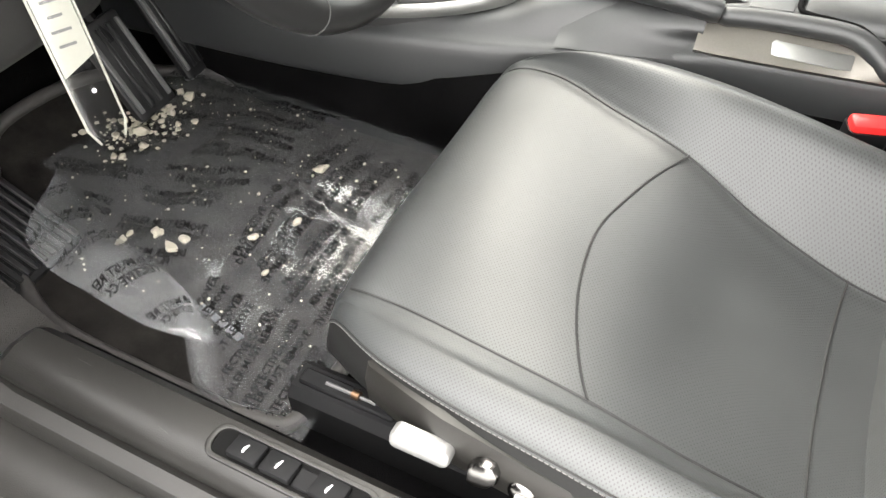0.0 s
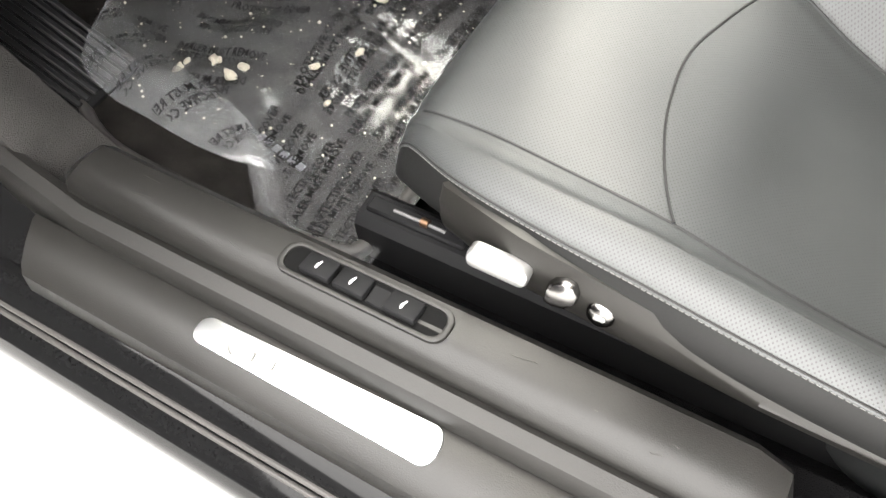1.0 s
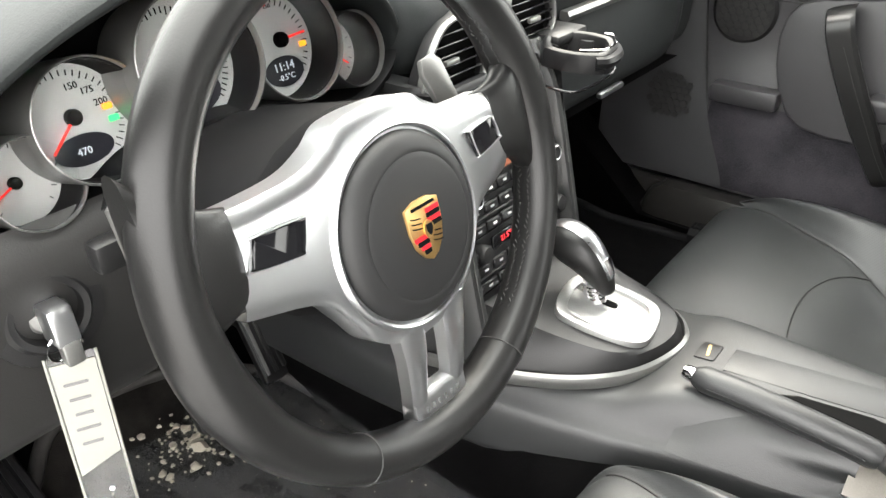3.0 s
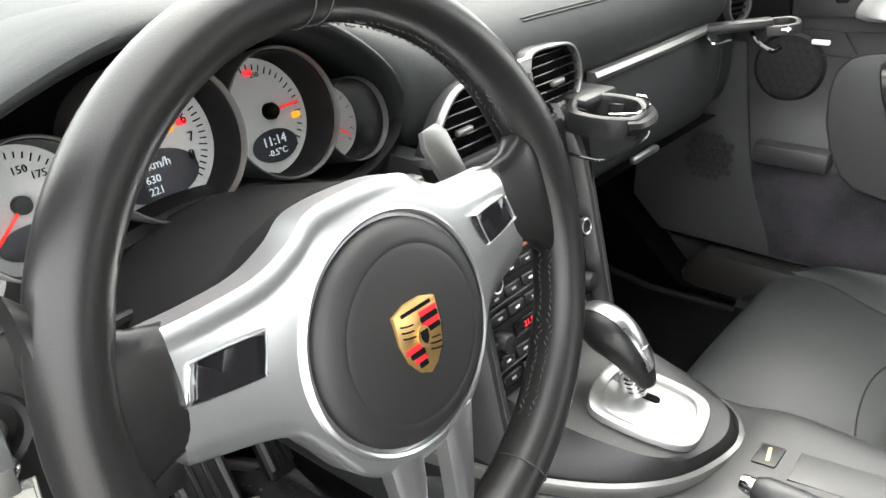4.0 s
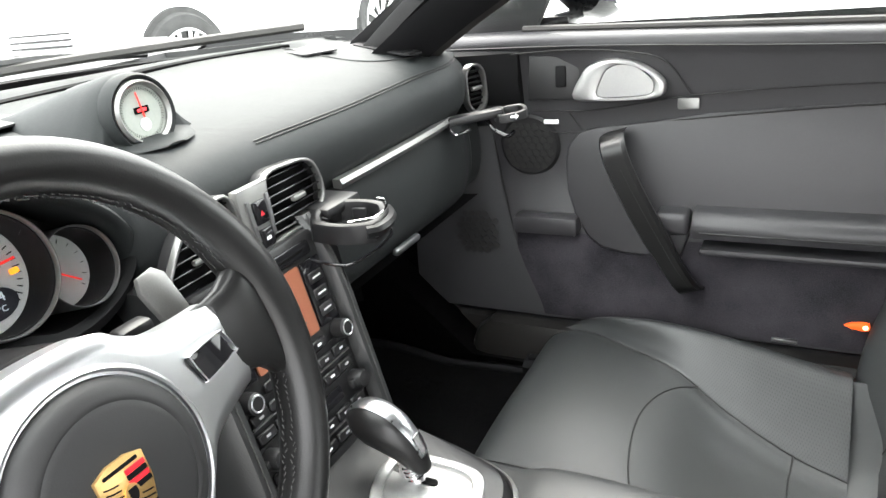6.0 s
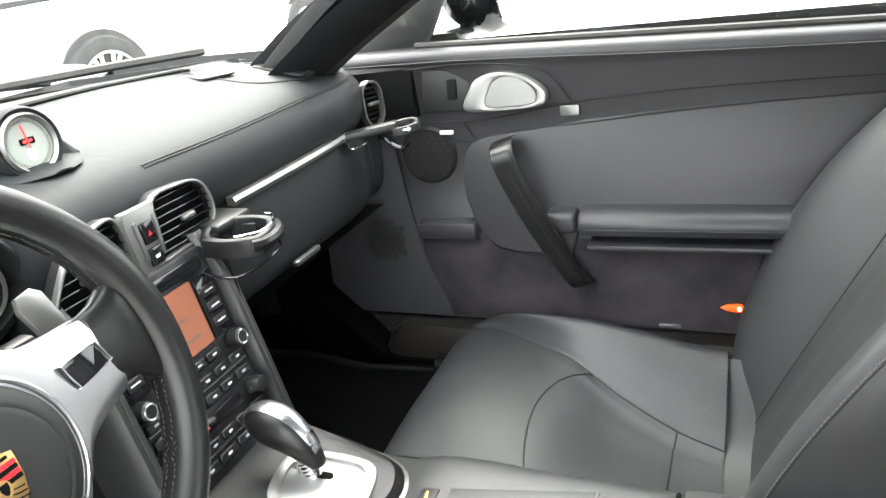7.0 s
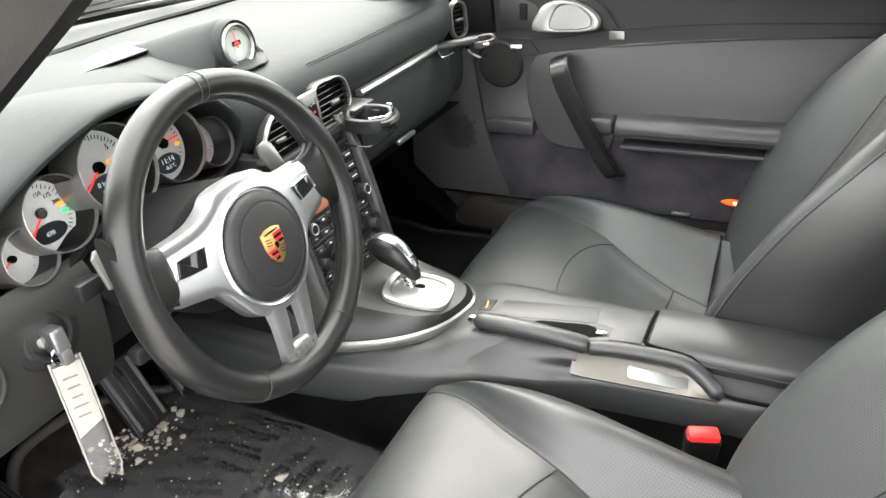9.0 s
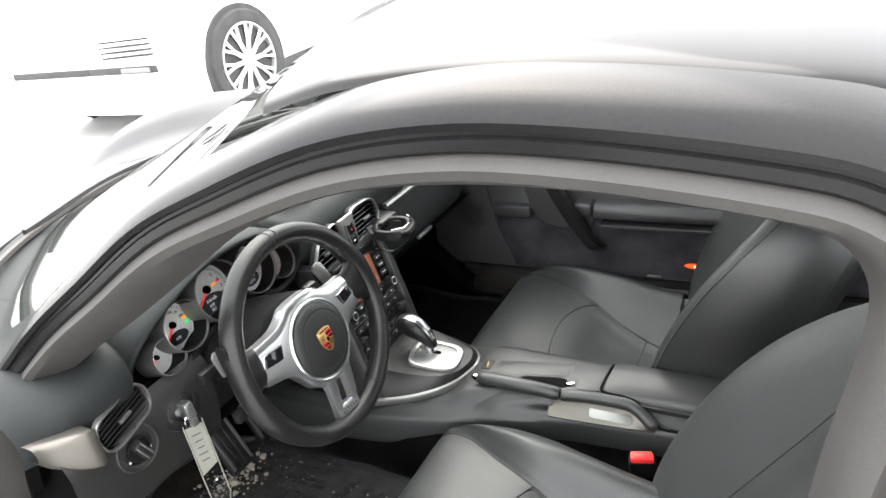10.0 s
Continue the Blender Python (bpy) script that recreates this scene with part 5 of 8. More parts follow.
def vent_unit(outline, label):
    """A dash vent of free outline in the plane of the centre vents."""
    m = facing((-0.452, 0.02, 0.765), (1, 0.02, 0.1))
    o = [(p.x, p.y) for p in cr([(a, b, 0) for a, b in outline], 5, True)]
    cx, cy = sum(a for a, b in o) / len(o), sum(b for a, b in o) / len(o)
    inner = []
    for k, (a, b) in enumerate(o):
        (pa, pb), (na, nb) = o[k - 1], o[(k + 1) % len(o)]
        d = Vector((nb - pb, pa - na)).normalized()
        d = -d if d.dot(Vector((a - cx, b - cy))) > 0 else d
        inner.append((a + d.x * 0.0032, b + d.y * 0.0032))
    v = thing("air_vent", label, "vent", m @ Vector((cx, cy, 0)), group="dashboard vents")
    part("rim", frame_plate(o, inner, m @ pose(0, 0, -0.001), 0.007, 0.0012), SILVER, v, "silver rim")
    part("box", frame_plate(o, inner, m @ pose(0, 0, -0.012), 0.0105), PLASTIC, v, "black vent body")
    part("recess", plate(inner, m @ pose(0, 0, -0.008), 0.001), INK, v, smooth=False)
    low, high = min(b for a, b in inner), max(b for a, b in inner)
    for k in range(7):
        y = low + (high - low) * (k + 0.6) / 7.2
        cuts = sorted(a + (c - a) * (y - b) / (d - b) for (a, b), (c, d) in zip(inner, inner[1:] + inner[:1]) if (b - y) * (d - y) < 0)
        if len(cuts) >= 2 and cuts[-1] - cuts[0] > 0.01:
            part("slat", rbox(cuts[0], cuts[-1], y - 0.0010, y + 0.0010, -0.006, 0.003, 0.0008, 1, m), PIANO, v)
    part("tab", rbox(cx - 0.010, cx + 0.010, cy - 0.0028, cy + 0.0028, 0.002, 0.008, 0.002, 2, m), SILVER, v, "silver adjuster tab")
    return v


vent_unit([(0.0300, 0.0285), (0.072, 0.0335), (0.104, 0.0275), (0.1165, 0.0060), (0.112, -0.0170), (0.086, -0.0300), (0.046, -0.0320), (0.0165, -0.0270)], "wide air vent with black slats in a silver rim")
vent_unit([(-0.0180, 0.0285), (-0.056, 0.0275), (-0.079, 0.0190), (-0.104, -0.0080), (-0.1135, -0.0260), (-0.100, -0.0400), (-0.060, -0.0410), (-0.0160, -0.0330)], "slanting air vent beside the wheel with black slats")
vent((-0.478, 0.588, 0.770), (1, -0.30, 0.05), 0.046, 0.074, label="narrow side air vent with silver rim", slats=7)
vent((-0.468, -0.519, 0.741), (1, 0.15, 0.12), 0.105, 0.056, up=(0, -0.15, 1), label="driver's air vent with black slats beside the light switch")


DIAL = (1, 0, 0.26)


def gauges():
    pod = thing("instrument_cluster", "five overlapping round gauges under a black hood", "gauges", (-0.52, -0.275, 0.7))
    bm = None
    data = ((-0.407, 0.757, 0.029, 0.000), (-0.360, 0.782, 0.040, -0.002), (-0.281, 0.800, 0.049, 0.004), (-0.192, 0.793, 0.0445, -0.002), (-0.128, 0.772, 0.031, -0.004))
    over = {0: (1,), 1: (2,), 3: (2,), 4: (3,)}

    def cut(bm, k):
        """Drops what would stand inside the gauge in front."""
        for j in over.get(k, ()):
            y2, z2, r2, l2 = data[j]
            back = facing((-0.516 + l2, y2, z2), DIAL).inverted()
            gone = [f for f in bm.faces if (back @ f.calc_center_median()).xy.length < r2 * 1.0]
            bmesh.ops.delete(bm, geom=gone, context="FACES")
        return bm

    for k, (y, z, r, lift) in enumerate(data):
        m = facing((-0.516 + lift, y, z), DIAL)
        g = part("gauge", cut(lathe([(r * 0.95, 0.0), (r * 0.965, 0.034), (r * 1.0, 0.034), (r * 1.0, 0.0)], m, 120), k), SOFTBLACK, pod, "round gauge with black wall")
        part("hood_tube", cut(lathe([(r * 1.0, -0.012), (r * 1.0, 0.033), (r * 0.985, 0.034), (r * 0.988, 0.0385), (r * 0.997, 0.0400), (r * 1.015, 0.0395), (r * 1.028, 0.036), (r * 1.03, -0.012)], m, 120), k), SILVER, g, "pale silver rim")
        part("dial", plate(circle(r * 0.955, 40), m, 0.002), FACE, g, "pale silver dial", smooth=False)
    shell_rows = []
    for y, z, f in ((-0.470, 0.735, 0.30), (-0.452, 0.785, 0.42), (-0.40, 0.832, 0.68), (-0.33, 0.866, 0.92), (-0.275, 0.875, 1.0), (-0.20, 0.865, 0.95), (-0.13, 0.83, 0.78), (-0.088, 0.79, 0.6), (-0.078, 0.74, 0.45)):
        c = Vector((0, -0.275, 0.78))
        out = (Vector((0, y, z)) - c).normalized()
        p = Vector((0, y, z))
        shell_rows.append([p + Vector((-0.53 + (x + 0.53) * f if x > -0.53 else x, 0, 0)) + out * d for x, d in ((-0.53, -0.012), (-0.49, -0.006), (-0.455, -0.002), (-0.443, 0.003), (-0.446, 0.010), (-0.47, 0.014), (-0.53, 0.012), (-0.62, 0.0), (-0.72, -0.02))])
    part("hood", Sheet(shell_rows).mesh(40, 24), DASH, pod, "black leather binnacle hood")
    lip = cr([(-0.485, -0.452, 0.705), (-0.478, -0.405, 0.725), (-0.476, -0.365, 0.742), (-0.474, -0.335, 0.755), (-0.472, -0.283, 0.764), (-0.472, -0.233, 0.760), (-0.473, -0.195, 0.752), (-0.476, -0.160, 0.738), (-0.479, -0.120, 0.741), (-0.482, -0.086, 0.760), (-0.486, -0.074, 0.790)], 6)
    part("lower_lip", loft([[p + Vector((a, 0, b)) for a, b in ((-0.05, -0.012), (-0.012, -0.016), (0.0, -0.008), (0.002, 0.0), (-0.004, 0.005), (-0.05, 0.002))] for p in lip]), SOFTBLACK, pod, "black lower lip of the binnacle")
    part("backing", loft([[Vector((x, y, z)) for y, z in ((-0.475, 0.70), (-0.455, 0.79), (-0.38, 0.845), (-0.275, 0.872), (-0.17, 0.85), (-0.085, 0.79), (-0.08, 0.70))] for x in (-0.575, -0.565)]), SOFTBLACK, pod, smooth=False)
    return pod, data


cluster, gauge_data = gauges()

# ---- stopwatch on the dash ----
def stopwatch():
    t = thing("dash_stopwatch", "round dashboard stopwatch in a black pod", "clock", (-0.56, 0.014, 0.84))
    m = facing((-0.545, 0.014, 0.864), (1, -0.05, 0.12))
    part("bezel", lathe([(0.030, -0.02), (0.030, 0.006), (0.0275, 0.009), (0.025, 0.006), (0.025, 0.0)], m, 48), SILVER, t, "silver bezel")
    part("dial", plate(circle(0.0255, 40), m, 0.003), STOPFACE, t, "pale dial", smooth=False)
    secs = []
    for x, w, h in ((-0.512, 0.012, 0.838), (-0.520, 0.030, 0.8405), (-0.534, 0.046, 0.8420), (-0.549, 0.064, 0.846), (-0.5525, 0.049, 0.892), (-0.556, 0.052, 0.8985), (-0.562, 0.055, 0.9005), (-0.58, 0.058, 0.898), (-0.62, 0.055, 0.890), (-0.67, 0.046, 0.877), (-0.72, 0.032, 0.864), (-0.765, 0.012, 0.855)):
        secs.append([Vector((x, 0.018 + w * q, 0.836 + (h - 0.836) * (1 - abs(q) ** 2.4) ** 0.9)) for q in [k / 16 - 1 for k in range(33)]])
    part("pod", loft(secs), DASH, t, "black leather pod")
    part("pod_lip", lathe([(0.0305, -0.004), (0.0310, 0.005), (0.0335, 0.007), (0.036, 0.003), (0.037, -0.008)], m, 48), DASH, t, "leather lip round the dial")
    return t


stopwatch()


# ---- centre stack ----
def build_stack():
    st = thing("centre_stack", "black centre stack with orange navigation screen and buttons", "console", (-0.45, 0.03, 0.45))
    A, B = Vector((-0.437, 0.004, 0.735)), Vector((-0.388, 0.004, 0.50))
    up = (A - B).normalized()
    out = Vector((up.z, 0, -up.x)).normalized()
    m = facing((A + B) / 2, out, up)
    h = (A - B).length
    part("fascia", plate(rrect(0.168, h, 0.006, 4), m @ pose(0, 0, -0.03), 0.03, 0.003), PLASTIC, st)
    part("screen", plate(rrect(0.090, 0.067, 0.002, 3, 0.0, 0.0605), m @ pose(0, 0, 0.0005), 0.002), SCREEN, st, "orange navigation screen", smooth=False)
    for s in (-1, 1):
        rail = [Vector((-0.452, 0.004 + s * 0.088, 0.745)), Vector((-0.425, 0.004 + s * 0.0875, 0.70)), Vector((-0.405, 0.004 + s * 0.0875, 0.62)), Vector((-0.388, 0.004 + s * 0.088, 0.54)), Vector((-0.378, 0.004 + s * 0.0885, 0.50)), Vector((-0.37, 0.004 + s * 0.089, 0.475))]
        line = cr(rail, 6)
        part("side_rail", loft([[p + Vector((a, s * b, 0)) for a, b in ((-0.06, 0.016), (-0.004, 0.016), (0.006, 0.010), (0.006, -0.002), (0.0, -0.006), (-0.06, -0.006))] for p in line]), LEATHER, st, "stitched leather side rail")
        part("stitching", stitches([p + Vector((0.0065, s * 0.004, 0)) for p in line], 0.005, 0.0035, 0.0005), THREAD, st, "pale stitching")
        part("cheek_panel", loft([[Vector((x, 0.004 + s * 0.0945, z)) for x, z in ((-0.42, 0.74), (-0.385, 0.50), (-0.43, 0.46), (-0.7, 0.46), (-0.7, 0.74))], [Vector((x, 0.004 + s * 0.1025, z)) for x, z in ((-0.44, 0.74), (-0.405, 0.50), (-0.45, 0.46), (-0.7, 0.46), (-0.7, 0.74))]]), SOFTBLACK, st, smooth=False)
    return st, m, h


stack, stack_m, stack_h = build_stack()


# ---- centre console ----
def build_console():
    con = thing("centre_console", "black leather centre console between the seats", "console", (-0.1, 0.02, 0.3))
    rows = []
    for x, zl, yl, zt, yr in ((-0.80, 0.46, -0.135, 0.48, 0.145), (-0.58, 0.45, -0.130, 0.47, 0.145), (-0.46, 0.44, -0.122, 0.47, 0.145), (-0.36, 0.444, -0.108, 0.47, 0.14), (-0.26, 0.442, -0.084, 0.47, 0.13), (-0.215, 0.444, -0.072, 0.484, 0.125), (-0.17, 0.446, -0.062, 0.490, 0.12), (-0.10, 0.450, -0.050, 0.490, 0.116), (-0.04, 0.454, -0.036, 0.490, 0.114), (0.0, 0.455, -0.030, 0.490, 0.112), (0.10, 0.456, -0.022, 0.488, 0.112), (0.20, 0.456, -0.018, 0.486, 0.112), (0.45, 0.456, -0.018, 0.486, 0.112)):
        rows.append([Vector((x, y, z)) for y, z in ((yl + 0.01, 0.375), (yl - 0.006, 0.385), (yl - 0.002, zl - 0.01), (yl + 0.012, zl + 0.004), (yl + 0.035, zt - 0.006), (0.0, zt), (0.05, zt + 0.001), (yr - 0.03, zt), (yr - 0.008, zt - 0.006), (yr, zt - 0.02), (yr + 0.004, 0.39), (yr - 0.01, 0.375))])
    s = Sheet(rows)
    part("body", s.mesh(40, 50), CONSOLE, con, "black leather console body")
    pad = ((0.004, 0.474), (0.003, 0.486), (0.006, 0.495), (0.013, 0.501), (0.035, 0.5045), (0.06, 0.505), (0.088, 0.5025), (0.098, 0.496), (0.101, 0.480))
    part("armrest", loft([[Vector((x, 0.05 + (y - 0.05) * k, z + dz)) for y, z in pad] for x, dz, k in ((0.038, -0.012, 0.93), (0.039, -0.005, 0.95), (0.042, -0.001, 0.97), (0.05, 0.0, 0.985), (0.085, 0.0, 0.99), (0.12, 0.0, 1.0), (0.30, 0.0, 1.0), (0.44, 0.0, 1.0))]), CONSOLE, con, "padded leather armrest lid")
    part("tray_lid", plate([(-0.176, 0.018), (-0.037, 0.040), (-0.040, 0.081), (-0.177, 0.056)], pose(0, 0, 0.4885), 0.0034, 0.0012), CONSOLE, con, "flat leather lid")
    part("lid_panel", plate([(-0.011, 0.010), (0.032, 0.014), (0.032, 0.081), (-0.036, 0.0815), (-0.033, 0.041), (-0.011, 0.036)], pose(0, 0, 0.4885), 0.0034, 0.0012), CONSOLE, con, "flat leather panel")
    part("lever_slot", plate([(-0.173, 0.013), (-0.11, 0.000), (-0.058, -0.002), (-0.042, 0.004), (-0.013, 0.018), (-0.013, 0.034), (-0.035, 0.037)], pose(0, 0, 0.4895), 0.0015), INK, con, "dark slot beside the lever", smooth=False)
    gap = cr([(0.036, 0.088, 0.496), (0.0355, 0.06, 0.4985), (0.0355, 0.03, 0.4985), (0.037, 0.0125, 0.497), (0.048, 0.0085, 0.495), (0.084, 0.0080, 0.4935), (0.104, 0.0, 0.490), (0.122, -0.013, 0.480), (0.143, -0.021, 0.465), (0.20, -0.0185, 0.4615), (0.34, -0.0175, 0.4615)], 6)
    part("lid_gap", tube(gap, 0.0026, 8), INK, con, "dark gap round the armrest lid")
    band = [(-0.46, -0.118, 0.462), (-0.37, -0.096, 0.466), (-0.30, -0.066, 0.470), (-0.252, -0.028, 0.475), (-0.230, 0.018, 0.478), (-0.230, 0.058, 0.478), (-0.258, 0.092, 0.476), (-0.33, 0.116, 0.472), (-0.46, 0.13, 0.47)]
    line = cr(band, 7)
    top = cr([(-0.455, -0.085, 0.545), (-0.37, -0.062, 0.518), (-0.31, -0.050, 0.508), (-0.262, -0.030, 0.501), (-0.243, 0.010, 0.496), (-0.243, 0.045, 0.496), (-0.262, 0.072, 0.500), (-0.33, 0.09, 0.511), (-0.455, 0.10, 0.535)], 7)
    mid = [a.lerp(b, 0.55) + Vector((0, 0, 0.007)) for a, b in zip(line, top)]
    sur = loft([[q - Vector((0, 0, 0.03)) for q in line], line, mid, top], closed=False, caps=False)
    sur.faces.new([v for v in sur.verts][-len(top):])
    part("gate_surround", sur, PLASTIC, con, "dark plastic selector surround")
    part("silver_band", loft([[q + o for o in (Vector((0, 0, -0.008)), d * 0.004 + Vector((0, 0, -0.007)), d * 0.006, d * 0.004 + Vector((0, 0, 0.006)), Vector((0, 0, 0.008)))] for q, d in ((q, Vector((q.x + 0.36, q.y - 0.02, 0)).normalized()) for q in line)]), SILVER, con, "satin silver band")
    m = pose(-0.299, 0.018, 0.502, 0, 9, 12)
    gate = [(0.052, 0.0), (0.047, 0.030), (0.025, 0.042), (-0.02, 0.045), (-0.046, 0.036), (-0.053, 0.0), (-0.046, -0.036), (-0.02, -0.045), (0.025, -0.044), (0.047, -0.032)]
    o = [(p.x * 0.98, p.y * 0.98) for p in cr([(a, b, 0) for a, b in gate], 4, True)]
    part("gate_plate", frame_plate(o, [(a * 0.78, b * 0.78) for a, b in o], m, 0.010, 0.002), SATIN, con, "brushed aluminium selector frame")
    part("gate_floor", plate([(a * 0.79, b * 0.79) for a, b in o], m, 0.006, 0.001), SATIN, con, "bright selector plate")
    part("gate_slot", plate(rrect(0.030, 0.009, 0.0045, 5, -0.008, 0.010), m @ pose(0, 0, 0.006), 0.0012), INK, con, "dark selector slot", smooth=False)
    rail = loft([[Vector((x, y, z)) for y, z in ((yt + 0.004, 0.478), (yt, 0.475), (yt - 0.006, 0.470), (yb, 0.4575), (yb + 0.004, 0.452), (yt + 0.004, 0.452))] for x, yt, yb in ((-0.050, -0.020, -0.034), (-0.032, -0.013, -0.035), (0.042, -0.009, -0.032), (0.093, -0.010, -0.029), (0.116, -0.017, -0.027), (0.136, -0.022, -0.026))])
    part("side_trim", rail, CHAMPAGNE, con, "champagne silver side trim")
    part("grip_recess", loft([[Vector((x, y, z)) for y, z in ((-0.0135 - d, 0.4735), (-0.0175 - d, 0.4715), (-0.0262 - d, 0.4640), (-0.0240 - d, 0.4620))] for x, d in ((0.020, -0.004), (0.028, 0.0), (0.085, 0.001), (0.098, -0.001))]), SILVER, con, "bright hollow in the trim")
    over = cr([(-0.034, -0.007, 0.485), (0.0, -0.003, 0.487), (0.045, -0.001, 0.4875), (0.085, -0.002, 0.487), (0.106, -0.008, 0.482), (0.125, -0.0175, 0.472), (0.140, -0.024, 0.461)], 6)
    part("arm_border", tube(over, [0.008] + [0.0105] * (len(over) - 4) + [0.009, 0.007, 0.004], 12), CONSOLE, con, "rolled leather border")
    part("badge_tag", plate(rrect(0.02, 0.028, 0.002, 3), pose(-0.198, 0.040, 0.4875, 0, -9, 0), 0.002, 0.0005), PLASTIC, con)
    part("badge_mark", plate(rrect(0.003, 0.018, 0.0008, 3), pose(-0.198, 0.040, 0.4896, 0, -9, 12), 0.0006), GOLD, con, "small amber mark", smooth=False)
    part("latch", rbox(-0.030, -0.016, 0.016, 0.026, 0.4905, 0.4945, 0.0015, 2), CHROME, con, "chrome latch")
    return con


console = build_console()


def selector():
    g = thing("gear_selector", "black and chrome automatic gear selector lever", "gear lever", (-0.315, 0.027, 0.505))
    a, b = Vector((-0.311, 0.027, 0.498)), Vector((-0.330, 0.027, 0.556))
    for off, r in ((0.0, 0.0085), (-0.013, 0.0065)):
        part("shaft", tube([a + Vector((off, 0, 0)), (a + Vector((off, 0, 0))).lerp(b, 0.45), b + Vector((off * 0.4, 0, 0))], [r * 1.1, r, r * 0.9], 14), CHROME, g, "chrome shaft")
    for k in range(4):
        part("shaft_ring", lathe([(0.0085, -0.001), (0.0098, 0.0), (0.0085, 0.001)], facing(a.lerp(b, 0.25 + 0.07 * k), b - a, (1, 0, 0)), 20), CHROME, g)
    # the knob: a curved grip that hangs back over the shaft to a narrow tip
    spine = cr([(-0.3735, 0.027, 0.5585), (-0.3700, 0.027, 0.5640), (-0.3560, 0.027, 0.5660), (-0.3390, 0.027, 0.5600), (-0.3230, 0.027, 0.5470), (-0.3115, 0.027, 0.5330), (-0.3045, 0.027, 0.5230), (-0.3030, 0.027, 0.5205)], 5)
    wide = cr([(0.004, 0, 0), (0.0185, 0, 0), (0.0245, 0, 0), (0.0245, 0, 0), (0.0200, 0, 0), (0.0145, 0, 0), (0.0100, 0, 0), (0.003, 0, 0)], 5)
    deep = cr([(0.004, 0, 0), (0.0180, 0, 0), (0.0245, 0, 0), (0.0245, 0, 0), (0.0195, 0, 0), (0.0135, 0, 0), (0.0085, 0, 0), (0.003, 0, 0)], 5)

    def ring(i, angles, grow=0.0):
        d = (spine[min(i + 1, len(spine) - 1)] - spine[max(i - 1, 0)]).normalized()
        v = Vector((0, 1, 0)).cross(d)
        v = -v if v.z < 0 else v
        return [spine[i] + Vector((0, 1, 0)) * (wide[i].x * 0.87 + grow) * math.sin(q) + v * (deep[i].x * 0.90 + grow) * math.cos(q) for q in angles]

    part("knob", loft([ring(i, [2 * math.pi * k / 28 for k in range(28)]) for i in range(len(spine))]), RIMLEATHER, g, "black leather knob")
    inlay = loft([ring(i, [radians(-27 + 5.4 * k) for k in range(11)], 0.0010) + ring(i, [radians(27 - 5.4 * k) for k in range(11)], -0.002) for i in range(4, 26)])
    part("chrome_inlay", inlay, ALU, g, "satin chrome inlay along the knob's top")
    button = loft([ring(i, [radians(-20 + 5 * k) for k in range(9)], 0.0026) + ring(i, [radians(20 - 5 * k) for k in range(9)], 0.0) for i in range(20, 25)])
    part("release_button", button, CHROME, g, "bright release button")


selector()


def handbrake():
    h = thing("handbrake", "black leather handbrake lever beside the console", "handbrake", (-0.05, -0.03, 0.47))
    pts = [(-0.190, -0.016, 0.500), (-0.15, -0.017, 0.502), (-0.10, -0.016, 0.500), (-0.06, -0.013, 0.495), (-0.034, -0.010, 0.490)]
    line = cr(pts, 5)
    part("grip", tube(line, [0.009] + [0.0125] * (len(line) - 2) + [0.011], 14), CONSOLE, h)
    part("release_button", lathe([(0.001, 0.010), (0.006, 0.009), (0.0075, 0.004), (0.0075, -0.004), (0.001, -0.004)], facing((-0.192, -0.016, 0.500), (-1, 0, 0.05)), 16), CHROME, h, "chrome release button")
    part("stitching", stitches([p + Vector((0, -0.0128, 0.0)) for p in line[2:-2]], 0.0045, 0.003, 0.0005), DARKTHREAD, h)
    part("gaiter", Sheet([[Vector((x, y, z)) for y, z in ((yb, 0.447), (yb + 0.014, zz), (yb * 0.4 - 0.009, zz + 0.014), (-0.014, zz + 0.026))] for x, zz, yb in ((-0.190, 0.454, -0.068), (-0.14, 0.463, -0.060), (-0.09, 0.461, -0.050), (-0.045, 0.459, -0.036))]).mesh(12, 10), CONSOLE, h, "soft leather gaiter")


handbrake()


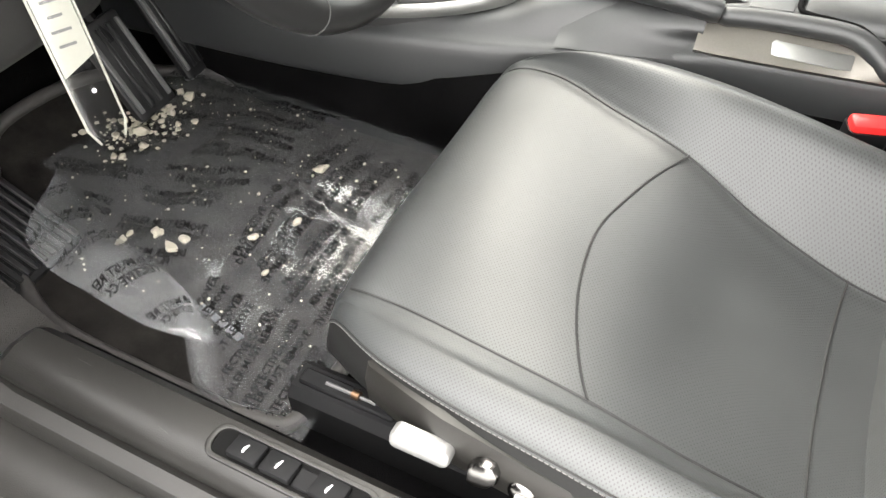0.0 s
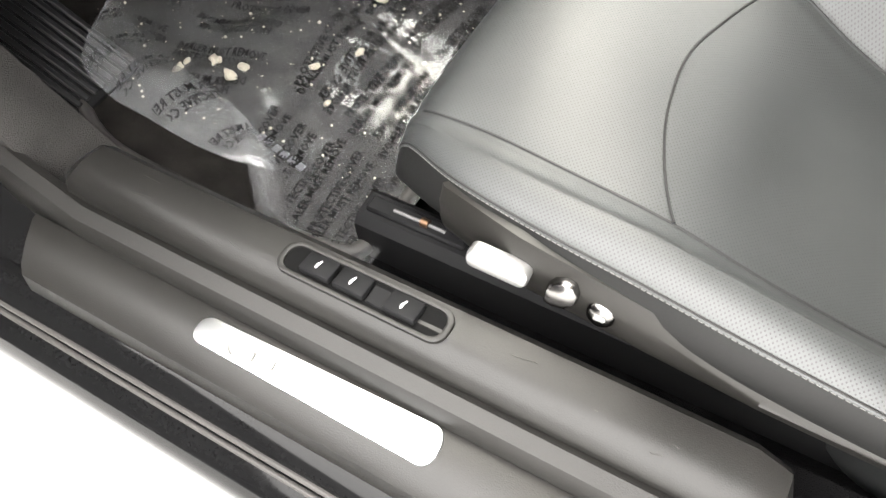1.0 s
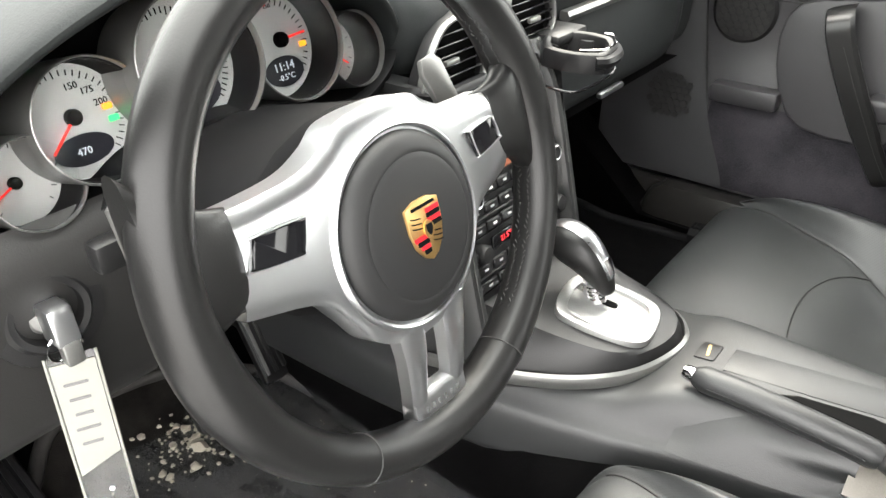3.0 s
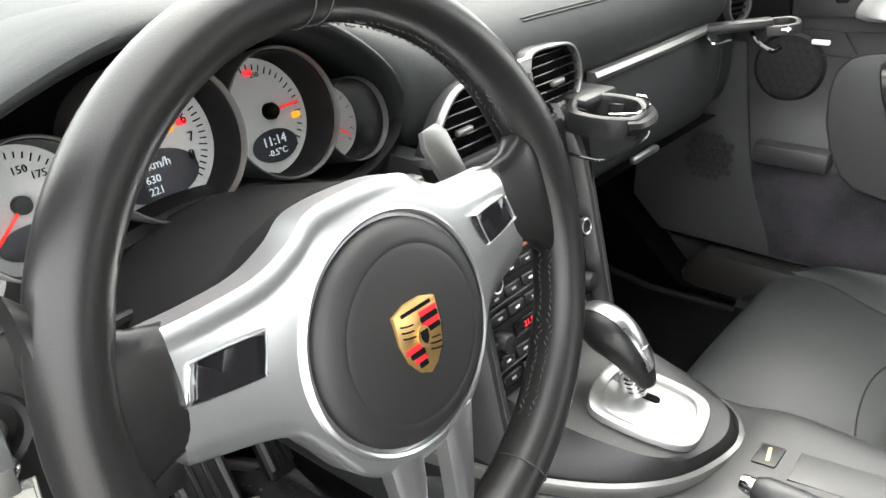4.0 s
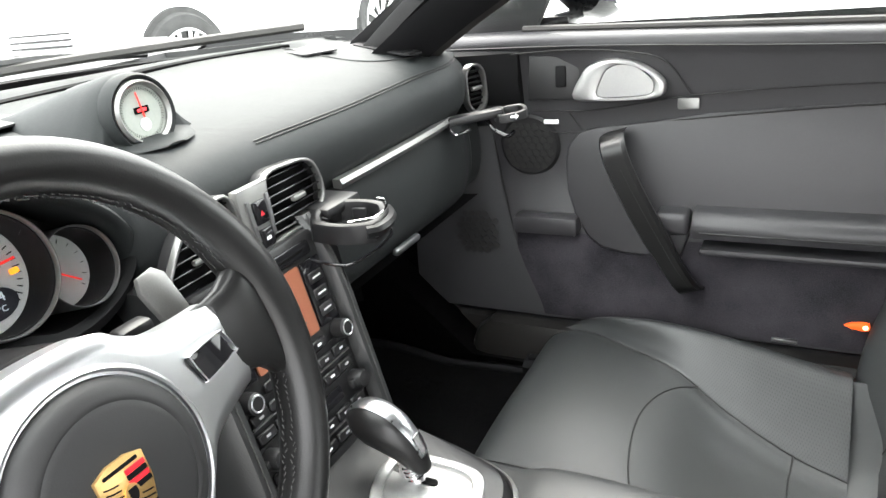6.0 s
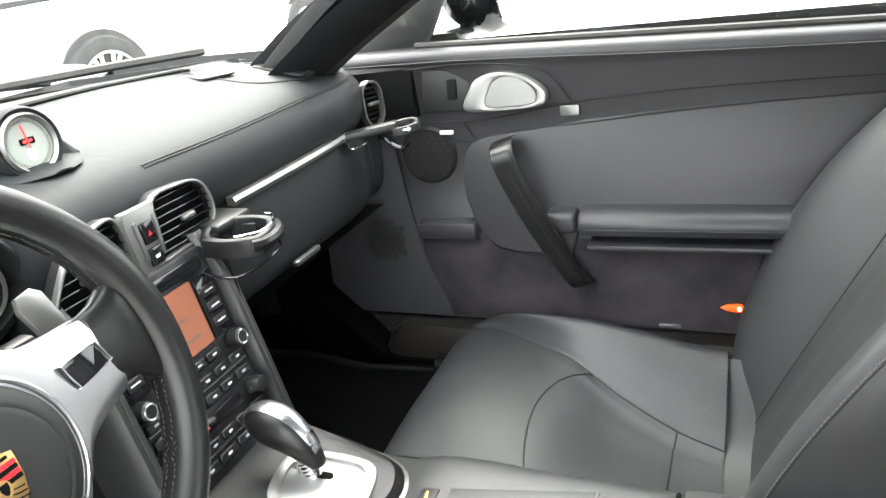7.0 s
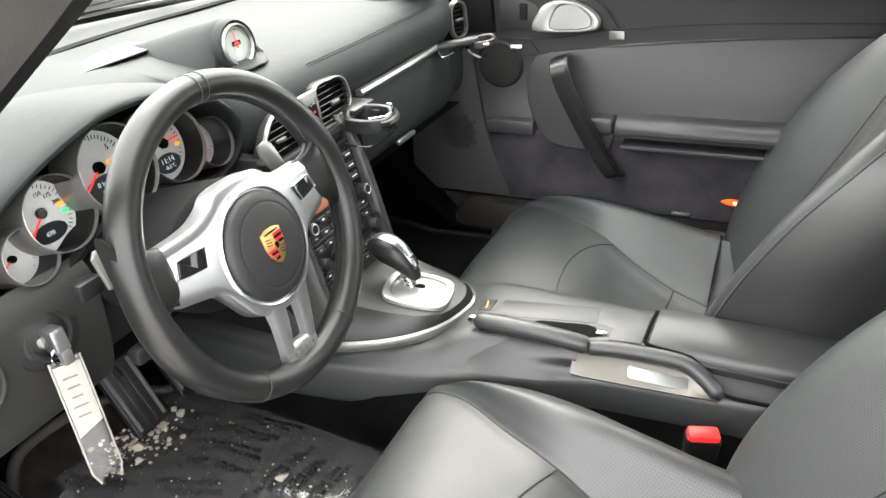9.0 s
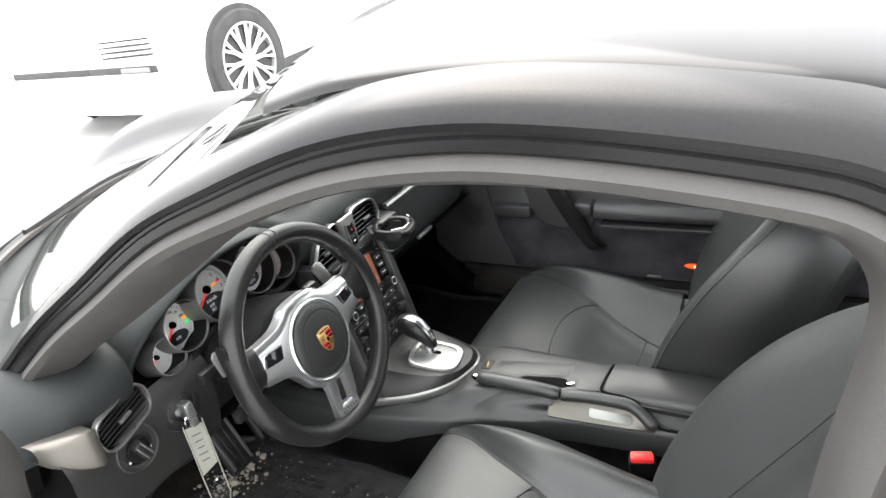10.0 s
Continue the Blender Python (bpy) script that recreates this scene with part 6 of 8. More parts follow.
# ---- passenger door ----
def build_door():
    door = thing("passenger_door", "closed passenger door with black trim panel", "door", (-0.1, 0.66, 0.4), kind="structure")
    rows = []
    for x in (-0.62, -0.5, -0.4, -0.3, -0.15, 0.0, 0.2, 0.4, 0.66):
        k = 0.0 if x > -0.42 else (x + 0.42) * -0.1
        fall = 0.024 * max(x + 0.40, 0)
        rows.append([Vector((x, y + k, z - (fall if z > 0.78 else 0))) for y, z in ((0.60, 0.385), (0.600, 0.43), (0.606, 0.52), (0.615, 0.56), (0.638, 0.62), (0.645, 0.70), (0.640, 0.76), (0.634, 0.805), (0.630, 0.825), (0.640, 0.838), (0.665, 0.842), (0.70, 0.842))])
    s = Sheet([list(reversed(r)) for r in rows])
    part("panel", s.mesh(48, 60), VINYL, door, "black vinyl door panel")
    part("carpet_panel", Sheet([[Vector((x, y, z)) for y, z in ((0.598, 0.39), (0.596, 0.43), (0.601, 0.51), (0.606, 0.535))][::-1] for x in (-0.43, -0.2, 0.0, 0.3, 0.5)]).mesh(20, 10), SUEDE, door, "dark carpeted lower door")
    part("outer_skin", loft([[Vector((x, y, z)) for y, z in ((0.70, 0.30), (0.80, 0.35), (0.815, 0.6), (0.78, 0.82), (0.70, 0.845), (0.69, 0.82), (0.69, 0.35))] for x in (-0.72, 0.0, 0.66)]), PAINT, door, "glossy black door skin")
    part("window", loft([[(-0.60, s0, 0.84), (0.66, s0, 0.84), (0.62, s0 - 0.08, 1.06), (0.3, s0 - 0.105, 1.13), (0.1, s0 - 0.105, 1.13), (-0.25, s0 - 0.08, 1.01)] for s0 in (0.672, 0.676)]), WINDOW, door, "clear side window", smooth=False, shadow=False)
    arm = []
    for x, w in ((-0.152, 0.9), (-0.146, 1.0), (0.0, 1.0), (0.3, 1.0), (0.36, 0.9)):
        arm.append([Vector((x, 0.612 - y * w, z)) for y, z in ((-0.01, 0.592), (0.022, 0.591), (0.040, 0.586), (0.049, 0.576), (0.050, 0.566), (0.046, 0.556), (-0.01, 0.550))])
    part("armrest", loft(arm), VINYL, door, "padded black armrest pocket lid")
    part("pocket_edge", rbox(-0.14, 0.36, 0.565, 0.61, 0.531, 0.541, 0.004, 2), VINYL, door)
    pull = cr([(-0.265, 0.612, 0.700), (-0.266, 0.585, 0.702), (-0.259, 0.558, 0.690), (-0.248, 0.552, 0.66), (-0.22, 0.552, 0.60), (-0.18, 0.560, 0.52), (-0.157, 0.575, 0.475), (-0.15, 0.60, 0.462)], 6)
    part("pull_handle", loft([[p + Vector((a * w, b * w, 0.3 * a * w)) for a, b in ((-0.018, -0.002), (-0.014, -0.010), (0.014, -0.010), (0.018, -0.002), (0.015, 0.010), (-0.015, 0.010))] for p, w in zip(pull, [0.75, 0.8, 0.85, 0.9, 0.95] + [1.0] * 24 + [0.9] * 16)]), RIMLEATHER, door, "leather pull handle")
    m = facing((-0.265, 0.632, 0.768), (0, -1, 0.05))
    hd = [(-0.066, -0.024), (-0.055, 0.010), (-0.04, 0.026), (-0.01, 0.033), (0.03, 0.026), (0.062, 0.004), (0.066, -0.012), (0.055, -0.022), (0.0, -0.026)]
    hd = [(p.x, p.y) for p in cr([(a, b, 0) for a, b in hd], 4, True)]
    inner = [(0.027 + (a - 0.027) * 0.60, 0.001 + (b - 0.001) * 0.76) for a, b in hd]
    handle = part("door_opener", frame_plate(hd, inner, m, 0.019, 0.005), SATIN, door, "silver door opener bezel")
    bowl = loft([[m @ Vector((0.027 + (a - 0.027) * k, (b - 0.0) * k, w)) for a, b in inner] for k, w in ((1.0, 0.0178), (0.93, 0.010), (0.84, 0.005), (0.6, 0.0025), (0.05, 0.002))])
    part("opener_lever", bowl, SATIN, handle, "bright hollow lever")
    part("window_switch", rbox(-0.008, 0.008, -0.016, 0.016, 0, 0.008, 0.003, 2, facing((-0.355, 0.635, 0.776), (0.1, -1, 0.15))), SOFTBLACK, door)
    part("badge_plate", plate(rrect(0.030, 0.016, 0.003, 4), facing((-0.17, 0.640, 0.733), (0, -1, 0.05)), 0.003, 0.001), SILVER, door, "small silver plate")
    part("speaker_grille", lathe([(0.001, 0.002), (0.045, 0.002), (0.050, -0.002), (0.001, -0.002)], facing((-0.412, 0.637, 0.668), (0, -1, 0)), 32), PLASTIC, door, "round perforated speaker grille")
    lamp = part("marker_lamp", plate([(-0.019, 0.0), (-0.010, 0.0045), (0.004, 0.0065), (0.012, 0.0055), (0.0135, 0.0), (0.012, -0.0055), (0.004, -0.0065), (-0.010, -0.0045)], facing((0.070, 0.594, 0.433), (0, -1, 0)), 0.005, 0.002), MARKER, door, "glowing amber door lamp")
    part("bulb", plate(circle(0.0034, 14, 0.0075, 0.0), facing((0.070, 0.5892, 0.433), (0, -1, 0)), 0.001), LAMPCORE, lamp, "bright bulb")
    return door


door = build_door()


# ---- driver's footwell ----
def floor_z(x):
    for (x0, z0), (x1, z1) in zip(((-1.15, 0.62), (-1.0, 0.52), (-0.82, 0.40), (-0.70, 0.325), (-0.55, 0.295), (-0.2, 0.29)), ((-1.0, 0.52), (-0.82, 0.40), (-0.70, 0.325), (-0.55, 0.295), (-0.2, 0.29), (0.6, 0.29))):
        if x <= x1:
            t = (x - x0) / (x1 - x0)
            return z0 + (z1 - z0) * t
    return 0.29


def drape(bm, height):
    for v in bm.verts:
        v.co.z += height(v.co.x, v.co.y)
    return bm


def mat_thing(label, outline, pile, edging):
    mat = thing("floor_mat", label, "mat", (-0.45, sum(b for a, b in outline) / len(outline), 0.295), group="floor mats")
    o = [(p.x, p.y) for p in cr([(a, b, 0) for a, b in outline], 6, True)]
    bm = bmesh.new()
    f = bm.faces.new([bm.verts.new((a, b, 0)) for a, b in o])
    bmesh.ops.triangulate(bm, faces=[f])
    for _ in range(3):
        bmesh.ops.subdivide_edges(bm, edges=[e for e in bm.edges if e.calc_length() > 0.03], cuts=1)
        bmesh.ops.triangulate(bm, faces=bm.faces[:])
    drape(bm, lambda x, y: floor_z(x) + 0.012)
    part("carpet_top", bm, pile, mat, "black carpet pile")
    part("edging", tube([(a, b, floor_z(a) + 0.014) for a, b in o], 0.0085, 10, True), edging, mat, "black bound edge")
    return mat


driver_mat = mat_thing("black carpet floor mat with bound edge", [(-0.690, -0.448), (-0.625, -0.486), (-0.550, -0.522), (-0.42, -0.529), (-0.285, -0.524), (-0.252, -0.500), (-0.245, -0.40), (-0.23, -0.18), (-0.30, -0.12), (-0.50, -0.12), (-0.66, -0.13), (-0.74, -0.22), (-0.76, -0.36), (-0.72, -0.42)], PILE, RUBBER)
# the passenger mat's pile is darkened to stand for the footwell's shade
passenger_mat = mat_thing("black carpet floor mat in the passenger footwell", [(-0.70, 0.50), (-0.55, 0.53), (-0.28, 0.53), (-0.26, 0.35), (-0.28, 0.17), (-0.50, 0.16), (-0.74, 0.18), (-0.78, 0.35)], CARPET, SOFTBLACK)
for k in range(6):
    part("emblem_bar", rbox(-0.0042, 0.0042, -0.004, 0.004, 0, 0.0015, 0.0005, 1, pose(-0.418 + 0.0118 * k, -0.442 - 0.003 * k, floor_z(-0.38) + 0.0135, 0, 0, -12)), TILEINK, driver_mat, "embroidered grey bar")


def footrest():
    f = thing("footrest", "ribbed black rubber footrest beside the mat", "footrest", (-0.70, -0.47, 0.32))
    m = facing((-0.70, -0.472, 0.378), (0.46, 0.05, 0.88), (-1, 0, 0.5))
    part("base", plate(rrect(0.10, 0.25, 0.012, 4), m @ pose(0, 0, -0.02), 0.02, 0.004), SOFTBLACK, f)
    for k in range(9):
        part("rib", rbox(-0.044 + 0.011 * k - 0.0035, -0.044 + 0.011 * k + 0.0035, -0.118, 0.118, 0, 0.004, 0.0015, 1, m), PLASTIC, f)


footrest()


def pedals():
    for at, w, h, label in (((-0.672, -0.235, 0.40), 0.062, 0.125, "brushed metal brake pedal with rubber ribs"), ((-0.70, -0.135, 0.41), 0.05, 0.17, "black rubber accelerator pedal beside the brake")):
        p = thing("pedal", label, "pedal", at, group="foot pedals")
        m = facing(at, (0.88, 0, 0.42), (-0.4, 0, 0.9))
        part("pad", plate(rrect(w, h, 0.006, 4), m, 0.010, 0.003), PLASTIC, p)
        for k in range(4):
            part("rib", rbox(-w / 2 + w * (k + 0.5) / 4 - 0.003, -w / 2 + w * (k + 0.5) / 4 + 0.003, -h * 0.42, h * 0.42, 0.010, 0.014, 0.001, 1, m), PLASTIC if 0 < k < 3 else GREYTRIM, p)
        a = Vector(at) + Vector((-0.01, 0, 0.03))
        part("arm", tube(cr([a, a + Vector((-0.04, 0, 0.07)), a + Vector((-0.06, 0, 0.17))], 5), 0.009, 8), SOFTBLACK, p)


pedals()


def film_height(x, y):
    """The crumpled cover lies on the mat, puffed up in the middle and folded in ridges."""
    n1 = noise.noise((x * 9, y * 9, 0.3))
    n2 = abs(noise.noise((x * 17 + 3, y * 12, 1.7)))
    n3 = abs(noise.noise((x * 38, y * 31 + 5, 4.1)))
    puff = math.exp(-((x + 0.47) / 0.14) ** 2 - ((y + 0.29) / 0.15) ** 2)
    return floor_z(x) + 0.019 + 0.036 * puff + puff * (0.016 * n1 + 0.020 * n2 + 0.003 * n3) + 0.003 * n2 + 0.0008 * n3


def plastic_cover():
    cover = thing("plastic_cover", "crumpled clear plastic protective cover with black print", "cover", (-0.45, -0.3, 0.30))

    def inside(a, b):
        # the sheet's ragged outline, from the sill side to the tunnel side
        edge = ((-0.70, -0.372), (-0.657, -0.376), (-0.60, -0.398), (-0.513, -0.428), (-0.433, -0.445), (-0.364, -0.481), (-0.33, -0.520), (-0.30, -0.530), (-0.2, -0.530))
        near = -0.53
        for (x0, y0), (x1, y1) in zip(edge, edge[1:]):
            if x0 <= a <= x1:
                near = y0 + (y1 - y0) * (a - x0) / (x1 - x0)
        return near, -0.118

    bm = bmesh.new()
    nx, ny = 84, 70
    g = []
    for i in range(nx + 1):
        x = -0.690 + 0.455 * i / nx
        row = []
        for j in range(ny + 1):
            y0, y1 = inside(x, 0)
            y = y0 + (y1 - y0) * j / ny
            xx = x + 0.010 * math.sin(y * 37) * (1 if i < 4 else 0)
            row.append(bm.verts.new((xx, y, film_height(xx, y))))
        g.append(row)
    for i in range(nx):
        for j in range(ny):
            bm.faces.new((g[i][j], g[i + 1][j], g[i + 1][j + 1], g[i][j + 1]))
    sheet = part("sheet", bm, FILM, cover, "clear wrinkled film", shadow=False)
    # a folded flap along the near edge, and a twisted tail
    fl = []
    for (ax, ay), (bx, by) in zip(((-0.657, -0.374), (-0.640, -0.384), (-0.58, -0.405), (-0.513, -0.427), (-0.433, -0.443), (-0.370, -0.478)), ((-0.652, -0.392), (-0.624, -0.462), (-0.575, -0.484), (-0.518, -0.490), (-0.43, -0.497), (-0.366, -0.484))):
        fl.append([Vector((ax + (bx - ax) * q, ay + (by - ay) * q, max(film_height(ax, ay), 0.312) + 0.004 + 0.012 * math.sin(math.pi * q) + 0.005 * math.sin(23 * ax + 4 * q))) for q in (0, 0.33, 0.66, 1.0)])
    flap_sheet = Sheet(fl)
    part("flap", flap_sheet.mesh(48, 16, dent=lambda i, j: 0.003 * noise.noise((i * 16, j * 6, 0.7)) + 0.0035 * abs(noise.noise((i * 9 + 2, j * 4, 3.1)))), FOLD, cover, "folded film flap", shadow=False)
    tail = []
    for (ax, ay), (bx, by) in zip(((-0.452, -0.444), (-0.428, -0.462), (-0.405, -0.479), (-0.378, -0.505), (-0.352, -0.526), (-0.298, -0.537)), ((-0.425, -0.441), (-0.395, -0.452), (-0.367, -0.480), (-0.345, -0.502), (-0.326, -0.520), (-0.292, -0.534))):
        tail.append([Vector((ax + (bx - ax) * q, ay + (by - ay) * q, 0.318 + 0.014 * math.sin(math.pi * q) + 0.004 * math.sin(40 * ax + 3 * q))) for q in (0, 0.33, 0.66, 1.0)])
    part("tail", Sheet(tail).mesh(30, 12), FOLD, cover, "twisted film tail", shadow=False)

    prints = []

    def on_flap(text, u0, v0, turn, size, mirrored):
        cu = bpy.data.curves.new("print", "FONT")
        cu.body, cu.size, cu.align_x, cu.align_y, cu.resolution_u = text, size, "CENTER", "CENTER", 1
        cu.offset = 0.00012
        tmp = new("print", cu)
        me = bpy.data.meshes.new_from_object(tmp)
        bpy.data.objects.remove(tmp)
        own = bmesh.new()
        own.from_mesh(me)
        bpy.data.meshes.remove(me)
        bmesh.ops.transform(own, matrix=pose(0, 0, 0, 0, 0, turn) @ Matrix.Diagonal((-1 if mirrored else 1, 1.15, 1, 1)), verts=own.verts)
        for v in own.verts:
            v.co = Vector((u0 + v.co.x / 0.33, v0 - v.co.y / 0.06, 0))
        bmesh.ops.delete(own, geom=[v for v in own.verts if not (0.02 < v.co.x < 0.97 and 0.03 < v.co.y < 0.97)], context="VERTS")
        for v in own.verts:
            u, w = v.co.x, v.co.y
            v.co = flap_sheet.at(u, w) + Vector((0, 0, 0.0075))
        prints.append(own)

    for k in range(5):
        on_flap("DEALER MUST REMOVE", 0.16 + 0.17 * k, 0.5, 70, 0.0106, True)
        on_flap("PROTECTIVE COVER", 0.20 + 0.17 * k, 0.5, 70, 0.0106, True)

    def line(text, x, y, turn, size, mirrored=False):
        cu = bpy.data.curves.new("print", "FONT")
        cu.body, cu.size, cu.align_x, cu.align_y, cu.resolution_u = text, size, "CENTER", "CENTER", 1
        cu.offset = 0.00012
        tmp = new("print", cu)
        me = bpy.data.meshes.new_from_object(tmp)
        bpy.data.objects.remove(tmp)
        own = bmesh.new()
        own.from_mesh(me)
        bpy.data.meshes.remove(me)
        m = pose(x, y, 0, 0, 0, turn) @ Matrix.Diagonal((-1 if mirrored else 1, 1.15, 1, 1))
        bmesh.ops.transform(own, matrix=m, verts=own.verts)
        bmesh.ops.subdivide_edges(own, edges=[e for e in own.edges if e.calc_length() > 0.006], cuts=1)
        bmesh.ops.triangulate(own, faces=own.faces[:])
        own.verts.ensure_lookup_table()
        drop = [v for v in own.verts if not (-0.685 < v.co.x < -0.24 and inside(v.co.x, 0)[0] + 0.004 < v.co.y < -0.125)]
        bmesh.ops.delete(own, geom=drop, context="VERTS")
        if not own.verts:
            own.free()
            return
        for v in own.verts:
            v.co.z = film_height(v.co.x, v.co.y) + 0.0012
        prints.append(own)

    rng = random.Random(4)
    pair = ("DEALER MUST REMOVE", "PROTECTIVE COVER")
    # near the seat the words run across the car, further in they run along it
    for k in range(5):
        for y, flip in ((-0.475, False), (-0.353, k % 2 == 1), (-0.231, False)):
            for q in (0, 1):
                line(pair[q], -0.262 - 0.033 * k - 0.012 * q + rng.uniform(-0.002, 0.002), y + rng.uniform(-0.012, 0.012), 92 + rng.uniform(-5, 5), 0.0106, mirrored=flip)
    for k in range(8):
        y = -0.425 + 0.040 * k
        for x, flip in ((-0.632, k % 3 == 0), (-0.500, k % 2 == 0)):
            a = rng.uniform(4, 15)
            for q in (0, 1):
                line(pair[q], x + rng.uniform(-0.012, 0.012), y - 0.012 * q, a, 0.0106, mirrored=flip)
    joined = bmesh.new()
    for own in prints:
        joined = merge(joined, own)
    tagged(part("lettering", joined, INK, cover, smooth=False), "black printed warning words on the film", "", kind="stuff")
    return cover


plastic_cover()


def passenger_cover():
    """A second film lies in the dark passenger footwell."""
    c = thing("plastic_cover", "clear plastic protective film on the passenger mat", "cover", (-0.5, 0.35, 0.31))
    rows = []
    for i in range(31):
        x = -0.74 + 0.45 * i / 30
        rows.append([Vector((x, 0.19 + 0.32 * j / 24, floor_z(x) + 0.020 + 0.012 * abs(noise.noise((x * 11, j * 0.4, 2.0))) + 0.004 * noise.noise((x * 30, j * 0.9, 5.0)))) for j in range(25)])
    whole = Sheet(rows)
    part("sheet", whole.mesh(60, 48, u1=0.8), CLEARFILM, c, "clear wrinkled film", shadow=False)
    part("fold", whole.mesh(20, 48, u0=0.8, dent=lambda i, j: 0.004 * math.sin(9 * j) * i), CLEARFILM, c, "folded film edge", shadow=False)


passenger_cover()


def crumbs():
    rng = random.Random(11)
    bm = bmesh.new()

    def lump(x, y, z, r):
        own = bmesh.ops.create_icosphere(bm, subdivisions=1, radius=r)
        for v in own["verts"]:
            v.co = v.co * rng.uniform(0.65, 1.25)
            v.co.z *= 0.7
            v.co += Vector((x, y, z + r * 0.4))

    for _ in range(170):
        x, y = rng.gauss(-0.642, 0.026), rng.gauss(-0.268, 0.036)
        lump(x, y, film_height(x, y), abs(rng.gauss(0, 0.0028)) + 0.0008)
    for _ in range(260):
        x, y = rng.uniform(-0.68, -0.26), rng.uniform(-0.47, -0.14)
        lump(x, y, film_height(x, y), rng.choice((0.0005, 0.0006, 0.0007, 0.0009, 0.0012, 0.0018)))
    tagged(part("salt_crumbs", bm, CRUMB), "scattered pale road salt crumbs on the cover", "salt", kind="stuff")
    for x, y, r in ((-0.39, -0.25, 0.0085), (-0.536, -0.420, 0.0075), (-0.533, -0.408, 0.0055), (-0.501, -0.398, 0.008), (-0.472, -0.410, 0.0075), (-0.465, -0.396, 0.0065), (-0.398, -0.366, 0.006), (-0.367, -0.329, 0.0055), (-0.366, -0.392, 0.004)):
        own = bmesh.new()
        r *= 0.72
        bmesh.ops.create_icosphere(own, subdivisions=3, radius=r)
        for v in own.verts:
            v.co *= 1 + 0.75 * noise.noise(v.co * 190 + Vector((x * 50, 0, 0)))
            v.co.z *= 0.55
            v.co.x *= 1.35
        bmesh.ops.transform(own, matrix=pose(x, y, film_height(x, y) + r * 0.35, 0, 0, 40 + x * 900), verts=own.verts)
        tagged(part("salt_lump", own, CRUMB), "pale lump of road salt on the cover", "salt", group="salt lumps")


crumbs()


# ---- driver's dash details ----
def left_dash():
    cap = thing("vent_trim", "satin silver end trim beside the air vent", "trim", (-0.46, -0.59, 0.73))
    rows = []
    for y, z0, z1, x in ((-0.632, 0.745, 0.768, -0.492), (-0.622, 0.732, 0.772, -0.476), (-0.60, 0.717, 0.772, -0.458), (-0.583, 0.709, 0.771, -0.448), (-0.573, 0.708, 0.767, -0.449), (-0.568, 0.713, 0.761, -0.456)):
        rows.append([Vector((x - 0.03, y, z1)), Vector((x - 0.006, y, z1)), Vector((x, y, z1 - 0.01)), Vector((x, y, z0 + 0.01)), Vector((x - 0.006, y, z0)), Vector((x - 0.03, y, z0))])
    tagged(part("cap", Sheet([list(reversed(r)) for r in rows]).mesh(12, 14), CHAMPAGNE, cap))
    sw = thing("light_switch", "round black rotary light switch", "switch", (-0.468, -0.516, 0.672))
    m = facing((-0.4665, -0.519, 0.685), (1, -0.05, 0.05))
    part("bezel", lathe([(0.001, -0.003), (0.021, -0.003), (0.0245, 0.002), (0.031, 0.0022), (0.033, 0.0045), (0.035, 0.0035), (0.036, 0.0), (0.036, -0.01), (0.001, -0.01)], m, 48), KNEE, sw)
    part("dial", lathe([(0.001, 0.008), (0.017, 0.008), (0.019, 0.005), (0.019, 0.0), (0.001, 0.0)], m, 32), SOFTBLACK, sw)
    part("grip", rbox(-0.008, 0.008, -0.0165, 0.0165, 0.006, 0.020, 0.003, 2, m @ pose(0, 0, 0, 0, 0, 24)), PLASTIC, sw)
    for a in (-0.0045, 0.0045):
        part("grip_edge", rbox(a - 0.0011, a + 0.0011, -0.014, 0.014, 0.0195, 0.0206, 0.0004, 1, m @ pose(0, 0, 0, 0, 0, 24)), SILVER, sw, "silver grip edge")
    for a in (60, 85, 110, 215, 330):
        part("mark", rbox(-0.0016, 0.0016, 0.0205, 0.0232, 0.0005, 0.0012, 0, 1, m @ pose(0, 0, 0, 0, 0, a - 90)), WHITEINK, sw, "small pale symbol", smooth=False)
    ig = thing("ignition_lock", "round black ignition lock with silver barrel", "ignition", (-0.47, -0.428, 0.70))
    m = facing((-0.470, -0.430, 0.689), (1, -0.05, 0.1))
    part("bezel", lathe([(0.001, 0.0), (0.018, 0.0), (0.021, 0.006), (0.025, 0.007), (0.028, 0.003), (0.036, 0.002), (0.038, -0.004), (0.038, -0.012), (0.001, -0.012)], m, 44), PLASTIC, ig)
    part("barrel", lathe([(0.001, 0.004), (0.012, 0.004), (0.014, 0.002), (0.014, 0.0), (0.001, 0.0)], m, 32), SILVER, ig, "silver lock barrel")
    key = thing("car_key", "silver key with long cream and clear plastic tag", "key", (-0.455, -0.428, 0.68))
    part("key_head", rbox(-0.008, 0.008, -0.016, 0.011, 0.004, 0.026, 0.003, 2, m), BRIGHT, key, "silver key head")
    part("key_clip", rbox(-0.006, 0.006, -0.030, -0.012, 0.016, 0.026, 0.002, 2, m), SILVER, key)
    ringc = Vector((-0.452, -0.432, 0.672))
    part("key_ring", tube([ringc + Vector((0.3 * math.sin(a) * 0.006, math.cos(a) * 0.011, math.sin(a) * 0.011)) for a in [2 * math.pi * k / 20 for k in range(20)]], 0.0011, 6, True), CHROME, key, "split ring")
    a, b = Vector((-0.455, -0.430, 0.664)), Vector((-0.426, -0.447, 0.520))
    t = facing((a + b) / 2, Vector((0.86, -0.42, 0.18)), a - b)
    L = (a - b).length
